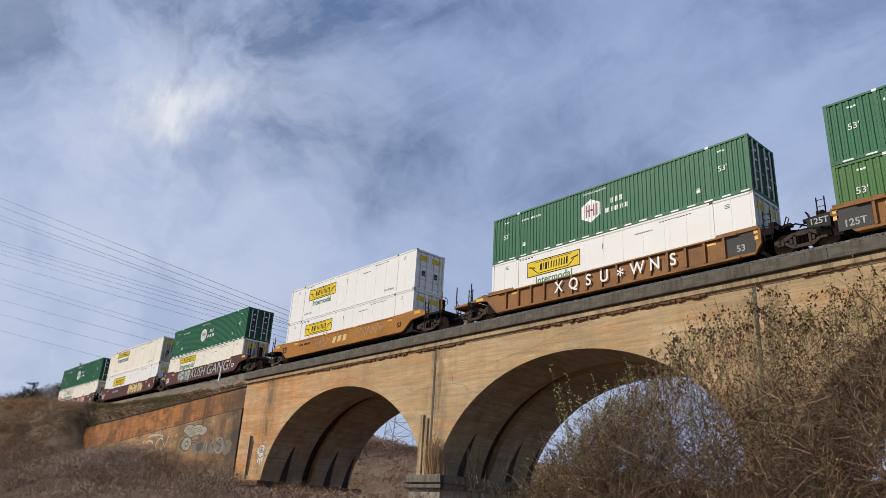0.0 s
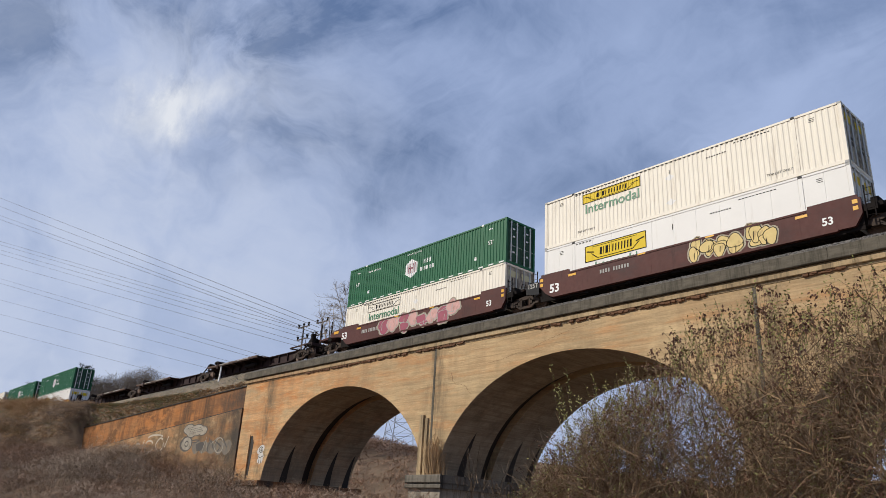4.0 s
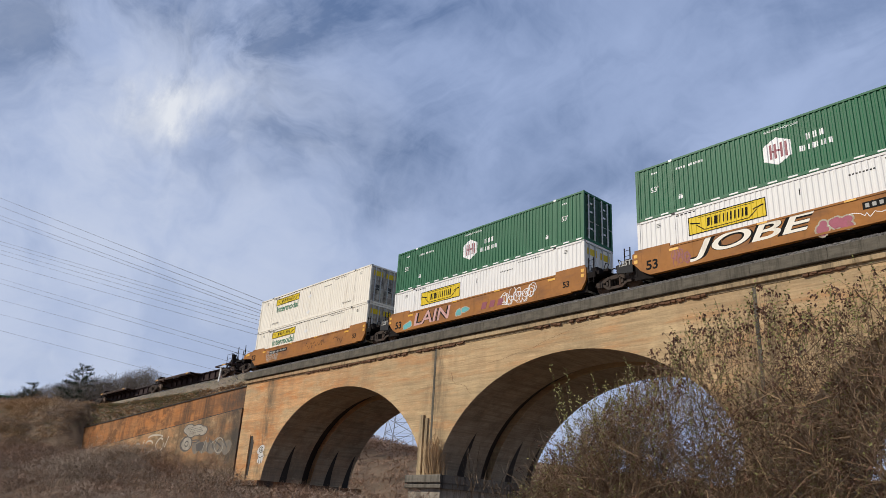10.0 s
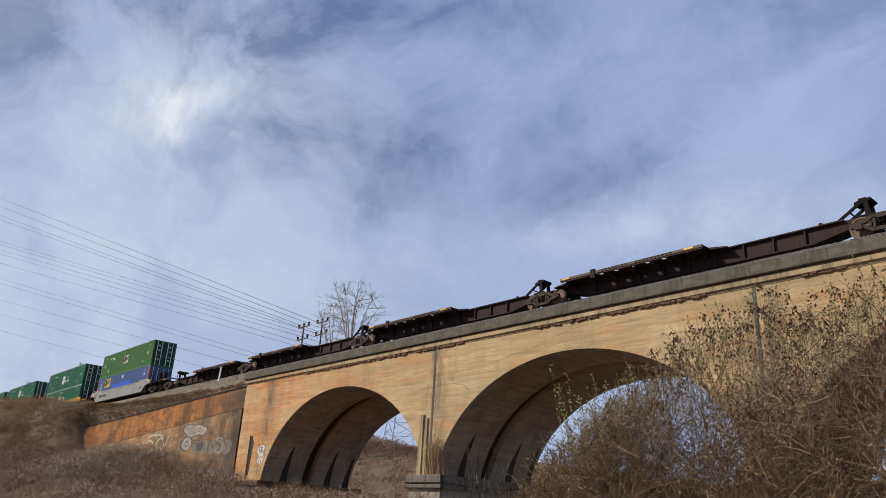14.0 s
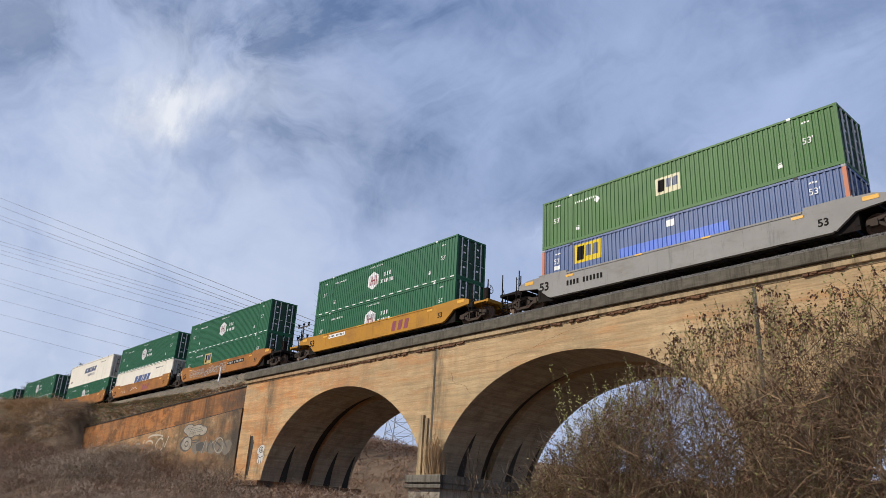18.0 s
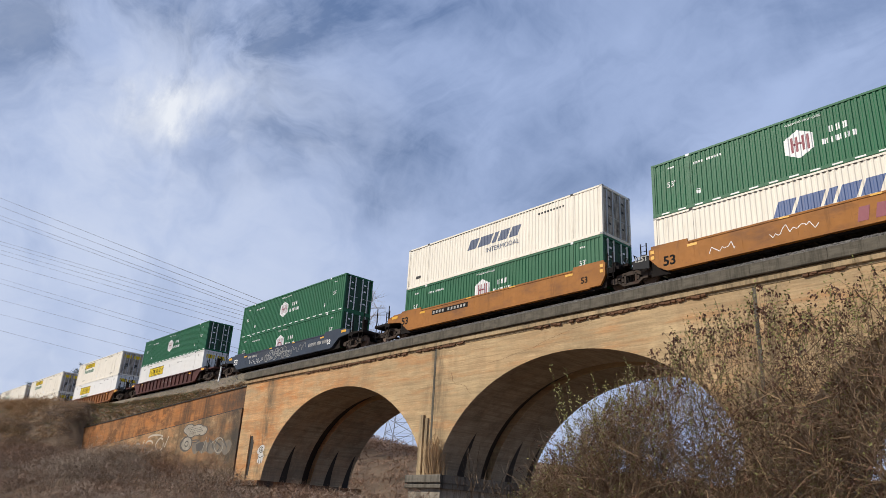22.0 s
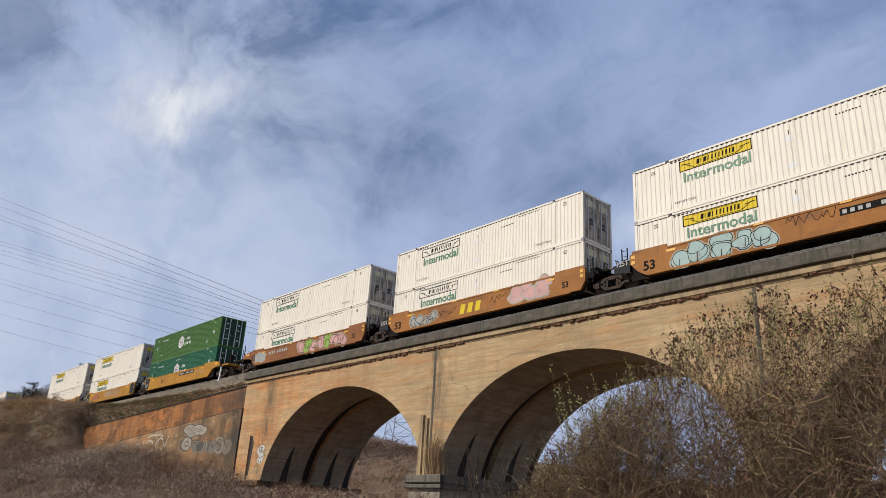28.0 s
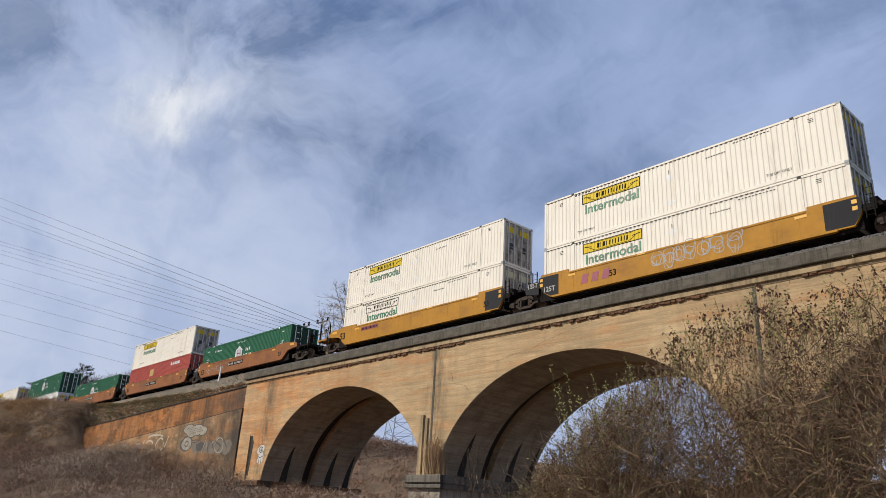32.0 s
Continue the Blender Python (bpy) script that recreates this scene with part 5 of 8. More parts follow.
def build_hitch_post(s):
    for y in (-0.35, 0.2):
        s.box(-0.10, 0.08, y, y + 0.15, 1.10, 1.82)
    s.slab([(-0.42, 1.80), (0.44, 1.80), (0.40, 1.88), (0.25, 1.95), (-0.22, 1.95), (-0.40, 1.88)], -0.46, 0.46)
    s.slab([(-0.48, 1.70), (-0.36, 1.70), (-0.30, 1.86), (-0.42, 1.88)], -0.40, 0.40)


def build_spine_end(s):
    s.box(0.5, 1.8, -0.14, 0.14, 0.72, 0.98)


def build_spine_sill(s):
    s.slab([(-1.35, 0.98), (-1.35, 1.09), (0.75, 1.14), (1.78, 1.14), (1.78, 1.04), (0.75, 1.04)], -0.04, 0.04)


def build_grating(s):
    for k in range(8):
        s.box(0.76 + 0.13 * k, 0.80 + 0.13 * k, -1.30, 1.30, 1.07, 1.10)
    for k in range(7):
        s.box(0.74, 1.76, -1.2 + 0.4 * k - 0.015, -1.2 + 0.4 * k + 0.015, 1.05, 1.07)


def spine_end(root, x, turn):
    """The open end over the bogie: two thin side sills, a grating by the coupler, steps and a hose."""
    e = part("end_platform", "spine_end", build_spine_end, M_SPINE, root, at=(x, 0, 0))
    e.rotation_euler = (0, 0, radians(turn))
    for y in (-1.38, 1.38):
        part("side_sill", "spine_sill", build_spine_sill, M_SPINE, e, at=(0, y, 0))
        part("corner_step", "cornerstep", build_corner_step, M_UNDER, e, at=(1.35, y, 0))
    for q in (-1.28, 0.66):
        part("cross_beam", "spine_cross", lambda s: s.box(-0.07, 0.07, -1.33, 1.33, 0.98, 1.06), M_SPINE, e, at=(q, 0, 0))
    part("end_beam", "spine_beam", lambda s: s.box(1.78, 1.9, -1.42, 1.42, 0.92, 1.12), M_SPINE, e)
    part("grating", "spine_grating", build_grating, M_UNDER, e, "open steel grating")
    part("coupler", "spine_coupler", lambda s: (s.box(1.9, 2.4, -0.13, 0.13, 0.74, 0.96), s.box(2.3, 2.75, -0.2, 0.18, 0.66, 1.02)), M_UNDER, e)
    part("air_hose", "spine_hose", lambda s: s.tube([(1.9, -0.5, 0.85), (2.2, -0.55, 0.45), (2.6, -0.45, 0.40)], 0.03, 6), M_UNDER, e)
    return e


def build_end_rail(s):
    s.tube([(0.85, -1.38, 1.1), (0.85, -1.38, 1.92), (1.75, -1.38, 1.92), (1.75, -1.38, 1.1)], 0.022, 6)
    s.tube([(0.85, -1.38, 1.5), (1.75, -1.38, 1.5)], 0.016, 5)


SPINES = []


def spine_car(xf, length, deck, hitches, front_end, rear_end, bright):
    """One unit of an empty spine car from its front bogie at xf backwards."""
    root = new("spine_car")
    tagged(root, "empty rusty dark-brown spine car with a narrow platform", "railcar", "spine cars of the train")
    part("spine", ("spine", length), lambda s: build_spine(s, length), M_SPINE, root)
    a, b = deck
    d = part("deck", ("sdeck", deck, bright), lambda s: build_spine_deck(s, a, b, bright), M_SPINE, root)
    for sy in (-1, 1):
        part("edge_beam", ("sedge", deck, sy), lambda s: (s.box(b, a, *sorted((sy * 1.38, sy * 1.48)), 1.02, 1.17, 0.015), s.box(b, a, *sorted((sy * 1.34, sy * 1.44)), 0.98, 1.02)), M_SPINEEDGE, d, "rusty orange edge beam")
    for sy in (-1, 1):
        for i in range(7):
            part("bracket", ("bracket", sy), lambda s: build_bracket(s, sy), M_SPINE, d, at=(b + 0.3 + (a - b - 0.6) * i / 6, 0, 0))
        for sx, x in ((1, a), (-1, b)):
            part("ramp", ("ramp", sx), lambda s: build_ramp(s, sx), M_SPINE, d, at=(x, sy * 0.65, 0))
    part("edge_step", ("sstep", deck), lambda s: (s.box(b + 2.0, b + 2.28, -1.52, -1.40, 0.80, 1.26), s.box(b + 2.0, b + 2.28, 1.40, 1.52, 0.80, 1.26)), M_SPINE, d)
    if bright:
        for x in (a - 0.95, b + 0.1):
            part("reflector", "spine_reflector", lambda s: s.box(0, 0.5, -1.492, -1.47, 1.07, 1.15), M_REFLECT, d, at=(x, 0, 0))
    part("word_mark", ("spinew", deck), lambda s: [s.box(a - 3.6 + 0.21 * i, a - 3.45 + 0.21 * i, -1.486, -1.47, 1.06, 1.15) for i in range(10)] + [s.box(b + 2.7 + 0.2 * i, b + 2.84 + 0.2 * i, -1.486, -1.47, 1.06, 1.15) for i in range(8)], M_FIGURE if not bright else M_SPINE, d)
    for x, kind in hitches:
        part("hitch", "hitch_" + kind, build_hitch_lean if kind == "lean" else build_hitch_post, M_UNDER, root, "dark trailer hitch stand", at=(x, 0, 0))
    if not bright:
        part("air_tank", "air_tank", lambda s: s.tube([(-1.0, -0.75, 0.66), (-0.95, -0.75, 0.66), (0.95, -0.75, 0.66), (1.0, -0.75, 0.66)], [0.08, 0.17, 0.17, 0.08], 12), M_UNDER, root, at=(a - 2.2, 0, 0))
    bogie(root, 0.0)
    if rear_end:
        bogie(root, -length)
    for on, x, turn in ((front_end, 0.0, 0), (rear_end, -length, 180)):
        if on:
            spine_end(root, x, turn)
            rail_side = part("handrail", "spine_rail", build_end_rail, M_UNDER, root, "bent steel handrail", at=(x, 0, 0))
            rail_side.scale = (1 if not turn else -1, 1, 1)
            part("edge_plate", ("spine_edge", turn), lambda s: s.box(*sorted(((0.0 if not turn else -0.0), (0.75 if not turn else -0.75))), -1.428, -1.42, 1.03, 1.10), M_REFLECT if bright else M_SPINEEDGE, root, at=(x, 0, 0))
            part("brake_wheel", "brakewheel", build_brake_wheel, M_UNDER, root, at=(x + (1.35 if not turn else -1.35), -0.9, 1.85))
    root["x0"] = xf
    root.location = (xf, TRACK, RAIL)
    SPINES.append(root)
    return root


spine_car(-126.5, 17.5, (-6.65, -16.1), [(-0.1, "lean"), (-16.55, "post")], True, False, False)
spine_car(-144.0, 18.4, (-7.36, -16.5), [(-1.0, "lean"), (-17.15, "post")], False, False, False)
spine_car(-162.4, 18.1, (-1.6, -10.95), [(-17.3, "lean")], False, True, False)
spine_car(-246.4, 16.5, (-6.7, -15.2), [(-0.4, "lean")], True, False, True)
spine_car(-262.9, 17.3, (-7.4, -15.7), [(-0.9, "lean")], False, False, True)
spine_car(-280.2, 17.2, (-7.1, -15.6), [(-0.9, "lean")], False, False, True)
spine_car(-297.4, 17.0, (-7.2, -15.9), [(-0.9, "lean")], False, False, True)
spine_car(-314.4, 16.6, (-1.2, -10.0), [(-15.9, "post")], False, True, True)

# ---- ground ----
M_SOIL = material("brown_soil", (0.150, 0.098, 0.060), 0.95, grain=3.0, vary=0.35, stain=(0.06, 0.065, 0.03), stain_amount=0.3, stain_scale=0.15, streak=(1, 1, 1), bump=0.6, bump_scale=6)
M_BALLAST = material("grey_ballast", (0.150, 0.128, 0.102), 0.95, grain=5.0, vary=0.5, stain=(0.07, 0.055, 0.035), stain_amount=0.5, stain_scale=0.5, streak=(1, 1, 1), bump=1.0, bump_scale=18)
M_STONE = material("ballast_stone", (0.22, 0.20, 0.175), 0.9, vary=0.25, island=0.5)
WALL_Y = 28.2
BRIDGE_L, BRIDGE_R = -55.5, 36.0


def smooth(a, b, x):
    t = min(1.0, max(0.0, (x - a) / (b - a)))
    return t * t * (3 - 2 * t)


def near_level(x):
    return float(np.interp(x, (-4000, -260, -145, -118, -108, -100, -95, -75, -56, -48, -33, -20, 10, 60, 4000),
                           (26, 21, 16.0, 13.6, 11.8, 8.6, 6.0, 4.7, 3.6, 2.8, 1.6, 0.8, 0.3, 0.4, 0.4)))


def far_level(x):
    return float(np.interp(x, (-4000, -200, -140, -110, -95, -62, -40, -10, 40, 4000), (26, 22.5, 18.5, 15.0, 12.4, 8.3, 5.6, 4.6, 5, 6)))


def ground_z(x, y):
    near, far = near_level(x), far_level(x)
    lump = 0.35 * noise.noise((x * 0.13, y * 0.13, 0.3)) + 0.12 * noise.noise((x * 0.6, y * 0.6, 2.0))
    under = 1.0 if x < -20 else 0.7
    bed = 12.35
    heap = max(0.0, noise.noise((x * 0.17, y * 0.24, 5.0)) + 0.15) * 2.6 * smooth(-50, -62, x) * smooth(-112, -98, x) * smooth(9, 14, y) * smooth(26.0, 23.0, y)
    front = near * smooth(2, 27, y) + lump * smooth(4, 12, math.hypot(x, y)) + heap
    wide = smooth(-92, -118, x)
    behind = under + (far - under) * smooth(48 - 11 * wide, 76 - 22 * wide, y) + 0.008 * max(0.0, y - 80) + lump
    if x > -56.5:
        if y < 27:
            return front
        if y > 36.2:
            behind = max(behind, bed - (y - 36.0) * 2.2 - (x + 56.5) * 3.0)
        return front + (behind - front) * smooth(27, 40, y)
    behind = max(bed - max(0.0, y - 36.0) * 2.2, behind)
    if y >= 30:
        return bed if y < 35.5 else behind
    # a grassy berm stands before the track, over the wing wall's far end and on along the cutting
    berm = float(np.interp(x, (-4000, -260, -150, -142, -120, -104, -95, -87, -78, -70), (27, 22, 16.9, 16.2, 14.6, 13.45, 12.75, 12.35, 12.1, 11.9)))
    # wing wall holds the bank between -56 and -95; further on the bank runs into a cutting
    top = float(np.interp(x, (-95, -56), (9.9, 11.2)))
    if x > -95:
        return front if y < 28.6 else (top + (berm - top) * smooth(28.6, 29.3, y) if y < 29.3 else berm + (bed - berm) * smooth(29.3, 29.85, y)) + 0.5 * lump * smooth(28.6, 29.0, y) * smooth(29.9, 29.5, y)
    slope = near * smooth(0, 26.0, y)
    if y < 28.4:
        return slope + (berm - slope) * smooth(23.5, 28.4, y) + lump
    return berm + (bed - berm) * smooth(28.4, 29.8, y) + lump * smooth(29.6, 28.4, y)


def axis(lo, hi, step, far_lo, far_hi):
    out = list(np.arange(lo, hi + 0.01, step))
    d = step
    while out[-1] < far_hi:
        d *= 1.5
        out.append(out[-1] + d)
    d = step
    while out[0] > far_lo:
        d *= 1.5
        out.insert(0, out[0] - d)
    return out


gx = axis(-160, 40, 2.0, -3500, 3500)
gy = sorted(set([round(v, 3) for v in axis(-12, 70, 1.5, -3500, 3500)] + [28.55, 28.65, 28.85, 29.05, 29.25, 29.45, 29.65, 29.85, 30.05]))
gs = Shape()
gs.v = [(x, y, ground_z(x, y)) for y in gy for x in gx]
nx = len(gx)
gs.f = [(j * nx + i, j * nx + i + 1, (j + 1) * nx + i + 1, (j + 1) * nx + i) for j in range(len(gy) - 1) for i in range(nx - 1)]
ground = new("ground", gs.mesh("ground", M_SOIL, True))
tagged(ground, "brown winter soil rising to a wooded bank", "ground", kind="structure")


# ---- viaduct ----
def concrete(name, base, board, stain, orange, drip=1.1, drip_colour=(0.085, 0.062, 0.045), joints=False, sooty=None, spread=0.4, blotch=0.0, boards="x"):
    """Board-marked concrete: lines of the formwork, rusty and black water stains."""
    m = bpy.data.materials.new(name)
    m.use_nodes = True
    nt = m.node_tree
    N, L = nt.nodes.new, nt.links.new
    bsdf = nt.nodes["Principled BSDF"]
    bsdf.inputs["Roughness"].default_value = 0.9
    bsdf.inputs["Specular IOR Level"].default_value = 0.25
    tex = N("ShaderNodeTexCoord")

    def tone(scale, squash, lo, hi, detail=5, rgh=0.6):
        mp, n, r = N("ShaderNodeMapping"), N("ShaderNodeTexNoise"), N("ShaderNodeMapRange")
        mp.inputs["Scale"].default_value = squash
        n.inputs["Scale"].default_value, n.inputs["Detail"].default_value, n.inputs["Roughness"].default_value = scale, detail, rgh
        r.inputs["From Min"].default_value, r.inputs["From Max"].default_value = lo, hi
        L(tex.outputs["Object"], mp.inputs[0])
        L(mp.outputs[0], n.inputs["Vector"])
        L(n.outputs["Fac"], r.inputs["Value"])
        return r.outputs[0]

    def board_way(k):
        return (k, 1, 1.0) if boards == "x" else (1.0, k, 1.0)

    def times(a, b):
        n = N("ShaderNodeMath")
        n.operation = "MULTIPLY"
        for i, v in enumerate((a, b)):
            if isinstance(v, (int, float)):
                n.inputs[i].default_value = v
            else:
                L(v, n.inputs[i])
        return n.outputs[0]

    def over(fac, a, b):
        x = N("ShaderNodeMix")
        x.data_type = "RGBA"
        for slot, v in (("Factor", fac), ("A", a), ("B", b)):
            if isinstance(v, tuple):
                x.inputs[slot].default_value = (*v, 1)
            else:
                L(v, x.inputs[slot])
        return x.outputs["Result"]

    col = over(tone(spread, (0.45, 1, 1.3), 0.32, 0.68, 5), tuple(c * 0.80 for c in base), tuple(min(1, c * 1.14) for c in base))
    col = over(times(tone(5.0, board_way(0.05), 0.45, 0.75, 4), board), col, tuple(c * 0.55 for c in base))
    col = over(times(tone(2.2, board_way(0.06), 0.55, 0.8, 4), 0.6 * board), col, tuple(min(1, c * 1.25) for c in base))
    if orange:
        sep3, r = N("ShaderNodeSeparateXYZ"), N("ShaderNodeMapRange")
        L(tex.outputs["Object"], sep3.inputs[0])
        r.inputs["From Min"].default_value, r.inputs["From Max"].default_value = -33.0, -48.0
        r.inputs["To Min"].default_value = 0.12
        L(sep3.outputs["X"], r.inputs["Value"])
        col = over(times(times(tone(0.55, (0.6, 1, 1.3), 0.38, 0.66, 5), r.outputs[0]), 1.0 * orange), col, (0.50, 0.175, 0.040))
        col = over(times(times(tone(2.6, (0.10, 1, 1.2), 0.46, 0.62, 6, 0.7), r.outputs[0]), 0.8 if orange > 0.9 else 0.0), col, (0.62, 0.36, 0.17))
        col = over(times(tone(1.5, (0.16, 1, 1.2), 0.50, 0.66, 6, 0.7), 0.60 * orange), col, (0.44, 0.20, 0.075))
    col = over(times(tone(drip, (1.0, 1, 0.10), 0.47, 0.66, 6, 0.72), stain), col, drip_colour)
    col = over(times(tone(12.0, board_way(0.045), 0.50, 0.64, 6, 0.7), 0.55 * board), col, tuple(c * 0.50 for c in base))
    col = over(times(tone(7.0, board_way(0.10), 0.60, 0.68, 7, 0.75), 0.75 * board), col, tuple(min(1, c * 1.45) for c in base))
    col = over(times(tone(1.6, (0.5, 1, 0.9), 0.50, 0.70, 7, 0.75), 0.5), col, tuple(c * 0.58 for c in base))
    col = over(times(tone(9, (1, 1, 1), 0.5, 0.8, 5), 0.35), col, tuple(c * 0.5 for c in base))
    col = over(times(tone(26, (0.35, 1, 1), 0.56, 0.70, 4, 0.7), 0.40), col, tuple(c * 0.48 for c in base))
    col = over(times(tone(17, (0.25, 1, 1), 0.60, 0.72, 4, 0.7), 0.40), col, tuple(min(1, c * 1.35) for c in base))
    if blotch:
        # flaked plaster and rust blooms
        col = over(times(tone(0.8, (0.5, 1, 1.1), 0.52, 0.60, 8, 0.72), blotch), col, tuple(c * 0.42 for c in base))
        col = over(times(tone(1.3, (0.4, 1, 0.8), 0.55, 0.63, 8, 0.75), 0.7 * blotch), col, tuple(min(1, c * 1.5) for c in base))
    if sooty:
        # soot and damp that thicken towards one end of the wall
        sx3, rs = N("ShaderNodeSeparateXYZ"), N("ShaderNodeMapRange")
        L(tex.outputs["Object"], sx3.inputs[0])
        rs.inputs["From Min"].default_value, rs.inputs["From Max"].default_value = sooty
        L(sx3.outputs["X"], rs.inputs["Value"])
        col = over(times(times(rs.outputs[0], tone(0.9, (0.7, 1, 0.4), 0.30, 0.58, 7, 0.7)), 0.92), col, (0.050, 0.042, 0.034))
    if joints:
        # damp dark smears beside the expansion joints
        sj, off, wrap, ab, near = N("ShaderNodeSeparateXYZ"), N("ShaderNodeMath"), N("ShaderNodeMath"), N("ShaderNodeMath"), N("ShaderNodeMapRange")
        L(tex.outputs["Object"], sj.inputs[0])
        off.operation, off.inputs[1].default_value = "ADD", 32.15
        L(sj.outputs["X"], off.inputs[0])
        wrap.operation, wrap.inputs[1].default_value, wrap.inputs[2].default_value = "WRAP", 9.7, -9.7
        L(off.outputs[0], wrap.inputs[0])
        ab.operation = "ABSOLUTE"
        L(wrap.outputs[0], ab.inputs[0])
        near.inputs["From Min"].default_value, near.inputs["From Max"].default_value = 1.3, 0.2
        L(ab.outputs[0], near.inputs["Value"])
        col = over(times(times(near.outputs[0], tone(1.3, (1, 1, 0.3), 0.40, 0.62, 6, 0.7)), 0.85), col, (0.10, 0.080, 0.052))
        col = over(times(tone(1.1, (0.4, 1, 1.0), 0.56, 0.72, 7, 0.75), 0.55), col, tuple(min(1, c * 1.35) for c in base))
    L(col, bsdf.inputs["Base Color"])
    b, n = N("ShaderNodeBump"), N("ShaderNodeTexNoise")
    mp = N("ShaderNodeMapping")
    mp.inputs["Scale"].default_value = (0.15, 1, 1.5) if boards == "x" else (1.2, 0.12, 1.2)
    n.inputs["Scale"].default_value, n.inputs["Detail"].default_value = 7.0, 5
    L(tex.outputs["Object"], mp.inputs[0])
    L(mp.outputs[0], n.inputs["Vector"])
    L(n.outputs["Fac"], b.inputs["Height"])
    b.inputs["Strength"].default_value, b.inputs["Distance"].default_value = 0.35, 0.04
    L(b.outputs[0], bsdf.inputs["Normal"])
    return m


M_WALL = concrete("board_marked_concrete", (0.465, 0.340, 0.190), 0.85, 0.20, 1.0, 0.8, joints=True)
M_SOFFIT = concrete("arch_concrete", (0.40, 0.325, 0.228), 1.0, 0.50, 0.2, boards="y")
M_COPING = concrete("weathered_coping", (0.112, 0.098, 0.075), 0.40, 0.85, 0.0, 4.0, (0.022, 0.019, 0.014), blotch=0.6, spread=1.2)
M_BAND = concrete("cornice_concrete", (0.40, 0.30, 0.175), 0.25, 0.75, 0.25, 3.0, (0.06, 0.045, 0.03))
M_WING = concrete("wing_wall_concrete", (0.285, 0.132, 0.050), 0.6, 0.80, 0.75, 0.7, (0.045, 0.030, 0.021), sooty=(-66.0, -56.0), spread=0.9, blotch=0.8)
M_WINGLOW = concrete("lower_wing_concrete", (0.335, 0.228, 0.124), 0.7, 0.7, 0.55, 0.7, (0.05, 0.038, 0.027), sooty=(-66.0, -56.5), spread=0.9, blotch=0.8)
M_PIER = concrete("pier_concrete", (0.36, 0.315, 0.250), 0.25, 0.75, 0.0, 2.6, (0.07, 0.06, 0.048))
M_CAP = concrete("pier_cap_concrete", (0.17, 0.15, 0.12), 0.25, 1.0, 0.0, 3.0, (0.02, 0.018, 0.015))
# black for water stains and open joints, and for painted shade on the walls
M_STAINSHADE = material("black_stain_and_shade", (0.035, 0.028, 0.022), 0.9, vary=0.4)
M_SPALL = material("spalled_rusty_concrete", (0.16, 0.075, 0.035), 0.95, vary=0.4, bump=1.0, bump_scale=30)

ARCHES = (-42.05, -22.65, -3.25, 16.15)
RX, SPRING, RZ, WTOP = 9.30, 3.0, 6.97, 11.36


def build_ring(s, y0, y1, rx, rz):
    n = 56
    cols = [(BRIDGE_L, -3.0)]
    for cx in ARCHES:
        cols.append((cx - rx, -3.0))
        for i in range(n + 1):
            a = math.pi * (1 - i / n)
            cols.append((cx + rx * math.cos(a), SPRING + rz * math.sin(a)))
        cols.append((cx + rx, -3.0))
    cols.append((BRIDGE_R, -3.0))
    for (xa, za), (xb, zb) in zip(cols, cols[1:]):
        if abs(xb - xa) > 1e-6:
            s.add([(xa, y0, za), (xb, y0, zb), (xb, y0, WTOP), (xa, y0, WTOP)], [(0, 1, 2, 3)])
            s.add([(xa, y1, za), (xb, y1, zb), (xb, y1, WTOP), (xa, y1, WTOP)], [(3, 2, 1, 0)])
            s.add([(xa, y0, WTOP), (xb, y0, WTOP), (xb, y1, WTOP), (xa, y1, WTOP)], [(0, 1, 2, 3)])
    s.add([(BRIDGE_R, y0, -3), (BRIDGE_R, y1, -3), (BRIDGE_R, y1, WTOP), (BRIDGE_R, y0, WTOP)], [(0, 1, 2, 3)])
    s.add([(BRIDGE_L, y0, -3), (BRIDGE_L, y1, -3), (BRIDGE_L, y1, WTOP), (BRIDGE_L, y0, WTOP)], [(3, 2, 1, 0)])


def build_soffit(s, cx, y0, y1, rx, rz):
    n = 56
    pts = [(cx - rx, -3.0)] + [(cx + rx * math.cos(math.pi * (1 - i / n)), SPRING + rz * math.sin(math.pi * (1 - i / n))) for i in range(n + 1)] + [(cx + rx, -3.0)]
    v = [(x, y, z) for x, z in pts for y in (y0, y1)]
    s.add(v, [(2 * i, 2 * i + 1, 2 * i + 3, 2 * i + 2) for i in range(len(pts) - 1)])


viaduct = new("viaduct")
tagged(viaduct, "old tan concrete arched railway viaduct with rusty stains", "bridge", kind="structure")
for y0, y1, drop in ((WALL_Y, 31.72, 0.0), (32.5, 36.1, 0.06)):
    ring = part("arch_wall", ("ring", y0), lambda s: build_ring(s, y0, y1, RX - drop, RZ - drop), M_WALL, viaduct)
    for cx in ARCHES:
        part("arch_soffit", ("soffit", y0, cx), lambda s: build_soffit(s, cx, y0 + 0.001, y1 - 0.001, RX - drop, RZ - drop), M_SOFFIT, ring, "dark board-marked underside", smooth=True)
part("joint_filling", "joint_fill", lambda s: [build_soffit(s, cx, 31.6, 32.6, RX + 0.45, RZ + 0.30) for cx in ARCHES], M_STAINSHADE, viaduct, "black open joint")
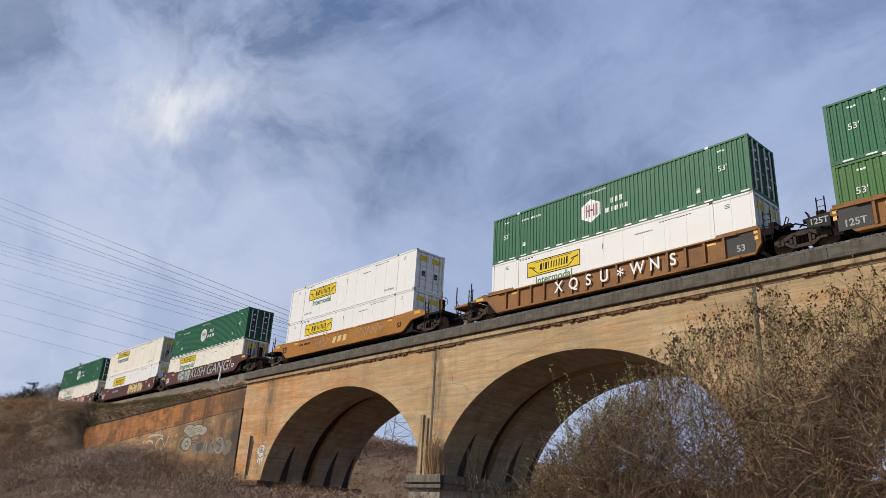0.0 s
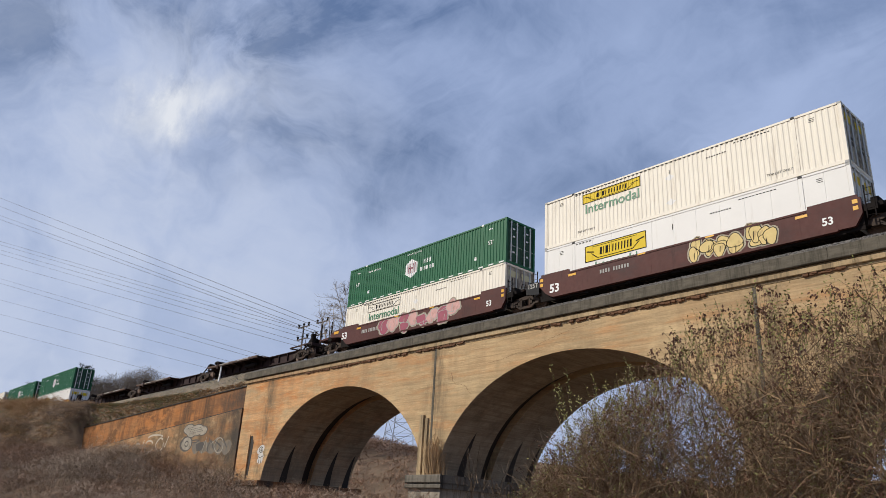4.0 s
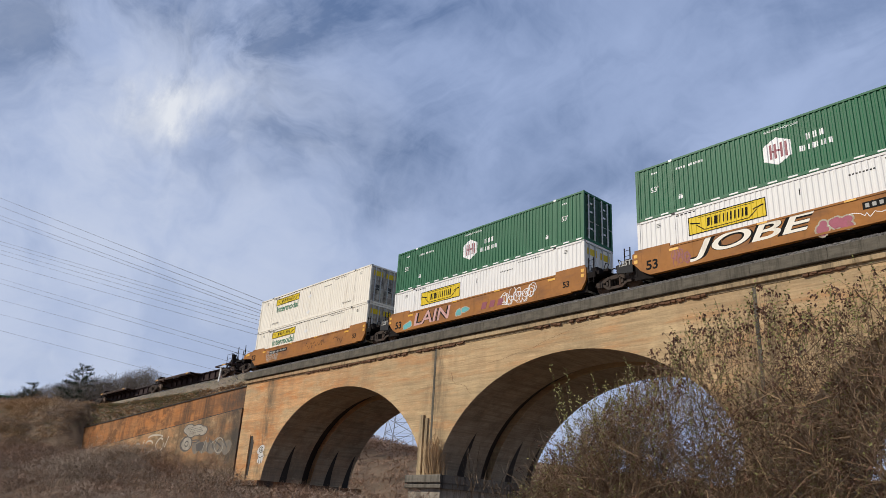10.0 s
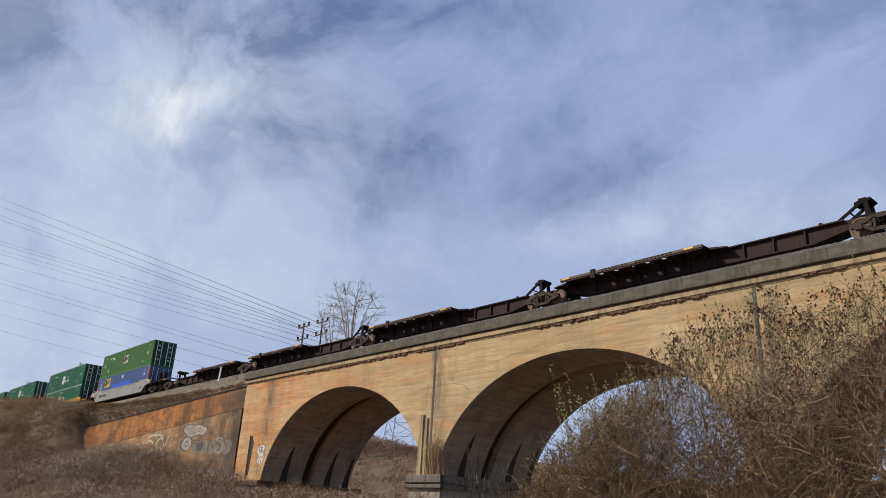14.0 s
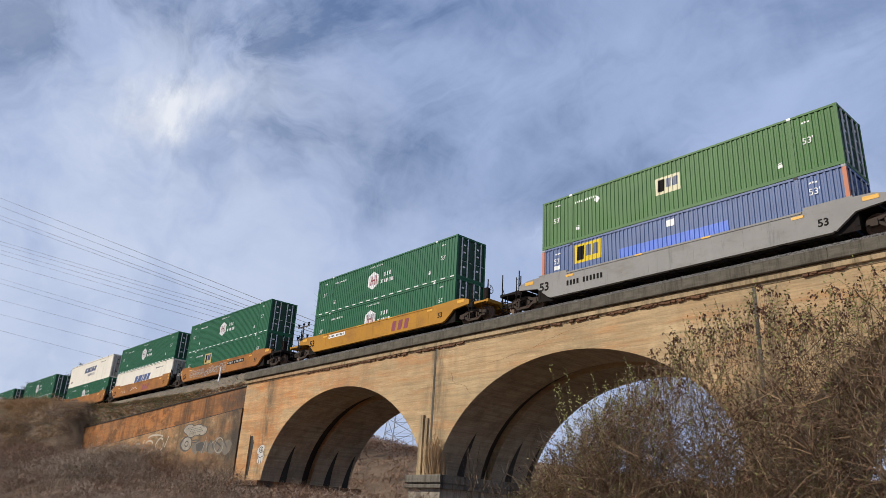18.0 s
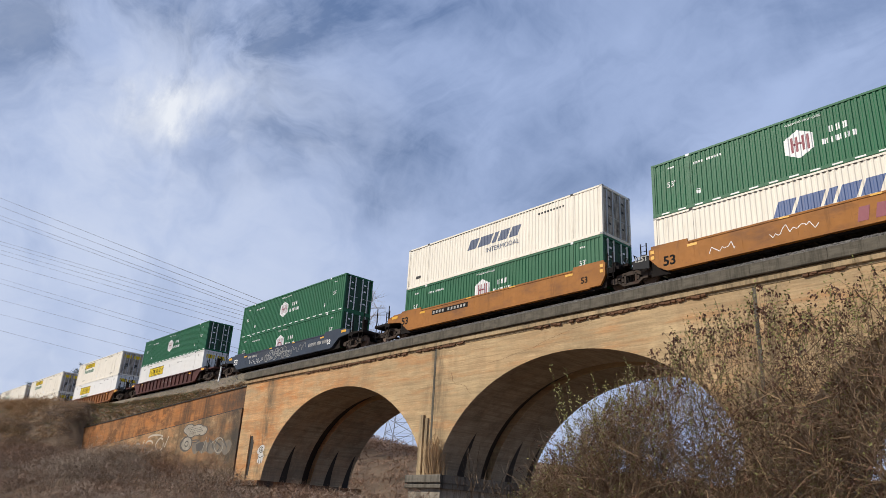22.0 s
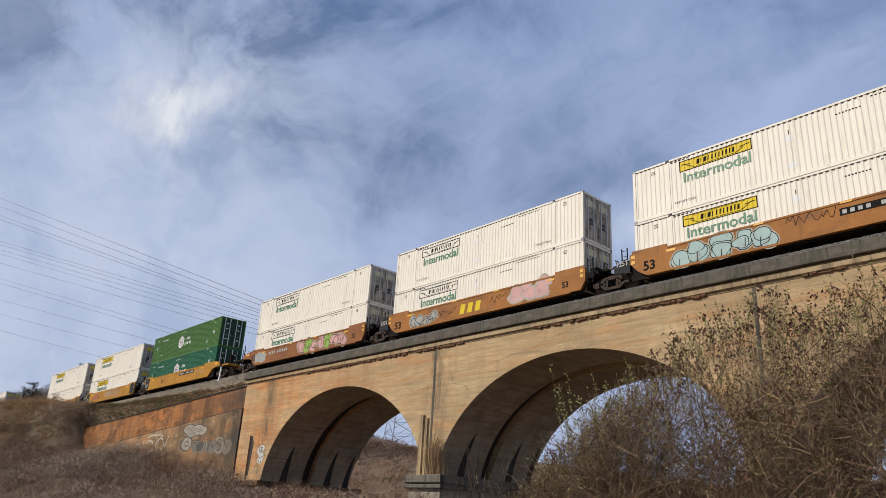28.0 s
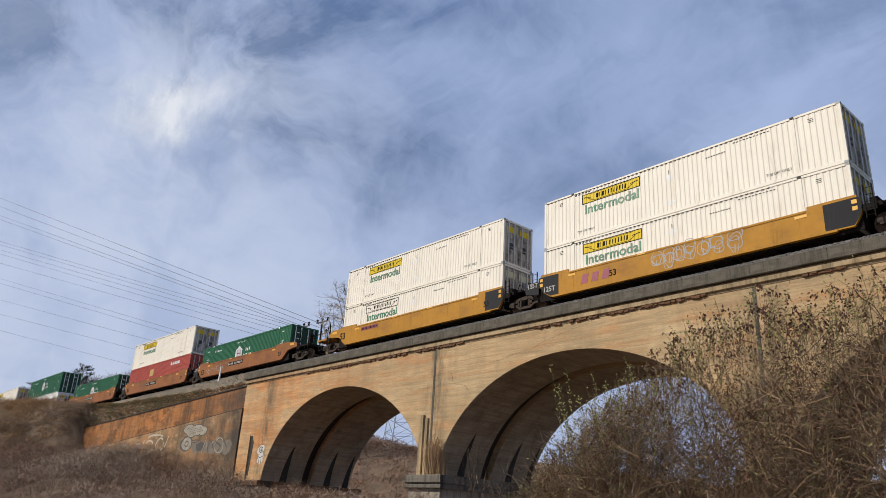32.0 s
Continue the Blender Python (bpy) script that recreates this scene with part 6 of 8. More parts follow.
# dark water stains down the inner sides of the piers
for cx in ARCHES[:2]:
    for yc, top, w in ((30.1, 0.46, 0.75), (34.0, 0.46, 0.75), (35.75, 0.44, 0.7)):
        def stain(s, cx=cx, yc=yc, top=top, w=w):
            drop = 0.0 if yc < 32 else 0.06
            pts = []
            for i in range(14):
                a = math.pi - top * i / 13 * (math.pi / 2) * 0.75
                pts.append((cx + (RX - drop - 0.004) * math.cos(a), SPRING + (RZ - drop - 0.004) * math.sin(a), w * (1 - i / 13) ** 0.7 + 0.01))
            pts.insert(0, (cx - RX + drop + 0.004, 0.5, w * 1.2))
            v = [(x, yc + k * q, z) for x, z, q in pts for k in (-0.5, 0.5)]
            s.add(v, [(2 * i, 2 * i + 1, 2 * i + 3, 2 * i + 2) for i in range(len(pts) - 1)])
        part("water_stain", ("stain", cx, yc), stain, M_STAINSHADE, viaduct)
# cornice and coping
n_block = 0
x = BRIDGE_L - 0.15
while x < BRIDGE_R - 0.1:
    b = min(x + 3.05, BRIDGE_R)
    for y0, y1 in ((27.94, 28.75), (35.55, 36.35)):
        part("coping_block", ("coping", round(b - x, 2), y0), lambda s: s.box(0, b - x - 0.012, y0, y1, 11.74, 12.26, 0.03), M_COPING, viaduct, at=(x, 0, 0))
    x = b
part("cornice_band", "band", lambda s: (s.box(BRIDGE_L - 0.1, BRIDGE_R, 28.06, 28.8, 11.44, 11.66, 0.02), s.box(BRIDGE_L - 0.1, BRIDGE_R, 28.14, 28.8, 11.66, 11.75), s.box(BRIDGE_L, BRIDGE_R, 28.17, 28.8, 11.34, 11.44),
                                       s.box(BRIDGE_L - 0.1, BRIDGE_R, 35.5, 36.24, 11.34, 11.75)), M_BAND, viaduct, "narrow cornice under the coping")
part("deck_slab", "deckslab", lambda s: s.box(BRIDGE_L, BRIDGE_R, 28.7, 35.6, 11.3, 12.1), M_CAP, viaduct)


def build_spall(s, length, seed):
    rnd = random.Random(seed)
    for i in range(int(length * 14)):
        x, r = rnd.uniform(0, length), rnd.uniform(0.03, 0.075)
        z = 11.39 + rnd.uniform(-0.05, 0.05)
        s.box(x - r * 1.6, x + r * 1.6, 28.08 + rnd.uniform(0, 0.05), 28.2, z - r, z + r, r * 0.4)


for x, ln, sd in ((-24.6, 1.6, 1), (-22.4, 7.3, 2), (-11.0, 1.6, 3), (-46.5, 11.5, 4), (-34.0, 4.0, 5)):
    part("spalled_edge", ("spall", sd), lambda s: build_spall(s, ln, sd), M_SPALL, viaduct, "crumbling rusty edge", at=(x, 0, 0))
# expansion joints with a drain pipe, and pier bases
for xj in (-32.35, -12.95, 6.45):
    part("expansion_joint", "xjoint", lambda s: s.box(-0.10, 0.07, WALL_Y - 0.008, WALL_Y + 0.02, 2.0, 11.34), M_COPING, viaduct, "black stained joint", at=(xj, 0, 0))
    part("pilaster", "pilaster", lambda s: (s.box(-0.95, -0.62, WALL_Y - 0.14, WALL_Y + 0.1, 2.0, 7.5, 0.02), s.box(-0.5, -0.28, WALL_Y - 0.10, WALL_Y + 0.1, 2.0, 7.3)), M_BAND, viaduct, at=(xj, 0, 0))
    pier = part("pier_base", "pierbase", lambda s: s.box(-0.86, 1.75, 27.50, 36.8, -3.0, 3.45), M_PIER, viaduct, "grey stained pier base", at=(xj, 0, 0))
    part("pier_cap", "piercap", lambda s: (s.box(-0.95, 2.0, 27.25, 37.1, 3.68, 4.10, 0.04), s.box(-0.88, 1.9, 27.40, 37.0, 3.60, 3.68), s.box(-0.95, 2.0, 27.27, 37.1, 3.40, 3.60, 0.03)), M_CAP, pier)
part("pier_cap", "abutcap", lambda s: (s.box(-55.9, -50.6, 27.6, 37.0, 3.5, 3.9, 0.04), s.box(-55.7, -50.8, 27.8, 36.8, -2, 3.5)), M_WING, viaduct)
part("corner_post", "cpost", lambda s: s.slab([(-54.15, 3.9), (-53.55, 3.9), (-53.55, 7.25), (-53.8, 7.35), (-54.15, 7.1)], WALL_Y - 0.10, WALL_Y + 0.02), M_WALL, viaduct, "short concrete corner post")
# no real hollow here: a flat slab whose dark colour is the slit's shade
part("corner_recess", "crecess", lambda s: s.slab([(-53.54, 4.3), (-53.25, 4.3), (-53.02, 6.7), (-53.3, 7.25), (-53.54, 7.2)], WALL_Y - 0.006, WALL_Y + 0.02), M_STAINSHADE, viaduct, "dark slit, its shade painted on the flat wall")
part("crack", "crack", lambda s: s.tube([(-30.92, WALL_Y, 9.72), (-30.78, WALL_Y, 9.45), (-30.82, WALL_Y, 9.30), (-30.5, WALL_Y, 9.05), (-30.1, WALL_Y, 9.02), (-29.7, WALL_Y, 8.88), (-29.5, WALL_Y, 8.62), (-29.25, WALL_Y, 8.40)], 0.009, 5), M_SPALL, viaduct)
part("crack", "crack2", lambda s: s.tube([(-21.2, WALL_Y, 11.1), (-22.1, WALL_Y, 11.02), (-23.0, WALL_Y, 10.85), (-24.1, WALL_Y, 10.62), (-24.7, WALL_Y, 10.40), (-26.1, WALL_Y, 10.22), (-27.0, WALL_Y, 10.05), (-28.3, WALL_Y, 9.95)], 0.005, 5), M_SPALL, viaduct)

# ---- wing wall ----
wing = new("wing_wall")
tagged(wing, "rust-stained sloping concrete wing wall with graffiti", "retaining wall", kind="structure")


def build_wing(s, lo_l, hi_l, lo_r, hi_r, y0, y1):
    strip_wall(s, [(-97.0, lo_l, hi_l), (-56.0, lo_r, hi_r), (-55.52, lo_r, hi_r)], y0, y1)


part("upper_wall", "wing_up", lambda s: build_wing(s, 7.1, 9.98, 9.5, 11.28, WALL_Y + 0.06, 29.0), M_WING, wing)
part("lower_wall", "wing_low", lambda s: build_wing(s, -1.0, 7.06, -1.0, 9.46, WALL_Y - 0.12, 29.0), M_WINGLOW, wing)
part("wall_coping", "wing_cope", lambda s: build_wing(s, 9.96, 10.03, 11.26, 11.34, WALL_Y - 0.02, 29.1), M_STAINSHADE, wing)
# thin black strip that paints the shadow line at the step between the walls
part("ledge", "wing_ledge_shade", lambda s: build_wing(s, 7.05, 7.11, 9.45, 9.51, WALL_Y - 0.125, 28.6), M_STAINSHADE, wing)


M_OLDSPRAY = material("faded_grey_spray", (0.34, 0.30, 0.235), 0.9, vary=0.4, stain=(0.13, 0.09, 0.055), stain_amount=0.35, stain_scale=0.5, streak=(1, 1, 0.8))
M_OLDPALE = material("sprayed_white", (0.58, 0.56, 0.52), 0.9, vary=0.25)
M_OLDDARK = material("faded_dark_spray", (0.085, 0.075, 0.065), 0.9, vary=0.3)
M_OLDSMEAR = material("smeared_grey_spray", (0.17, 0.145, 0.115), 0.9, vary=0.4, stain=(0.25, 0.17, 0.09), stain_amount=0.45, stain_scale=0.5, streak=(1, 1, 0.8))
M_OLDWHITE = material("faded_white_spray", (0.47, 0.40, 0.31), 0.9, vary=0.35)
M_OLDORANGE = material("faded_orange_spray", (0.40, 0.22, 0.11), 0.9, vary=0.3)


def stroke(s, pts, width, y):
    """A sprayed line of even width on the wall, through points (x, z)."""
    pts = [Vector((x, y, z)) for x, z in pts]
    v = []
    for i, p in enumerate(pts):
        d = pts[min(i + 1, len(pts) - 1)] - pts[max(i - 1, 0)]
        o = Vector((-d.z, 0, d.x)).normalized() * width * 0.5
        v += [p - o, p + o]
    s.add(v, [(2 * i, 2 * i + 2, 2 * i + 3, 2 * i + 1) for i in range(len(pts) - 1)])


def oval(cx, cz, rx, rz, wob=0.0, a0=0.0, a1=6.2832, n=26):
    return [(cx + rx * (1 + wob * math.sin(3 * a + cx)) * math.cos(a), cz + rz * (1 + wob * math.sin(2 * a + cx)) * math.sin(a)) for a in (a0 + (a1 - a0) * i / n for i in range(n + 1))]


GY = WALL_Y - 0.124
CLOUD = ((-64.9, 8.30, 1.05, 0.40), (-63.3, 8.15, 1.35, 0.44), (-62.1, 8.05, 0.75, 0.36), (-64.3, 7.95, 0.9, 0.34))
cloud = part("graffiti", "cloud_line", lambda s: [s.add([(x, GY - 0.0015 * k, z) for x, z in oval(cx, cz, rx + 0.14, rz + 0.07, 0.03)[:-1]], [tuple(range(26))]) for k, (cx, cz, rx, rz) in enumerate(CLOUD)], M_OLDDARK, wing, "dark outline of a sprayed bubble")
part("graffiti_fill", "cloud_fill", lambda s: [s.add([(x, GY - 0.008 - 0.0015 * k, z) for x, z in oval(cx, cz, rx, rz, 0.03)[:-1]], [tuple(range(26))]) for k, (cx, cz, rx, rz) in enumerate(CLOUD)], M_OLDSPRAY, cloud, "pale grey sprayed bubble")
part("graffiti_lines", "cloud_bars", lambda s: [stroke(s, [(-65.2 + 0.25 * r + 0.42 * k, 8.38 - 0.15 * r + 0.02 * k), (-64.93 + 0.25 * r + 0.42 * k, 8.40 - 0.15 * r + 0.02 * k)], 0.045, GY - 0.016) for r in range(4) for k in range(6 if r else 3)], M_OLDDARK, cloud, "rows of small dark bars")
ring_o = part("graffiti", "ring_line", lambda s: s.add([(x, GY, z) for x, z in oval(-65.1, 7.05, 1.30, 0.66, 0.03)[:-1]], [tuple(range(26))]), M_OLDDARK, wing, "dark sprayed round letter")
part("graffiti_fill", "ring_fill", lambda s: s.add([(x, GY - 0.003, z) for x, z in oval(-65.0, 7.05, 1.02, 0.54, 0.05)[:-1]], [tuple(range(26))]), M_OLDSPRAY, ring_o, "pale grey fill")
part("graffiti_lines", "ring_dot", lambda s: (stroke(s, oval(-65.0, 7.05, 0.34, 0.22), 0.12, GY - 0.006), stroke(s, oval(-63.4, 7.2, 0.8, 0.10, 0.1), 0.10, GY - 0.002)), M_OLDDARK, ring_o)
pale = part("graffiti", "pale_letters", lambda s: ([s.add([(x, GY - 0.0015 * k, z) for x, z in oval(-62.9 + 1.42 * k, 6.70 - 0.05 * k, 0.85, 0.55, 0.12)[:-1]], [tuple(range(26))]) for k in range(5)]), M_OLDSMEAR, wing, "smeared grey sprayed letters")
part("graffiti_lines", "dark_patch", lambda s: (s.add([(x, GY - 0.010, z) for x, z in oval(-62.2, 6.72, 0.80, 0.40, 0.16)[:-1]], [tuple(range(26))]), stroke(s, [(-60.9, 6.3), (-60.2, 7.2), (-59.5, 6.4)], 0.15, GY - 0.010), stroke(s, [(-59.4, 7.1), (-58.2, 6.6), (-58.9, 6.1)], 0.17, GY - 0.012),
                                              stroke(s, [(-58.0, 7.2), (-57.2, 6.5)], 0.13, GY - 0.010), stroke(s, [(-60.6, 6.2), (-60.5, 7.4)], 0.12, GY - 0.014)), M_OLDDARK, pale, "dark sprayed angular strokes")
part("graffiti_lines", "pale_strokes", lambda s: (stroke(s, [(-61.7, 6.1), (-61.1, 7.5), (-60.8, 6.3)], 0.11, GY - 0.016), stroke(s, oval(-58.6, 6.7, 0.8, 0.55, 0.1), 0.09, GY - 0.016), stroke(s, [(-60.0, 6.9), (-58.9, 7.35)], 0.09, GY - 0.018)), M_OLDSPRAY, pale)
part("graffiti", "pale_loops", lambda s: ([stroke(s, oval(x, z, rx, rz, 0.08, a0, a1), 0.16, GY) for x, z, rx, rz, a0, a1 in ((-79.9, 6.75, 1.1, 0.75, 0.3, 5.9), (-76.6, 6.9, 0.9, 0.55, 0, 6.28), (-73.6, 7.1, 1.0, 0.6, 0.5, 6.0), (-71.0, 7.2, 0.9, 0.55, 1.0, 6.6), (-72.4, 7.9, 1.9, 0.25, 0.2, 2.9))],
                                        stroke(s, [(-81.4, 6.0), (-81.2, 7.6)], 0.16, GY), stroke(s, [(-75.4, 6.4), (-75.0, 7.8)], 0.14, GY), stroke(s, [(-69.8, 6.9), (-69.2, 7.9)], 0.14, GY)), M_OLDWHITE, wing, "faded white sprayed outline letters")
part("graffiti", "rust_loops", lambda s: [stroke(s, oval(x, 5.9, 1.2, 0.5, 0.15), 0.18, GY - 0.001) for x in (-76.0, -73.4)], M_OLDORANGE, wing, "faded orange sprayed outline letters")


def build_face(s, shapes, y):
    for k, (cx, cz, rx, rz, sd) in enumerate(shapes):
        s.add([(a, y - 0.0004 * k, b) for a, b in blob(cx, cz, rx, rz, sd, 18, 0.2)], [tuple(range(18))])


part("graffiti", "face", lambda s: build_face(s, ((-51.75, 6.15, 0.48, 0.34, 0.3), (-51.65, 5.66, 0.42, 0.26, 0.8), (-52.0, 5.36, 0.13, 0.18, 0.5), (-51.7, 5.30, 0.13, 0.20, 0.6), (-51.42, 5.36, 0.12, 0.18, 0.6)), WALL_Y - 0.004), M_OLDPALE, viaduct, "white sprayed head shape")
part("graffiti_lines", "facel", lambda s: (stroke(s, oval(-51.7, 6.14, 0.27, 0.20), 0.07, WALL_Y - 0.008), stroke(s, oval(-51.66, 6.13, 0.09, 0.07), 0.08, WALL_Y - 0.008), stroke(s, [(-52.05, 5.72), (-51.8, 5.55), (-51.3, 5.68)], 0.06, WALL_Y - 0.008),
                                           stroke(s, [(-51.86, 5.5), (-51.86, 5.15)], 0.05, WALL_Y - 0.008), stroke(s, [(-51.55, 5.5), (-51.55, 5.15)], 0.05, WALL_Y - 0.008)), M_OLDDARK, viaduct)

# ---- track ----
track = new("railway_track")
tagged(track, "steel rails on sleepers in grey ballast", "track", kind="structure")
part("ballast_bed", "bed", lambda s: [
    s.add([(xa, y, z) for y, z in prof] + [(xb, y, z) for y, z in prof], [(i, i + 1, i + 1 + len(prof), i + len(prof)) for i in range(len(prof) - 1)])
    for prof, xa, xb in [(((28.30, 12.02), (28.36, 12.36), (28.6, 12.545), (29.2, 12.80), (29.65, 12.99), (29.75, 13.01), (32.4, 13.01), (34.0, 12.86), (35.2, 12.5), (35.9, 12.3)), -55.5 + 3.05 * k, -55.5 + 3.05 * (k + 1)) for k in range(30)]
    + [(((29.4, 12.30), (29.55, 12.55), (29.66, 12.88), (29.74, 13.01), (32.4, 13.01), (34.0, 12.86), (35.2, 12.5), (36.5, 12.1)), -98.4 - 8 * (k + 1), -98.4 - 8 * k) for k in range(40)]], M_BALLAST, track)


def build_bank_ballast(s):
    """The ballast shoulder above the wing wall, running out on the bank."""
    def profile(x):
        return [(x, 29.12, ground_z(x, 29.12) - 0.08), (x, 29.42, max(12.30, ground_z(x, 29.42))), (x, 29.6, 12.78), (x, 29.76, 13.01), (x, 32.4, 13.01), (x, 34.0, 12.86), (x, 35.2, 12.5), (x, 36.5, 12.1)]
    rows = [profile(-98.4 + 42.9 * k / 26) for k in range(27)]
    n = len(rows[0])
    s.add([p for row in rows for p in row], [(j * n + i, j * n + i + 1, (j + 1) * n + i + 1, (j + 1) * n + i) for j in range(26) for i in range(n - 1)])


M_BANK = material("gravelly_bank", (0.190, 0.148, 0.104), 0.95, grain=4.0, vary=0.45, stain=(0.085, 0.085, 0.04), stain_amount=0.45, stain_scale=0.2, streak=(1, 1, 1), bump=1.0, bump_scale=9)
part("ballast_shoulder", "bankballast", build_bank_ballast, M_BANK, track)
for y in (-0.7525, 0.7525):
    part("rail", "rail", lambda s: (s.box(-420, 36, -0.036, 0.036, -0.05, 0.0), s.box(-420, 36, -0.01, 0.01, -0.15, -0.05), s.box(-420, 36, -0.07, 0.07, -0.18, -0.15)), M_TREAD, track, at=(0, TRACK + y, RAIL))


def build_sleepers(s):
    for k in range(330):
        x = -160 + 0.55 * k
        s.box(x, x + 0.23, TRACK - 1.3, TRACK + 1.3, RAIL - 0.32, RAIL - 0.18)


tagged(part("sleepers", "sleepers", build_sleepers, M_WOOD, track), kind="stuff")


def build_stones(s):
    rnd = random.Random(5)
    for k in range(17000):
        x = rnd.uniform(-55.5, 2) if k % 8 else rnd.uniform(-84, -55.5)
        if x > -55.5:
            y = rnd.uniform(28.30, 28.8)
            z = float(np.interp(y, (28.30, 28.36, 28.6, 29.2), (12.30, 12.37, 12.555, 12.81)))
        else:
            y = rnd.uniform(29.1, 29.95)
            z = max(ground_z(x, y) + 0.02, float(np.interp(y, (28.75, 29.15, 29.42, 29.6, 29.76, 30.1), (9.0, 11.0, 12.32, 12.79, 13.02, 13.02))))
        r = rnd.uniform(0.02, 0.045) * (1.0 if x > -55.5 else 1.3)
        q = [rnd.uniform(0.6, 1.3) * r for _ in range(6)]
        s.add([(x - q[0], y, z), (x + q[1], y, z), (x, y - q[2], z + 0.01), (x, y + q[3], z), (x + 0.3 * r, y, z + q[4] + 0.01), (x, y, z - q[5])],
              [(0, 2, 4), (2, 1, 4), (1, 3, 4), (3, 0, 4), (2, 0, 5), (1, 2, 5), (3, 1, 5), (0, 3, 5)])


tagged(part("ballast_stones", "stones", build_stones, M_STONE, track), kind="stuff")

# ---- marker post beside the track ----
post = new("marker_post")
tagged(post, "leaning white marker post beside the track", "post")
part("post", "mpost", lambda s: s.slab([(-0.07, 0), (0.07, 0), (0.16, 1.32), (0.05, 1.36)], -0.05, 0.05), M_MARK, post)
post.location = (-61.2, 28.35, 12.2)

# ---- plants ----
M_TWIG = material("grey_brown_twig", (0.190, 0.120, 0.064), 0.9, vary=0.3, island=0.65, bump=0)
M_SCRUB = material("brown_scrub", (0.262, 0.158, 0.100), 0.95, vary=0.35, island=0.7, bump=0)
M_VINE = material("grey_vine", (0.300, 0.228, 0.165), 0.95, vary=0.35, island=0.75, bump=0)
M_VINESHADE = material("vine_shade", (0.120, 0.084, 0.058), 0.95, vary=0.35, island=0.6, bump=0)
M_DRYGRASS = material("dry_grass", (0.44, 0.285, 0.150), 0.95, vary=0.3, island=0.35, bump=0)
M_GRASS = material("dull_grass", (0.21, 0.190, 0.090), 0.95, vary=0.3, island=0.35, bump=0)
M_DEADLEAF = material("dead_leaf", (0.110, 0.050, 0.026), 0.8, vary=0.3, island=0.4, bump=0)
M_NEWLEAF = material("olive_leaf", (0.215, 0.205, 0.060), 0.7, vary=0.3, island=0.35, bump=0)
M_BARK = material("grey_bark", (0.17, 0.145, 0.115), 0.9, vary=0.35, bump=0.6)
M_NEEDLE = material("dark_needles", (0.022, 0.038, 0.016), 0.8, vary=0.3, island=0.3, bump=0)
M_FARTWIG = material("far_twig", (0.200, 0.165, 0.130), 0.95, vary=0.25, island=0.3, bump=0)


def blade(s, p, d, bend, width, n=2):
    """A thin tapering stalk from p along d, bending."""
    side = d.cross(Vector((0, 0, 1)))
    side = (side.normalized() if side.length > 1e-4 else Vector((1, 0, 0)))
    if s.r.random() < 0.5:
        side = (side + Vector((0, 0, 1)) * s.r.uniform(-0.5, 0.5)).normalized()
    k = len(s.v)
    for i in range(n):
        t = i / n
        c = p + d * t + bend * (t * t)
        w = side * (width * (1 - 0.6 * t))
        s.v += [tuple(c - w), tuple(c + w)]
    s.v.append(tuple(p + d + bend))
    for i in range(n - 1):
        s.f.append((k + 2 * i, k + 2 * i + 1, k + 2 * i + 3, k + 2 * i + 2))
    s.f.append((k + 2 * n - 2, k + 2 * n - 1, k + 2 * n))


def stuff(name, s, mat, label, category="scrub"):
    return tagged(new(name, s.mesh(name, mat)), label, category, kind="stuff")


def thicket(name, spots, mat, label, per, tall, spread, width, seed, category="scrub"):
    s = Shape()
    s.r = random.Random(seed)
    r = s.r
    for x, y, k in spots:
        z = ground_z(x, y) - 0.05
        h = tall * k
        for _ in range(per):
            a = r.uniform(0, 2 * math.pi)
            q = r.random() ** 0.5 * spread * k
            b = Vector((x + q * math.cos(a), y + q * math.sin(a), z + r.uniform(0, 0.45) * h))
            lean = Vector((r.gauss(0, 0.6), r.gauss(0, 0.6), r.uniform(0.25, 0.9))) * h * r.uniform(0.3, 0.75)
            blade(s, b, lean, Vector((r.gauss(0, 0.45), r.gauss(0, 0.45), -r.uniform(0.0, 0.6))) * h, width * r.uniform(0.5, 1.3), 3)
    return stuff(name, s, mat, label, category)


rnd = random.Random(7)


def spots(n, x0, x1, y0, y1, k0, k1, keep=None):
    out = []
    while len(out) < n:
        x, y = rnd.uniform(x0, x1), rnd.uniform(y0, y1)
        if keep is None or keep(x, y):
            out.append((x, y, rnd.uniform(k0, k1)))
    return out


def mounds(name, places, mat, label, per, seed, width=0.012, length=0.55):
    """Rounded heaps of short curling twigs; places hold (x, y, radius, height)."""
    s = Shape()
    s.r = random.Random(seed)
    r = s.r
    for x, y, rad, high in places:
        base = ground_z(x, y) - 0.2
        if -1.97 * y < x < -0.85 * y and 8 < y < 27.5:
            # low growth before the first arch
            high = min(high, max(0.25, 1.35 + 0.070 * y - base))
        k0, k1 = r.uniform(0, 6), r.uniform(0, 6)
        for _ in range(int(per * rad * (rad + high))):
            a, u = r.uniform(0, 6.283), r.random() ** 0.55
            edge = rad * (1 + 0.16 * math.sin(3 * a + k0) + 0.10 * math.sin(5 * a + k1))
            dome = high * (1 - u * u) ** 0.6
            p = Vector((x + edge * u * math.cos(a), y + edge * u * math.sin(a), base + dome * r.uniform(0.72, 1.0) + 0.12 * math.sin(7 * a + 9 * u + k0)))
            out = Vector((u * math.cos(a), u * math.sin(a), 1.1 - 0.7 * u))
            d = (out + Vector((r.gauss(0, 0.9), r.gauss(0, 0.9), r.gauss(0, 0.55)))).normalized() * length * r.uniform(0.4, 1.4)
            blade(s, p, d, Vector((r.gauss(0, 0.6), r.gauss(0, 0.6), -r.uniform(0.1, 0.9))) * length, width * r.uniform(0.5, 1.3), 3)
    return stuff(name, s, mat, label)


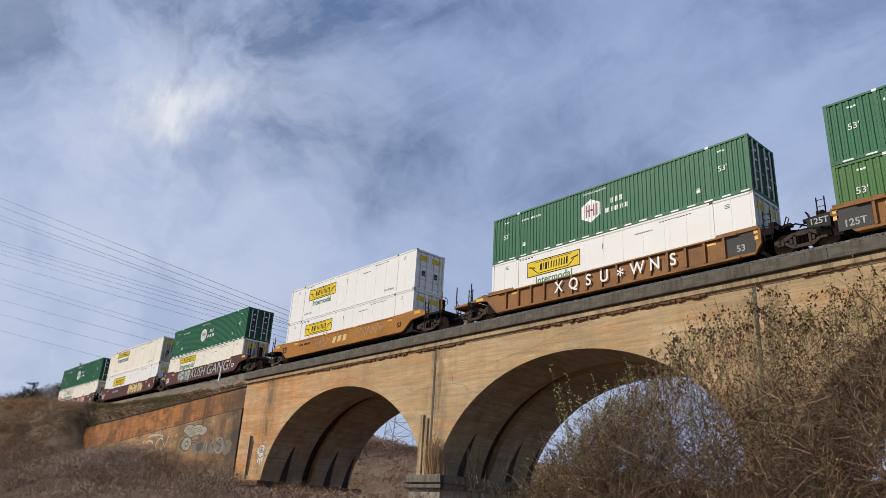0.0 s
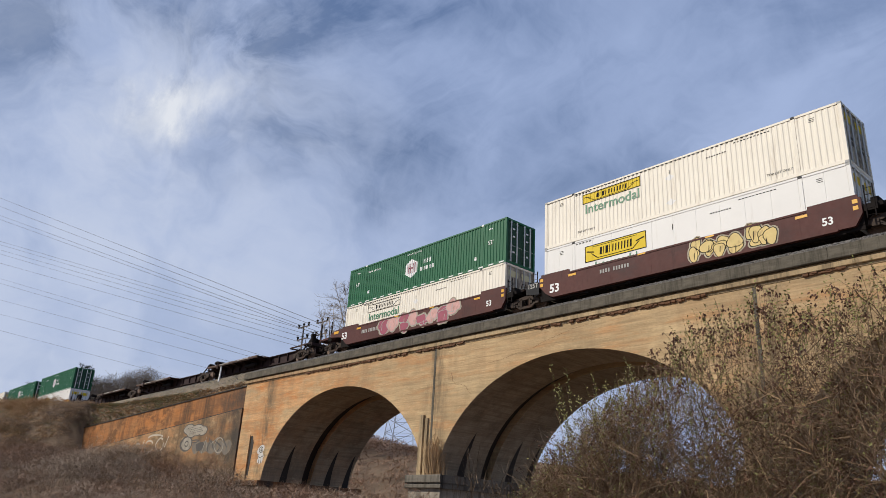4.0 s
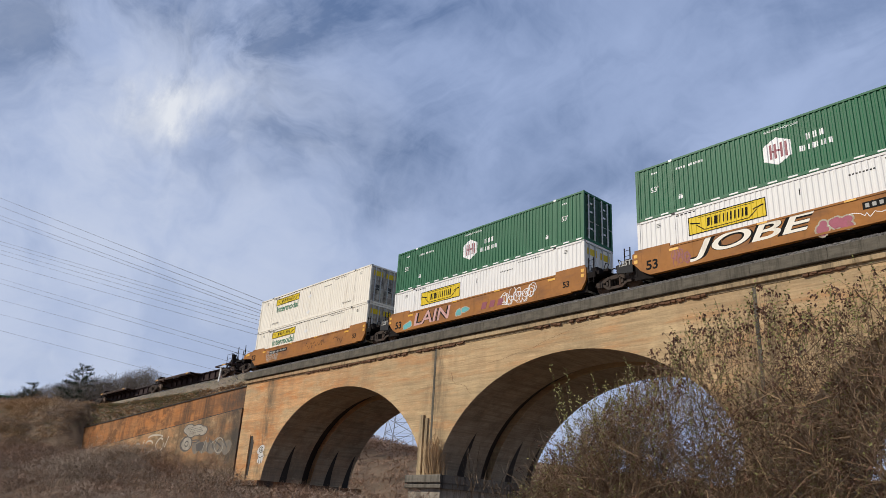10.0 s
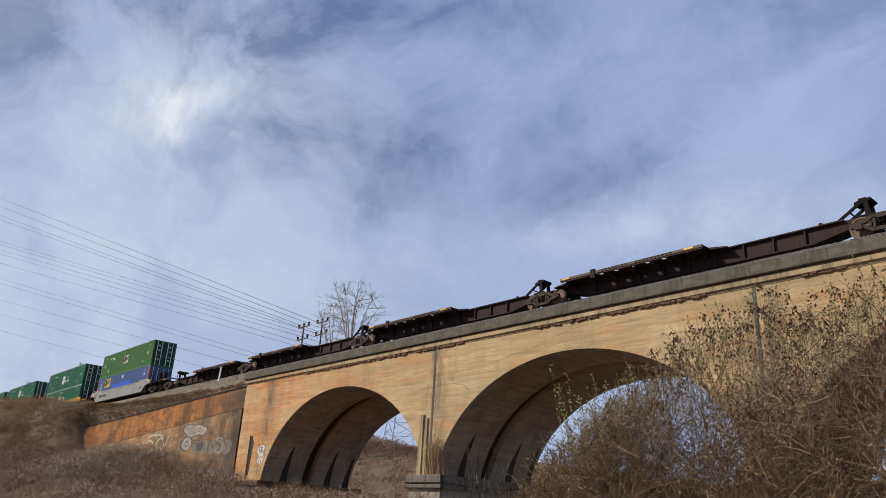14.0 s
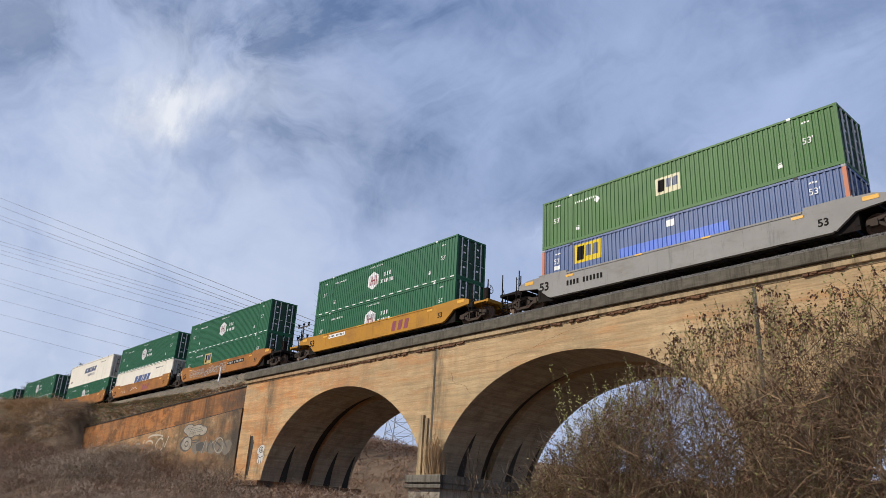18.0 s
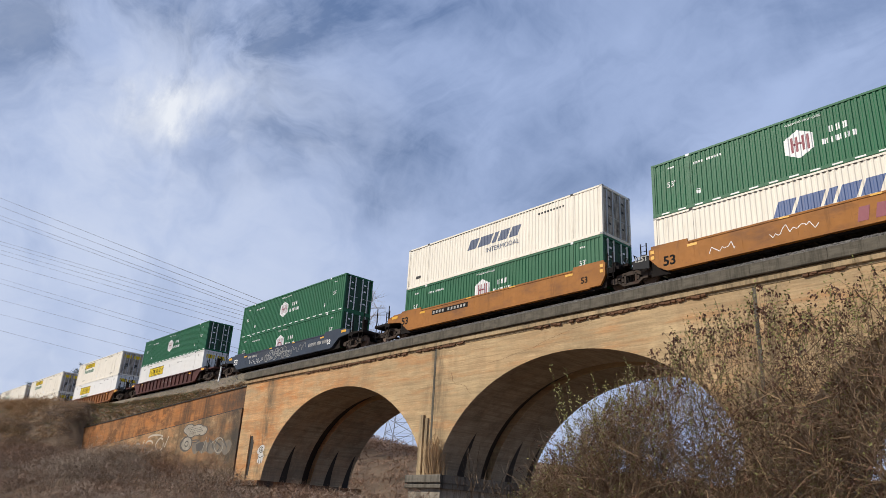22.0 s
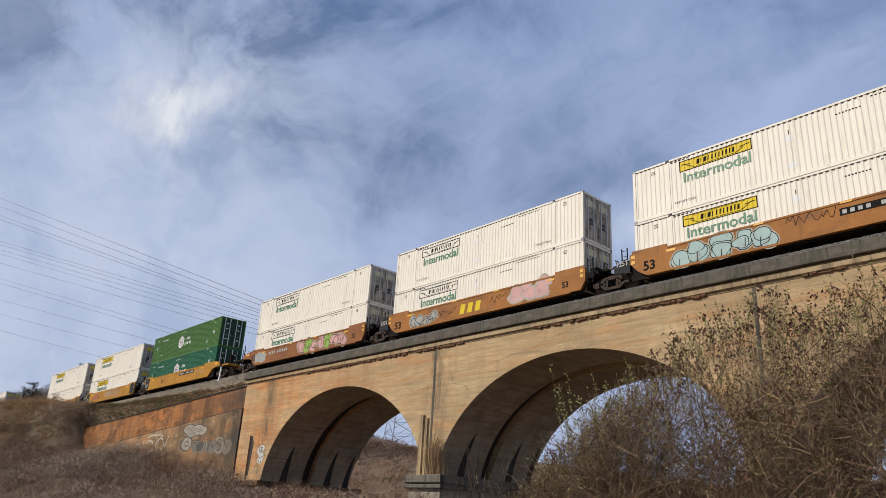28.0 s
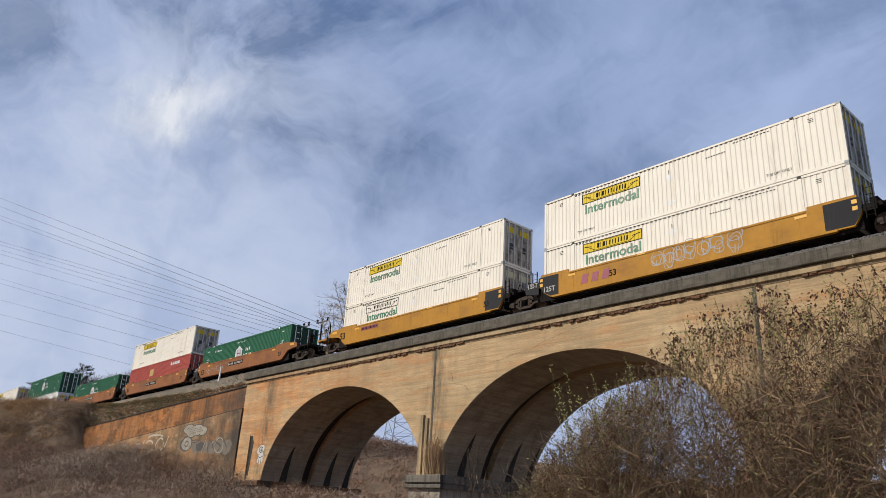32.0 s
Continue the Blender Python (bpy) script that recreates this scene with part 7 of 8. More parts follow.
def heap_row(n, x0, x1, y0, y1, r0, r1, h0, h1, keep=None):
    return [(x, y, rnd.uniform(r0, r1) * (0.7 + 0.3 * k), rnd.uniform(h0, h1) * k) for x, y, k in spots(n, x0, x1, y0, y1, 0.7, 1.2, keep)]


def in_view(x, y):
    return -x > 1.15 * y


slope_heaps = (heap_row(330, -120, -22, 12, 27.2, 1.2, 2.8, 0.6, 2.4, lambda x, y: in_view(x, y) and (x > -96 or y < 17))
               + heap_row(150, -97, -55, 13, 25.4, 1.5, 2.4, 0.8, 1.5, lambda x, y: in_view(x, y) and noise.noise((x * 0.17, y * 0.24, 5.0)) > -0.05)
               + [(-64.6, 26.0, 3.0, 3.0), (-61.0, 25.8, 2.6, 2.4), (-68.5, 26.2, 2.4, 1.8), (-55.5, 25.8, 2.2, 1.6), (-64.2, 25.6, 2.8, 2.8), (-62.0, 25.4, 2.6, 2.4), (-76.0, 26.6, 2.6, 0.8), (-71.5, 26.4, 2.2, 0.7), (-82.0, 26.5, 2.4, 1.0),
                  (-36.2, 25.8, 2.0, 1.5), (-39.0, 25.0, 2.0, 1.1), (-50.5, 25.5, 2.0, 1.3)])
wall_heaps = [(-95.5, 27.0, 3.2, 3.8), (-98.0, 26.6, 2.8, 2.0), (-91.5, 26.8, 2.6, 2.8), (-100.5, 25.6, 2.8, 1.4), (-95.0, 26.8, 3.0, 3.6), (-97.2, 27.2, 2.6, 2.8), (-93.0, 27.0, 2.6, 3.4), (-96.2, 26.4, 3.0, 3.2), (-87.5, 26.6, 2.6, 1.8),
              (-99.5, 24.0, 2.8, 1.6), (-92.0, 22.5, 2.6, 1.4), (-101.5, 26.5, 2.6, 1.6), (-103.0, 24.5, 2.8, 1.5), (-104.5, 22.5, 2.6, 1.2), (-99.0, 21.5, 2.6, 1.3), (-59.0, 26.4, 1.8, 1.5), (-57.0, 26.6, 1.6, 1.2)]


def growth(x, y):
    return noise.noise((x * 0.11 + 3.0, y * 0.16, 9.0))


mounds("brush_on_the_slope", [h for h in slope_heaps if growth(h[0], h[1]) < 0.06], M_SCRUB, "mounded tangle of leafless reddish-brown brush on the slope", 52, 1, 0.012, 0.5)
wall_heaps = [(x, y, r, h * (0.45 if x < -90 and y > 23 else 1.0)) for x, y, r, h in wall_heaps]
mounds("vine_heaps", [h for h in slope_heaps if growth(h[0], h[1]) >= 0.06] + wall_heaps, M_VINE, "heaps of grey-brown leafless vines over the slope", 64, 11, 0.013, 0.38)
# inner stems added in a dark colour that paints the shade inside the heaps
mounds("dark_vine_hollows", [(x, y - 0.3, r * 0.9, h * 0.86) for x, y, r, h in slope_heaps[::2] + wall_heaps], M_VINESHADE, "stems inside the vine heaps, coloured dark for the shade of the hollows", 30, 12, 0.016, 0.45)
mounds("dark_brush", heap_row(50, -155, -106, 11, 19.0, 1.6, 3.0, 1.0, 2.2, in_view) + heap_row(14, -135, -118, 20, 26, 1.6, 2.8, 1.0, 1.8), M_SCRUB, "tall dark bare brush at the head of the slope", 36, 21, 0.016, 0.8)
thicket("loose_brush", spots(300, -120, -20, 10, 27.2, 0.6, 1.2, lambda x, y: in_view(x, y) and (x > -97 or y < 17) and not -1.97 * y < x < -0.85 * y), M_SCRUB, "loose brown stalks over the brush", 34, 1.2, 1.4, 0.011, 31)
mounds("brush_under_the_arches", heap_row(150, -56, -8, 20, 46, 1.1, 2.0, 0.6, 1.3, lambda x, y: not (27 < y < 37.5 and (abs(x + 32.4) < 2.4 or abs(x + 13) < 2.4))), M_SCRUB,
       "mounded leafless brown brush under the arches", 60, 2, 0.014)
mounds("brush_behind_the_viaduct", heap_row(440, -115, -46, 39.5, 82, 1.6, 3.2, 0.7, 1.5) + heap_row(130, -50, -10, 40, 80, 1.6, 3.0, 0.6, 1.4), M_SCRUB, "brown brush on the far bank", 12, 3, 0.045, 1.0)
thicket("dry_grass", spots(380, -135, -98, 19, 29.3, 0.5, 1.1) + spots(260, -180, -135, 18, 29.3, 0.6, 1.3) + spots(420, -102, -57, 28.75, 29.35, 0.25, 0.5) + spots(150, -128, -108, 24, 28.5, 1.3, 1.9) + spots(420, -150, -82, 27.6, 29.3, 0.3, 0.6) + spots(260, -108, -95, 20, 27.5, 0.5, 1.0), M_DRYGRASS, "tall dry straw-coloured grass on the bank", 36, 1.1, 1.0, 0.028, 4, "grass")
thicket("short_grass", spots(900, -112, -66, 28.7, 29.45, 0.4, 0.8) + spots(380, -122, -97, 20, 29.4, 0.5, 1.0), M_GRASS, "short dull green grass on the bank", 36, 0.45, 0.8, 0.030, 5, "grass")
thicket("pale_brush", spots(200, -125, -20, 12, 27.4, 0.6, 1.0, lambda x, y: in_view(x, y) and not -1.97 * y < x < -0.85 * y), M_DRYGRASS, "pale dead stalks among the brush", 40, 1.5, 1.6, 0.010, 8)


def build_reeds(s):
    r = s.r
    for _ in range(420):
        x = r.gauss(-31.55, 0.32)
        p = Vector((x, r.uniform(27.5, 28.1), 4.05))
        h = max(0.5, 2.5 - 1.6 * abs(x + 31.55)) * r.uniform(0.4, 1.05)
        blade(s, p, Vector((r.gauss(0, 0.14), r.gauss(-0.1, 0.12), 1)) * h, Vector((r.gauss(0, 0.25), r.gauss(-0.08, 0.15), -r.uniform(0, 0.25))), r.uniform(0.008, 0.018), 3)
        if r.random() < 0.5:
            for _ in range(4):
                blade(s, p + Vector((0, 0, h * r.uniform(0.6, 0.95))), Vector((r.gauss(0, 0.2), r.gauss(-0.05, 0.1), r.uniform(0.05, 0.3))), Vector((0, 0, -0.1)), 0.012, 2)


reeds = Shape()
reeds.r = random.Random(6)
build_reeds(reeds)
stuff("dry_reeds", reeds, M_DRYGRASS, "tall dry reeds growing on the pier ledge", "grass")


def crest(x):
    """How high the shrubbery reaches, by its place."""
    return float(np.interp(x, (-8.4, -7.9, -7.3, -6.85, -6.3, -5.85, -5.3, -4.7, -4.24, -3.86, -3.49, -3.04, -2.66, -1.5), (1.1, 1.7, 2.4, 2.9, 3.25, 3.45, 3.75, 4.08, 4.22, 4.34, 4.10, 4.16, 4.28, 4.28)))


def shrub(x, y, height, seed, stems=46, twigs=22, leafy=0.5, green=0.25, reach=1.0):
    """A leafless tangle of arching canes with some withered leaves."""
    r = random.Random(seed)
    root = new("shrub")
    tagged(root, "tangled bare shrub with withered brown leaves", "shrub", "shrubs below the viaduct")
    canes, twig, dead, fresh = Shape(), Shape(), Shape(), Shape()
    base = ground_z(x, y)

    def leaf(shape, p, size):
        d = Vector((r.gauss(0, 1), r.gauss(0, 1), r.gauss(-0.4, 0.8))).normalized()
        o = d.orthogonal().normalized()
        o = (Matrix.Rotation(r.uniform(0, 6.28), 3, d) @ o)
        n = d.cross(o)
        shape.add([p, p + d * size * 0.5 + o * size * 0.28 + n * size * 0.1, p + d * size, p + d * size * 0.5 - o * size * 0.28 + n * size * 0.1, p + d * size * 0.5],
                  [(0, 4, 1), (1, 4, 2), (0, 3, 4), (3, 2, 4)])

    for _ in range(stems):
        a, lean = r.uniform(0, 6.28), r.uniform(0.05, 0.36 if x > -5.0 else 0.20)
        p = Vector((r.gauss(0, 0.45), r.gauss(0, 0.45), -0.1))
        d = Vector((math.cos(a) * lean, math.sin(a) * lean, 1)).normalized()
        ln = height * r.uniform(0.55, 1.04)
        n = 9
        pts = [p.copy()]
        droop = r.uniform(0.02, 0.16)
        for i in range(n):
            d = (d + Vector((r.gauss(0, 0.17), r.gauss(0, 0.17), -droop * (i / n) * 1.6))).normalized()
            p = p + d * ln / n
            wx, wy = x + p.x, y + p.y
            if len(pts) > 3 and (p.z + base - 1.6) * 8.5 / wy + 1.6 > crest(wx * 8.5 / wy) + r.uniform(-0.25, 0.18):
                break
            pts.append(p.copy())
        n = len(pts) - 1
        r0 = r.uniform(0.004, 0.009)
        canes.tube(pts, [r0 * (1 - 0.8 * i / n) for i in range(n + 1)], 4)
        for _ in range(twigs):
            t = r.uniform(0.22, 1.0) * n
            i = min(n - 1, int(t))
            b = pts[i].lerp(pts[i + 1], t - i)
            dd = (pts[i + 1] - pts[i]).normalized() * 0.6 + Vector((r.gauss(0, 0.6), r.gauss(0, 0.6), r.gauss(0.25, 0.5)))
            tl = r.uniform(0.15, 0.65) * reach
            q = [b]
            for k in range(3):
                dd = (dd.normalized() + Vector((r.gauss(0, 0.22), r.gauss(0, 0.22), r.gauss(-0.05, 0.2))))
                q.append(q[-1] + dd.normalized() * tl / 3)
            twig.tube(q, [0.0042, 0.0034, 0.0026, 0.0014], 3)
            for k in range(1, 4):
                if r.random() < leafy * 0.55:
                    leaf(fresh if r.random() < green else dead, q[k], r.uniform(0.022, 0.046))
            if r.random() < leafy * 0.2:
                for _ in range(r.randint(4, 8)):
                    leaf(dead, q[3] + Vector((r.gauss(0, 0.02), r.gauss(0, 0.02), r.gauss(-0.02, 0.02))), r.uniform(0.025, 0.045))
    for nm, sh, m in (("branchwork", canes, M_TWIG), ("twig_mass", twig, M_TWIG), ("withered_foliage", dead, M_DEADLEAF), ("young_foliage", fresh, M_NEWLEAF)):
        if sh.v:
            ob = new(nm, sh.mesh(nm, m))
            ob.parent = root
            tagged(ob, kind="stuff")
    root.location = (x, y, ground_z(x, y))
    return root


rs = random.Random(3)
for k in range(24):
    x, y = -7.9 + 6.6 * k / 23 + rs.uniform(-0.2, 0.2), rs.uniform(7.6, 9.8)
    sx = x * 8.5 / y
    shrub(x, y, (crest(sx) - 1.6) * y / 8.5 + 1.6, 100 + k, stems=26, twigs=34, green=0.45 if x < -5.5 else 0.25, leafy=0.8, reach=0.9)


def build_tangle():
    s = Shape()
    s.r = random.Random(17)
    r = s.r
    for k in range(82000):
        x, y = (r.uniform(-8.6, -0.6) if k < 42000 else r.uniform(-7.6, -5.4)), r.uniform(7.6, 10.2)
        top = (crest(x * 8.5 / y) - 1.6) * y / 8.5 + 1.45
        z = top * (1 - r.random() ** 0.85 * 0.95)
        if noise.noise((x * 1.1 * 8.5 / y, z * 8.5 / y * 1.1, 4.0)) > (0.34 if k >= 42000 else 0.12 - 0.20 * smooth(0.45, 0.85, z / top) * smooth(-3.1, -4.1, x * 8.5 / y)):
            continue
        if ((x * 8.5 / y + 5.95) / 0.22) ** 2 + (((z - 1.6) * 8.5 / y + 1.6 - 2.35) / 0.35) ** 2 < 1 and r.random() < 0.8:
            continue
        if ((x * 8.5 / y + 4.15) / 0.70) ** 2 + (((z - 1.6) * 8.5 / y + 1.6 - 3.62) / 0.36) ** 2 < 1 and r.random() < 0.85:
            continue
        d = Vector((r.gauss(0, 0.5), r.gauss(0, 0.5), r.gauss(0.15, 0.45)))
        d = d.normalized() * r.uniform(0.15, 0.55)
        blade(s, Vector((x, y, z)), d, Vector((r.gauss(0, 0.22), r.gauss(0, 0.22), -r.uniform(0, 0.25))), r.uniform(0.0018, 0.0044), 3)
    return s


stuff("bramble_tangle", build_tangle(), M_TWIG, "dense tangle of thin bare brambles")


def build_sprigs(stalks, leaves, n, seed, leaf_size, tall, per, low):
    """Thin upright shoots set with small leaves, along the top of the shrubbery."""
    r = random.Random(seed)
    stalks.r = leaves.r = r
    for _ in range(n):
        x, y = r.uniform(-8.4, -1.0), r.uniform(7.6, 9.4)
        top = (crest(x * 8.5 / y) - 1.6) * y / 8.5 + 1.6
        p = Vector((x, y, top * (1 - r.random() ** 2 * low) - 0.25))
        d = Vector((r.gauss(0, 0.16), r.gauss(0, 0.16), 1)).normalized() * r.uniform(*tall)
        bend = Vector((r.gauss(0, 0.12), r.gauss(0, 0.12), -0.05))
        blade(stalks, p, d, bend, 0.0028, 4)
        for k in range(per):
            t = (k + r.random()) / per
            q = p + d * t + bend * t * t
            o = Vector((r.gauss(0, 1), r.gauss(0, 1), r.gauss(0.5, 0.5))).normalized()
            w = o.orthogonal().normalized()
            w = Matrix.Rotation(r.uniform(0, 6.28), 3, o) @ w
            ln = leaf_size * r.uniform(0.6, 1.3)
            leaves.add([q, q + o * ln * 0.5 + w * ln * 0.24, q + o * ln, q + o * ln * 0.5 - w * ln * 0.24], [(0, 1, 2, 3)])


sprig_stalks, sprig_leaves, husk_stalks, husk_leaves = Shape(), Shape(), Shape(), Shape()
build_sprigs(sprig_stalks, sprig_leaves, 560, 91, 0.036, (0.3, 0.7), 22, 0.6)
build_sprigs(sprig_stalks, sprig_leaves, 800, 94, 0.030, (0.25, 0.6), 15, 0.95)
build_sprigs(husk_stalks, husk_leaves, 420, 92, 0.034, (0.2, 0.5), 16, 0.45)
r = random.Random(93)
for k in range(10):
    # leafy upright shoots before the second arch
    x, y = -6.9 + 0.15 * k + r.uniform(-0.1, 0.1), r.uniform(8.0, 8.8)
    top = Vector((x - 0.1, y, r.uniform(3.2, 3.85)))
    low_end = Vector((x + r.uniform(0.1, 0.5), y, 2.5))
    blade(sprig_stalks, low_end, top - low_end, Vector((-0.06, 0, 0)), 0.004, 4)
    for i in range(26):
        t = 0.35 + 0.65 * (i + r.random()) / 26
        q = low_end.lerp(top, t)
        o = Vector((r.gauss(0, 1), r.gauss(0, 0.6), 0.9)).normalized()
        w = o.orthogonal().normalized() * 0.009
        ln = r.uniform(0.035, 0.06)
        sprig_leaves.add([q, q + o * ln * 0.5 + w, q + o * ln, q + o * ln * 0.5 - w], [(0, 1, 2, 3)])
for k in range(46):
    # thin bare shoots at the low end of the shrubbery
    y = r.uniform(8.0, 9.2)
    p = Vector((r.uniform(-8.9, -6.7) * y / 8.5, y, 1.3))
    d = Vector((r.gauss(-0.12, 0.22), r.gauss(0, 0.1), 1)).normalized() * r.uniform(0.8, 1.75)
    bend = Vector((r.gauss(0, 0.2), 0, -0.1))
    blade(husk_stalks, p, d, bend, r.uniform(0.004, 0.007), 5)
    for _ in range(7):
        t = r.uniform(0.35, 0.95)
        blade(husk_stalks, p + d * t + bend * t * t, Vector((r.gauss(0, 0.2), r.gauss(0, 0.15), r.uniform(0.1, 0.35))), Vector((0, 0, -0.04)), 0.003, 3)
for k in range(190):
    # bunches of curled dead leaves near the top of the shrubbery
    y = r.uniform(7.7, 9.0)
    sx = r.uniform(-5.5, -2.3)
    c = Vector((sx * y / 8.5, y, (crest(sx) - 1.6 + r.uniform(-0.55, 0.22)) * y / 8.5 + 1.6))
    for _ in range(r.randint(5, 10)):
        q = c + Vector((r.gauss(0, 0.020), r.gauss(0, 0.020), r.gauss(0, 0.030)))
        o = Vector((r.gauss(0, 0.7), r.gauss(0, 0.7), -1)).normalized()
        w = o.orthogonal().normalized()
        w = Matrix.Rotation(r.uniform(0, 6.28), 3, o) @ w
        ln = r.uniform(0.032, 0.058)
        husk_leaves.add([q, q + o * ln * 0.5 + w * ln * 0.3, q + o * ln, q + o * ln * 0.5 - w * ln * 0.3, q + o * ln * 0.5 + o.cross(w) * ln * 0.12], [(0, 1, 4), (1, 2, 4), (2, 3, 4), (3, 0, 4)])
    blade(husk_stalks, c + Vector((r.uniform(-0.1, 0.1), 0, -0.4)), Vector((0, 0, 0.42)), Vector((0, 0, 0)), 0.003, 3)
stuff("shoot_stalks", sprig_stalks, M_TWIG, "thin upright shoots above the shrubs", "shoots")
stuff("olive_shoots", sprig_leaves, M_NEWLEAF, "small olive-green leaves on thin shoots", "leaves")
stuff("husk_stalks", husk_stalks, M_TWIG, "thin stalks carrying withered leaves", "shoots")
stuff("withered_clusters", husk_leaves, M_DEADLEAF, "clusters of curled dark-brown dead leaves", "leaves")


def bare_tree(x, y, z, height, wide, seed, twigs=5, label="tall bare deciduous tree behind the viaduct", levels=5, fine=0.014, stems=1, bole=0.42, open_angle=0.6, fill=0, twig=M_FARTWIG, lift=0.10):
    """A leafless tree of the given height and crown width."""
    r = random.Random(seed)
    root = new("bare_tree")
    tagged(root, label, "tree", "bare trees")
    branches = []

    def grow(p, d, ln, rad, level):
        n = 4 if level < levels else 3
        pts, rr = [p.copy()], [max(fine, rad)]
        for i in range(n):
            d = (d + Vector((r.gauss(0, 0.17), r.gauss(0, 0.17), lift if level else 0.0))).normalized()
            p = p + d * ln / n
            pts.append(p.copy())
            rr.append(max(fine, rad * (1 - 0.45 * (i + 1) / n)))
        branches.append((level, pts, rr))
        if level < levels:
            count = twigs if level else twigs + 3
            for q in range(count):
                t = (0.30 + 0.70 * (q + r.random()) / count) * n
                i = min(n - 1, int(t))
                a = r.uniform(0, 6.28)
                side = Vector((math.cos(a), math.sin(a), 0))
                grow(pts[i].lerp(pts[i + 1], t - i), (d + side * r.uniform(0.5, 1.1) * open_angle * (1.0 if level == 0 else 1.25)).normalized(), ln * r.uniform(0.5, 0.75), rad * 0.45, level + 1)

    for k in range(stems):
        a = 6.28 * k / stems + 0.6
        grow(Vector((0, 0, 0)), Vector((0.16 * math.cos(a), 0.16 * math.sin(a), 1)).normalized() if stems > 1 else Vector((0, 0, 1)), height * bole * r.uniform(0.85, 1.0), height * 0.011, 0)
    tips = np.array([tuple(pts[-1]) for level, pts, rr in branches])
    kz = height / np.quantile(tips[:, 2], 0.998)
    kx = 0.5 * wide / np.quantile(np.hypot(tips[:, 0], tips[:, 1]), 0.97)
    trunk, limbs, crown = Shape(), Shape(), Shape()
    for level, pts, rr in branches:
        (trunk if level == 0 else limbs if level < levels - 1 else crown).tube([(p.x * kx, p.y * kx, p.z * kz) for p in pts], rr, 7 if level == 0 else 4 if level < levels - 2 else 3)
    crown.r = r
    for _ in range(fill):
        # fine outer twigs of the rounded crown
        a, u, h = r.uniform(0, 6.283), r.random() ** 0.4, r.uniform(-0.25, 1.0)
        rim = 0.5 * wide * math.sqrt(max(0.02, 1 - (h if h > 0 else 2.2 * h) ** 2)) * (1 + 0.14 * math.sin(3 * a + 5 * h) + 0.10 * math.sin(7 * a))
        p = Vector((rim * u * math.cos(a), rim * u * math.sin(a), height * (0.42 + 0.50 * h * (0.6 + 0.4 * u) * (1 + 0.10 * math.sin(4 * a)))))
        blade(crown, p, Vector((r.gauss(0.5 * math.cos(a), 0.6), r.gauss(0.5 * math.sin(a), 0.6), r.gauss(0.5, 0.5))).normalized() * r.uniform(0.35, 0.95), Vector((0, 0, -0.1)), r.uniform(0.014, 0.028), 2)
    for nm, sh, m in (("trunk", trunk, M_BARK), ("limb_work", limbs, twig), ("crown", crown, twig)):
        ob = new(nm, sh.mesh(nm, m))
        ob.parent = root
    root.location = (x, y, z)
    return root


M_PALETWIG = material("pale_sunlit_twig", (0.40, 0.345, 0.285), 0.95, vary=0.2, island=0.25, bump=0)


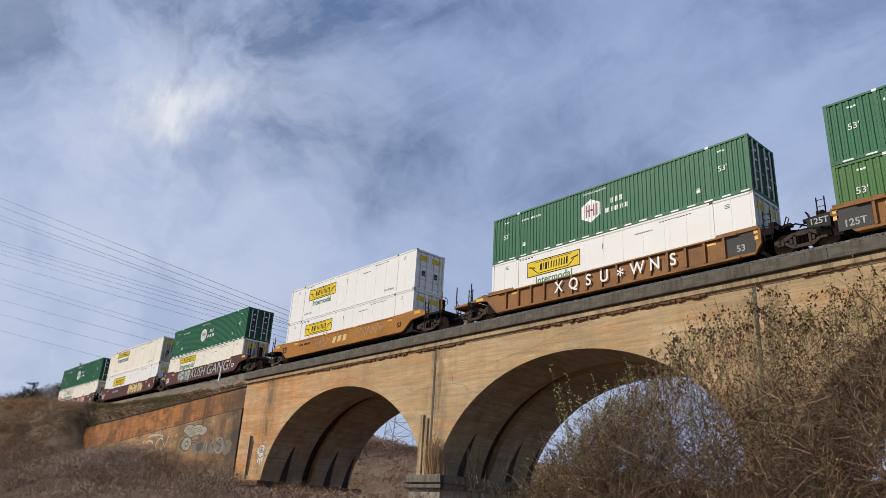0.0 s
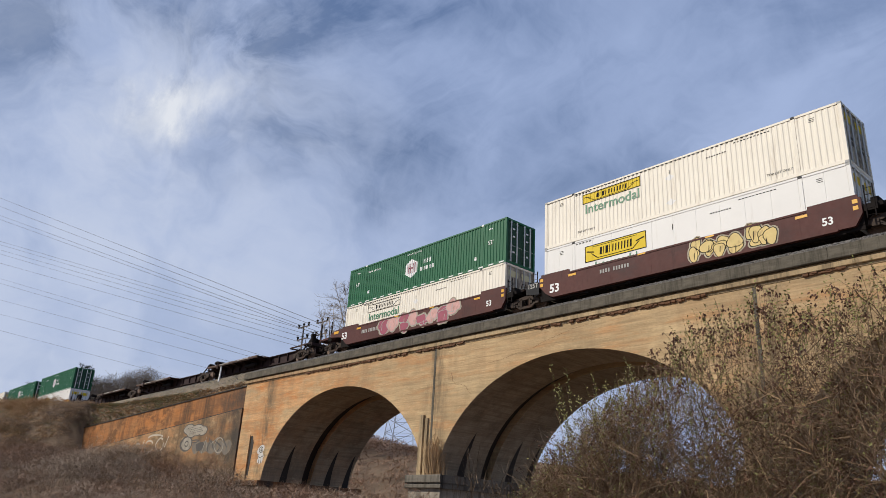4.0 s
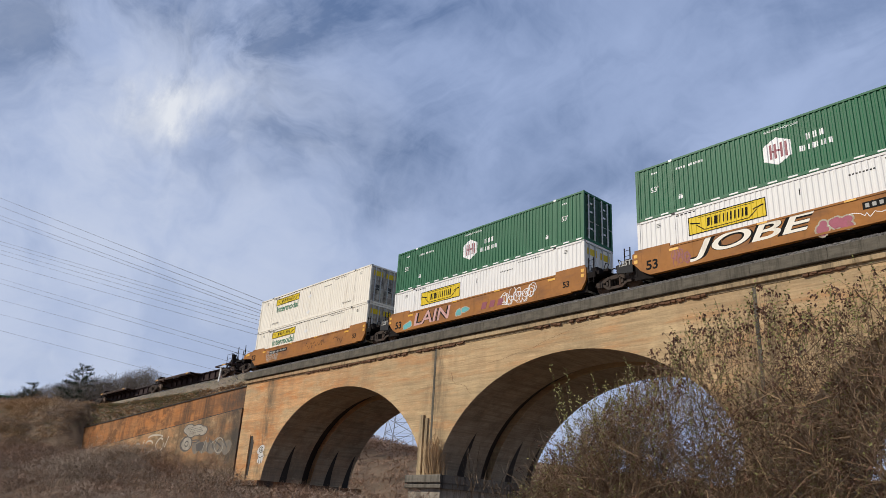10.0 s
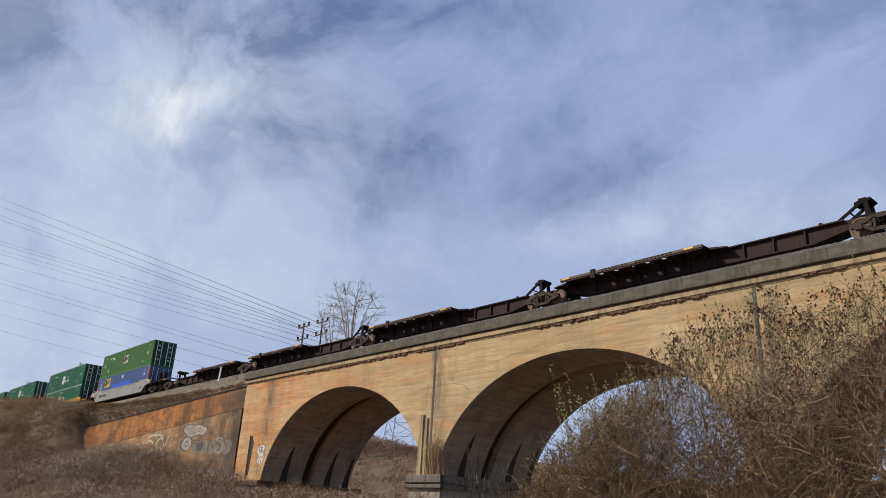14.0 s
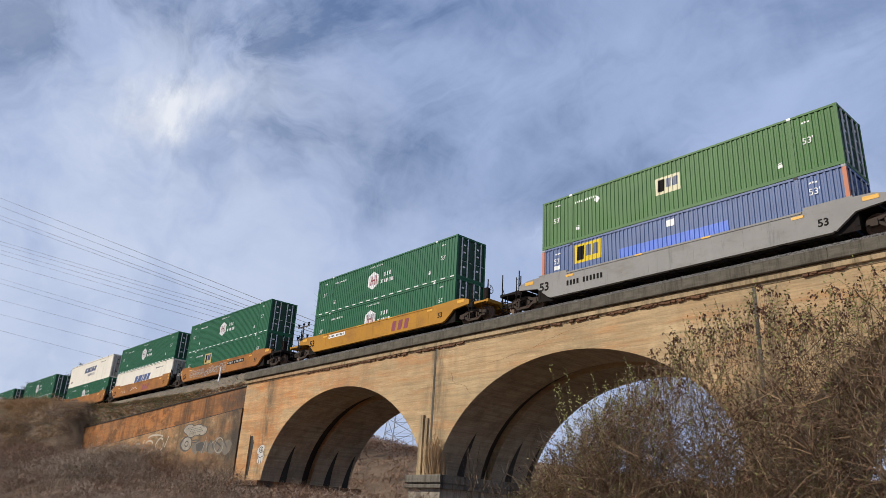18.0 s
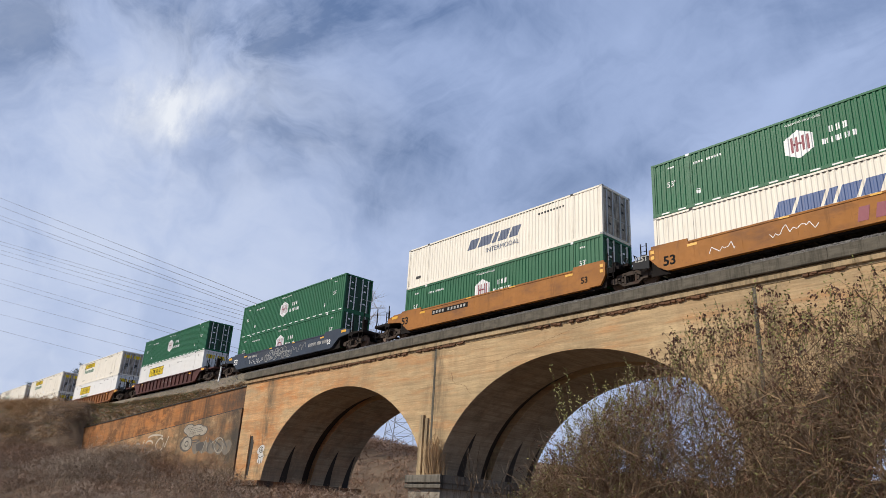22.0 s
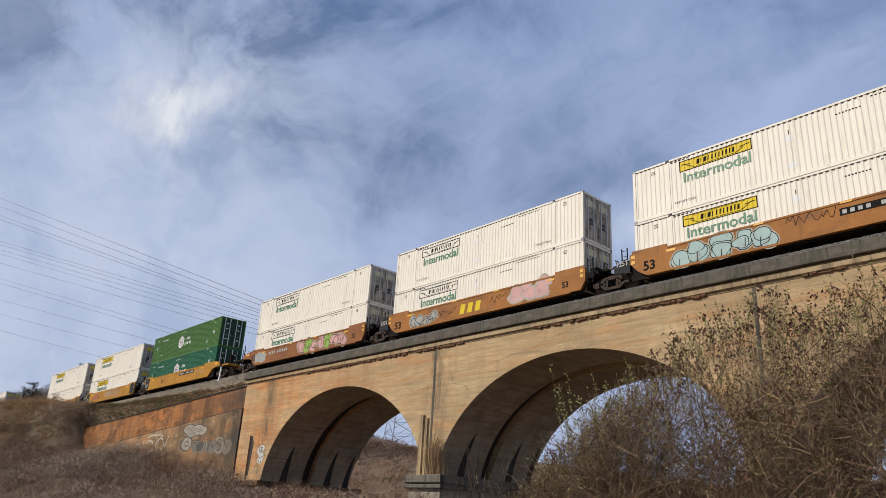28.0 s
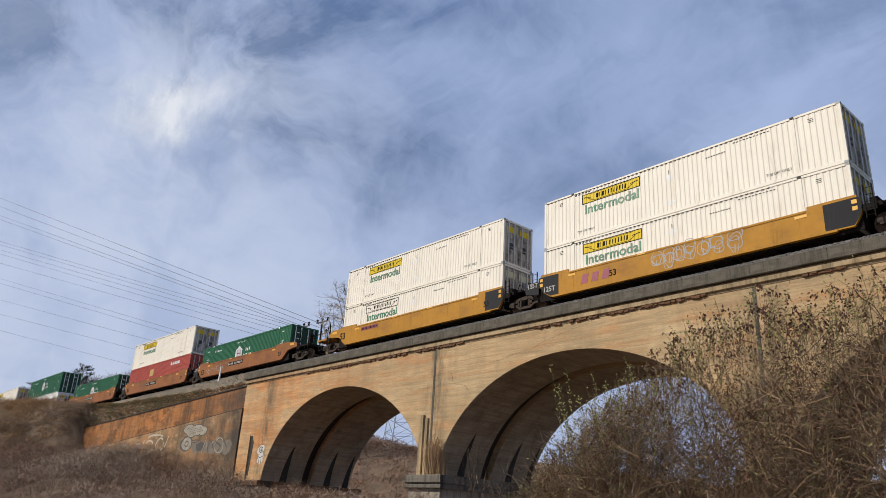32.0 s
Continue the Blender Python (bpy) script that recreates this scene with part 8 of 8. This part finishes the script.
def round_tree(x, y, z, fork, top, wide, seed, limbs=8, tips=150, lean=0.0):
    """A leafless tree that forks at one height into spreading limbs with a rounded, airy crown."""
    r = random.Random(seed)
    root = new("bare_tree")
    tagged(root, "tall bare deciduous tree behind the viaduct", "tree", "bare trees")
    trunk, arms, crown = Shape(), Shape(), Shape()
    crown.r = r
    start = Vector((0, 0, fork - z))
    trunk.tube([(0, 0, -0.3), (0.15, 0.1, start.z * 0.5), tuple(start)], [0.36, 0.29, 0.22], 8)
    mid = Vector((lean, 0, (fork + (top - fork) * 0.56) - z))
    half = Vector((wide * 0.5, wide * 0.5, (top - fork) * 0.46))

    def bent(a, b, sag, n):
        """Points of a limb that leaves steeply and then opens outwards."""
        ctrl = Vector((a.x + (b.x - a.x) * 0.30, a.y + (b.y - a.y) * 0.30, a.z + (b.z - a.z) * sag))
        out = []
        for i in range(n + 1):
            t = i / n
            out.append(a * (1 - t) ** 2 + ctrl * (2 * t * (1 - t)) + b * t * t + Vector((r.gauss(0, 0.05), r.gauss(0, 0.05), r.gauss(0, 0.04))) * (wide * 0.06 if 0 < i < n else 0))
        return out

    lines = []
    for k in range(limbs):
        a = 6.283 * (k + r.uniform(-0.3, 0.3)) / limbs
        u = r.uniform(0.35, 0.85) if k else 0.1
        goal = mid + Vector((half.x * u * math.cos(a), half.y * u * math.sin(a), half.z * r.uniform(0.35, 0.95) * (1.1 - 0.5 * u)))
        pts = bent(start - Vector((0, 0, r.uniform(0, 1.4))), goal, 0.62, 7)
        lines.append(pts)
        arms.tube([tuple(p) for p in pts], [0.085 * (1 - 0.85 * i / 7) + 0.012 for i in range(8)], 5)
    for _ in range(tips):
        a, c, u = r.uniform(0, 6.283), r.uniform(-0.75, 1.0), r.random() ** 0.33
        w = math.sqrt(max(0.0, 1 - c * c))
        tip = mid + Vector((half.x * w * math.cos(a) * u, half.y * w * math.sin(a) * u, half.z * c * u)) * (1 + 0.10 * math.sin(3 * a + 4 * c))
        best = min(((p - tip).length + max(0.0, p.z - tip.z) * 1.5 + r.uniform(0, 0.4), li, i) for li, line in enumerate(lines[:limbs]) for i, p in enumerate(line[2:], 2))
        a0 = lines[best[1]][best[2]]
        pts = bent(a0, tip, 0.45, 4)
        crown.tube([tuple(p) for p in pts], [0.020, 0.017, 0.014, 0.011, 0.008], 3)
        for _ in range(12):
            i = r.randint(1, 3)
            b = pts[i].lerp(pts[i + 1], r.random())
            d = ((pts[i + 1] - pts[i]).normalized() + Vector((r.gauss(0, 0.6), r.gauss(0, 0.6), r.gauss(0.25, 0.4)))).normalized()
            blade(crown, b, d * r.uniform(0.35, 1.0), Vector((r.gauss(0, 0.1), r.gauss(0, 0.1), 0.06)), 0.010, 2)
    for nm, sh, m in (("trunk", trunk, M_BARK), ("limb_work", arms, M_PALETWIG), ("crown", crown, M_PALETWIG)):
        ob = new(nm, sh.mesh(nm, m))
        ob.parent = root
    root.location = (x, y, z)
    return root


round_tree(-68.2, 46.5, 3.5, 18.0, 27.9, 8.8, 5, 9, 240)
round_tree(-72.6, 47.0, 3.5, 17.5, 26.9, 5.0, 9, 5, 80, lean=-0.8)
round_tree(-98.8, 61.5, ground_z(-98.8, 61.5), 18.5, 27.4, 10.5, 12, 7, 130)
low1 = bare_tree(-153.5, 50.0, ground_z(-153.5, 50) - 0.3, 10.0, 11.0, 3, 5, "rounded bare tree on the skyline", 3, 0.02, 2, 0.35, 0.9, fill=7000)
low2 = bare_tree(-142.0, 50.0, ground_z(-142, 50) - 0.3, 10.0, 11.0, 4, 5, "rounded bare tree on the skyline", 3, 0.02, 2, 0.38, 0.9, fill=7000)
k = 0
for x, y, top in ((-133, 50, 23.5), (-147, 53, 27.8), (-158, 54, 27.4), (-164, 49, 27.2), (-171, 52, 27.8), (-178, 50, 28.3), (-186, 52, 28.8), (-195, 50, 29.0), (-204, 52, 29.5), (-214, 50, 29.8), (-225, 52, 30.4), (-237, 50, 30.6),
                  (-250, 52, 31.2), (-266, 52, 32.0), (-285, 54, 33.0), (-310, 56, 34.5)):
    k += 1
    g = ground_z(x, y) - 0.3
    t = copy_thing((low1, low2)[k % 2], Matrix.Translation((x, y, g)) @ Matrix.Rotation(k * 1.3, 4, "Z"))
    sc = max(0.3, (top - g) / 10.0)
    t.scale = (min(1.2, max(sc, 0.6)), min(1.2, max(sc, 0.6)), sc)


def conifer(x, y, z, height, seed):
    r = random.Random(seed)
    root = new("conifer")
    tagged(root, "dark spreading pine on the skyline", "tree", "pines on the skyline")
    trunk, limbs, needles = Shape(), Shape(), Shape()
    needles.r = r
    trunk.tube([(0, 0, 0), (0.1, 0, height * 0.5), (0, 0, height)], [height * 0.018, height * 0.012, 0.02], 7)
    for i in range(46):
        t = r.uniform(0.3, 0.98)
        a, ln = r.uniform(0, 6.28), height * 0.50 * (1.08 - t) + 0.8
        d = Vector((math.cos(a), math.sin(a), r.uniform(0.05, 0.45)))
        b = Vector((0, 0, height * t))
        limbs.tube([b, b + d * ln * 0.6, b + d * ln], [0.05, 0.035, 0.01], 4)
        for _ in range(80):
            p = b + d * ln * r.uniform(0.3, 1.05) + Vector((r.gauss(0, 0.2), r.gauss(0, 0.2), r.gauss(0.1, 0.12)))
            blade(needles, p, Vector((r.gauss(0, 0.25), r.gauss(0, 0.25), r.uniform(-0.05, 0.4))), Vector((0, 0, 0)), 0.05, 2)
    for nm, sh, m in (("trunk", trunk, M_BARK), ("limb_work", limbs, M_BARK), ("crown", needles, M_NEEDLE)):
        ob = new(nm, sh.mesh(nm, m))
        ob.parent = root
    root.location = (x, y, z)


conifer(-160.0, 45.0, 17.0, 10.6, 8)
conifer(-206.0, 47.0, 20.0, 9.0, 9)

# ---- power lines ----
M_WIRE = material("dark_cable", (0.06, 0.06, 0.065), 0.6, vary=0.1, bump=0)
M_POLE = material("weathered_pole", (0.11, 0.085, 0.065), 0.9, vary=0.3)
M_LATTICE = material("galvanised_lattice", (0.30, 0.31, 0.33), 0.6, 0.3, vary=0.15, bump=0)
power = {}


def utility_pole(x, y, z, top):
    root = new("utility_pole")
    tagged(root, "dark wooden power pole with cross-arms", "power pole", "power poles behind the viaduct")
    part("pole", ("upole", top), lambda s: s.tube([(0, 0, 0), (0, 0, top)], [0.17, 0.12], 8), M_POLE, root)
    for k, h in enumerate((top - 0.4, top - 2.4)):
        arm = part("cross_arm", "uarm", lambda s: s.box(-1.6, 1.6, -0.08, 0.08, -0.08, 0.08), M_POLE, root, at=(0, 0, h))
        for dx in (-1.45, 0.0, 1.45):
            part("insulator", "uins", lambda s: s.tube([(0, 0, 0.05), (0, 0, 0.16), (0, 0, 0.2), (0, 0, 0.5), (0, 0, 0.62)], [0.05, 0.2, 0.1, 0.22, 0.05], 8), M_INK, arm, at=(dx, 0, 0))
    root.location = (x, y, z)


utility_pole(-101.6, 60.0, ground_z(-101.6, 60.0), 30.6 - ground_z(-101.6, 60.0))
utility_pole(-97.0, 60.5, ground_z(-97.0, 60.5), 30.8 - ground_z(-97.0, 60.5))


def cable(a, b, sag, radius=0.018):
    a, b = Vector(a), Vector(b)
    s = Shape()
    s.tube([a.lerp(b, t / 16) - Vector((0, 0, sag * 4 * (t / 16) * (1 - t / 16))) for t in range(17)], radius, 4)
    ob = new("power_line", s.mesh("power_line", M_WIRE))
    tagged(ob, "thin dark overhead power line", "cable", "overhead power lines")


# heights of the lines at the poles and far to the left
for za, zb in ((30.1, 120.5), (28.7, 107.5), (28.3, 104.7), (28.4, 89.8), (27.8, 87.9), (26.3, 82.9), (25.6, 77.8), (22.6, 70.5), (21.9, 68.3), (20.6, 60.6), (18.9, 54.6), (16.4, 48.4), (29.4, 114.0), (27.2, 85.0)):
    cable((-97.0, 60.0, za), (-182.5 - 1.275 * zb, 34.0, zb), 0.0, 0.015 + 0.00030 * zb)


# ---- lattice tower on the far bank ----
def lattice_tower(x, y, z, height):
    root = new("lattice_tower")
    tagged(root, "grey steel lattice power tower beyond the viaduct", "pylon")

    def width(t):
        return height * (0.11 * (1 - t) + 0.018)

    corners = ((-1, -1), (1, -1), (1, 1), (-1, 1))
    for sx, sy in corners:
        part("leg", ("leg", sx, sy, height), lambda s: s.tube([(sx * width(0), sy * width(0), 0), (sx * width(1), sy * width(1), height)], 0.13, 4), M_LATTICE, root)

    def braces(s):
        n = 9
        for k in range(n):
            a, b = k / n, (k + 1) / n
            for (xa, ya), (xb, yb) in zip(corners, corners[1:] + corners[:1]):
                s.tube([(xa * width(a), ya * width(a), a * height), (xb * width(b), yb * width(b), b * height)], 0.07, 3)
                s.tube([(xb * width(a), yb * width(a), a * height), (xa * width(b), ya * width(b), b * height)], 0.07, 3)
                s.tube([(xb * width(a), yb * width(a), a * height), (xa * width(a), ya * width(a), a * height)], 0.06, 3)
    tagged(part("brace", ("braces", height), braces, M_LATTICE, root), kind="stuff")
    for h in (0.72, 0.84, 0.96):
        part("cross_arm", ("parm", h, height), lambda s: (s.tube([(-height * 0.2, 0, h * height), (0, 0, h * height + 0.8), (height * 0.2, 0, h * height)], 0.12, 4), s.tube([(-height * 0.2, 0, h * height), (height * 0.2, 0, h * height)], 0.1, 4)), M_LATTICE, root)
    root.location, root.rotation_euler = (x, y, z), (0, 0, radians(35))


lattice_tower(-161.0, 130.0, ground_z(-161.0, 130.0), 34.0)


# ---- what moves ----
def motions():
    """The train runs along the straight track; its wheels turn."""
    times = [1.0 * k for k in range(33)]
    for thing in CARS + SPINES + CONTAINERS:
        z = thing.location.z
        walk(thing, [(t, pose(thing["x0"] + travel(t), TRACK, z)) for t in times])
    first = {}
    for wheel, dx in AXLES:
        if dx not in first:
            first[dx] = wheel
            walk(wheel, [(k / 30, pose(dx, 0, 0.465, 0, math.degrees(travel(k / 30) / 0.465) % 360, 0)) for k in range(961)])
        else:
            # alike wheels share the turning of the first
            wheel.rotation_mode = "QUATERNION"
            keys = wheel.animation_data_create()
            keys.action = first[dx].animation_data.action
            keys.action_slot = first[dx].animation_data.action_slot


motions()
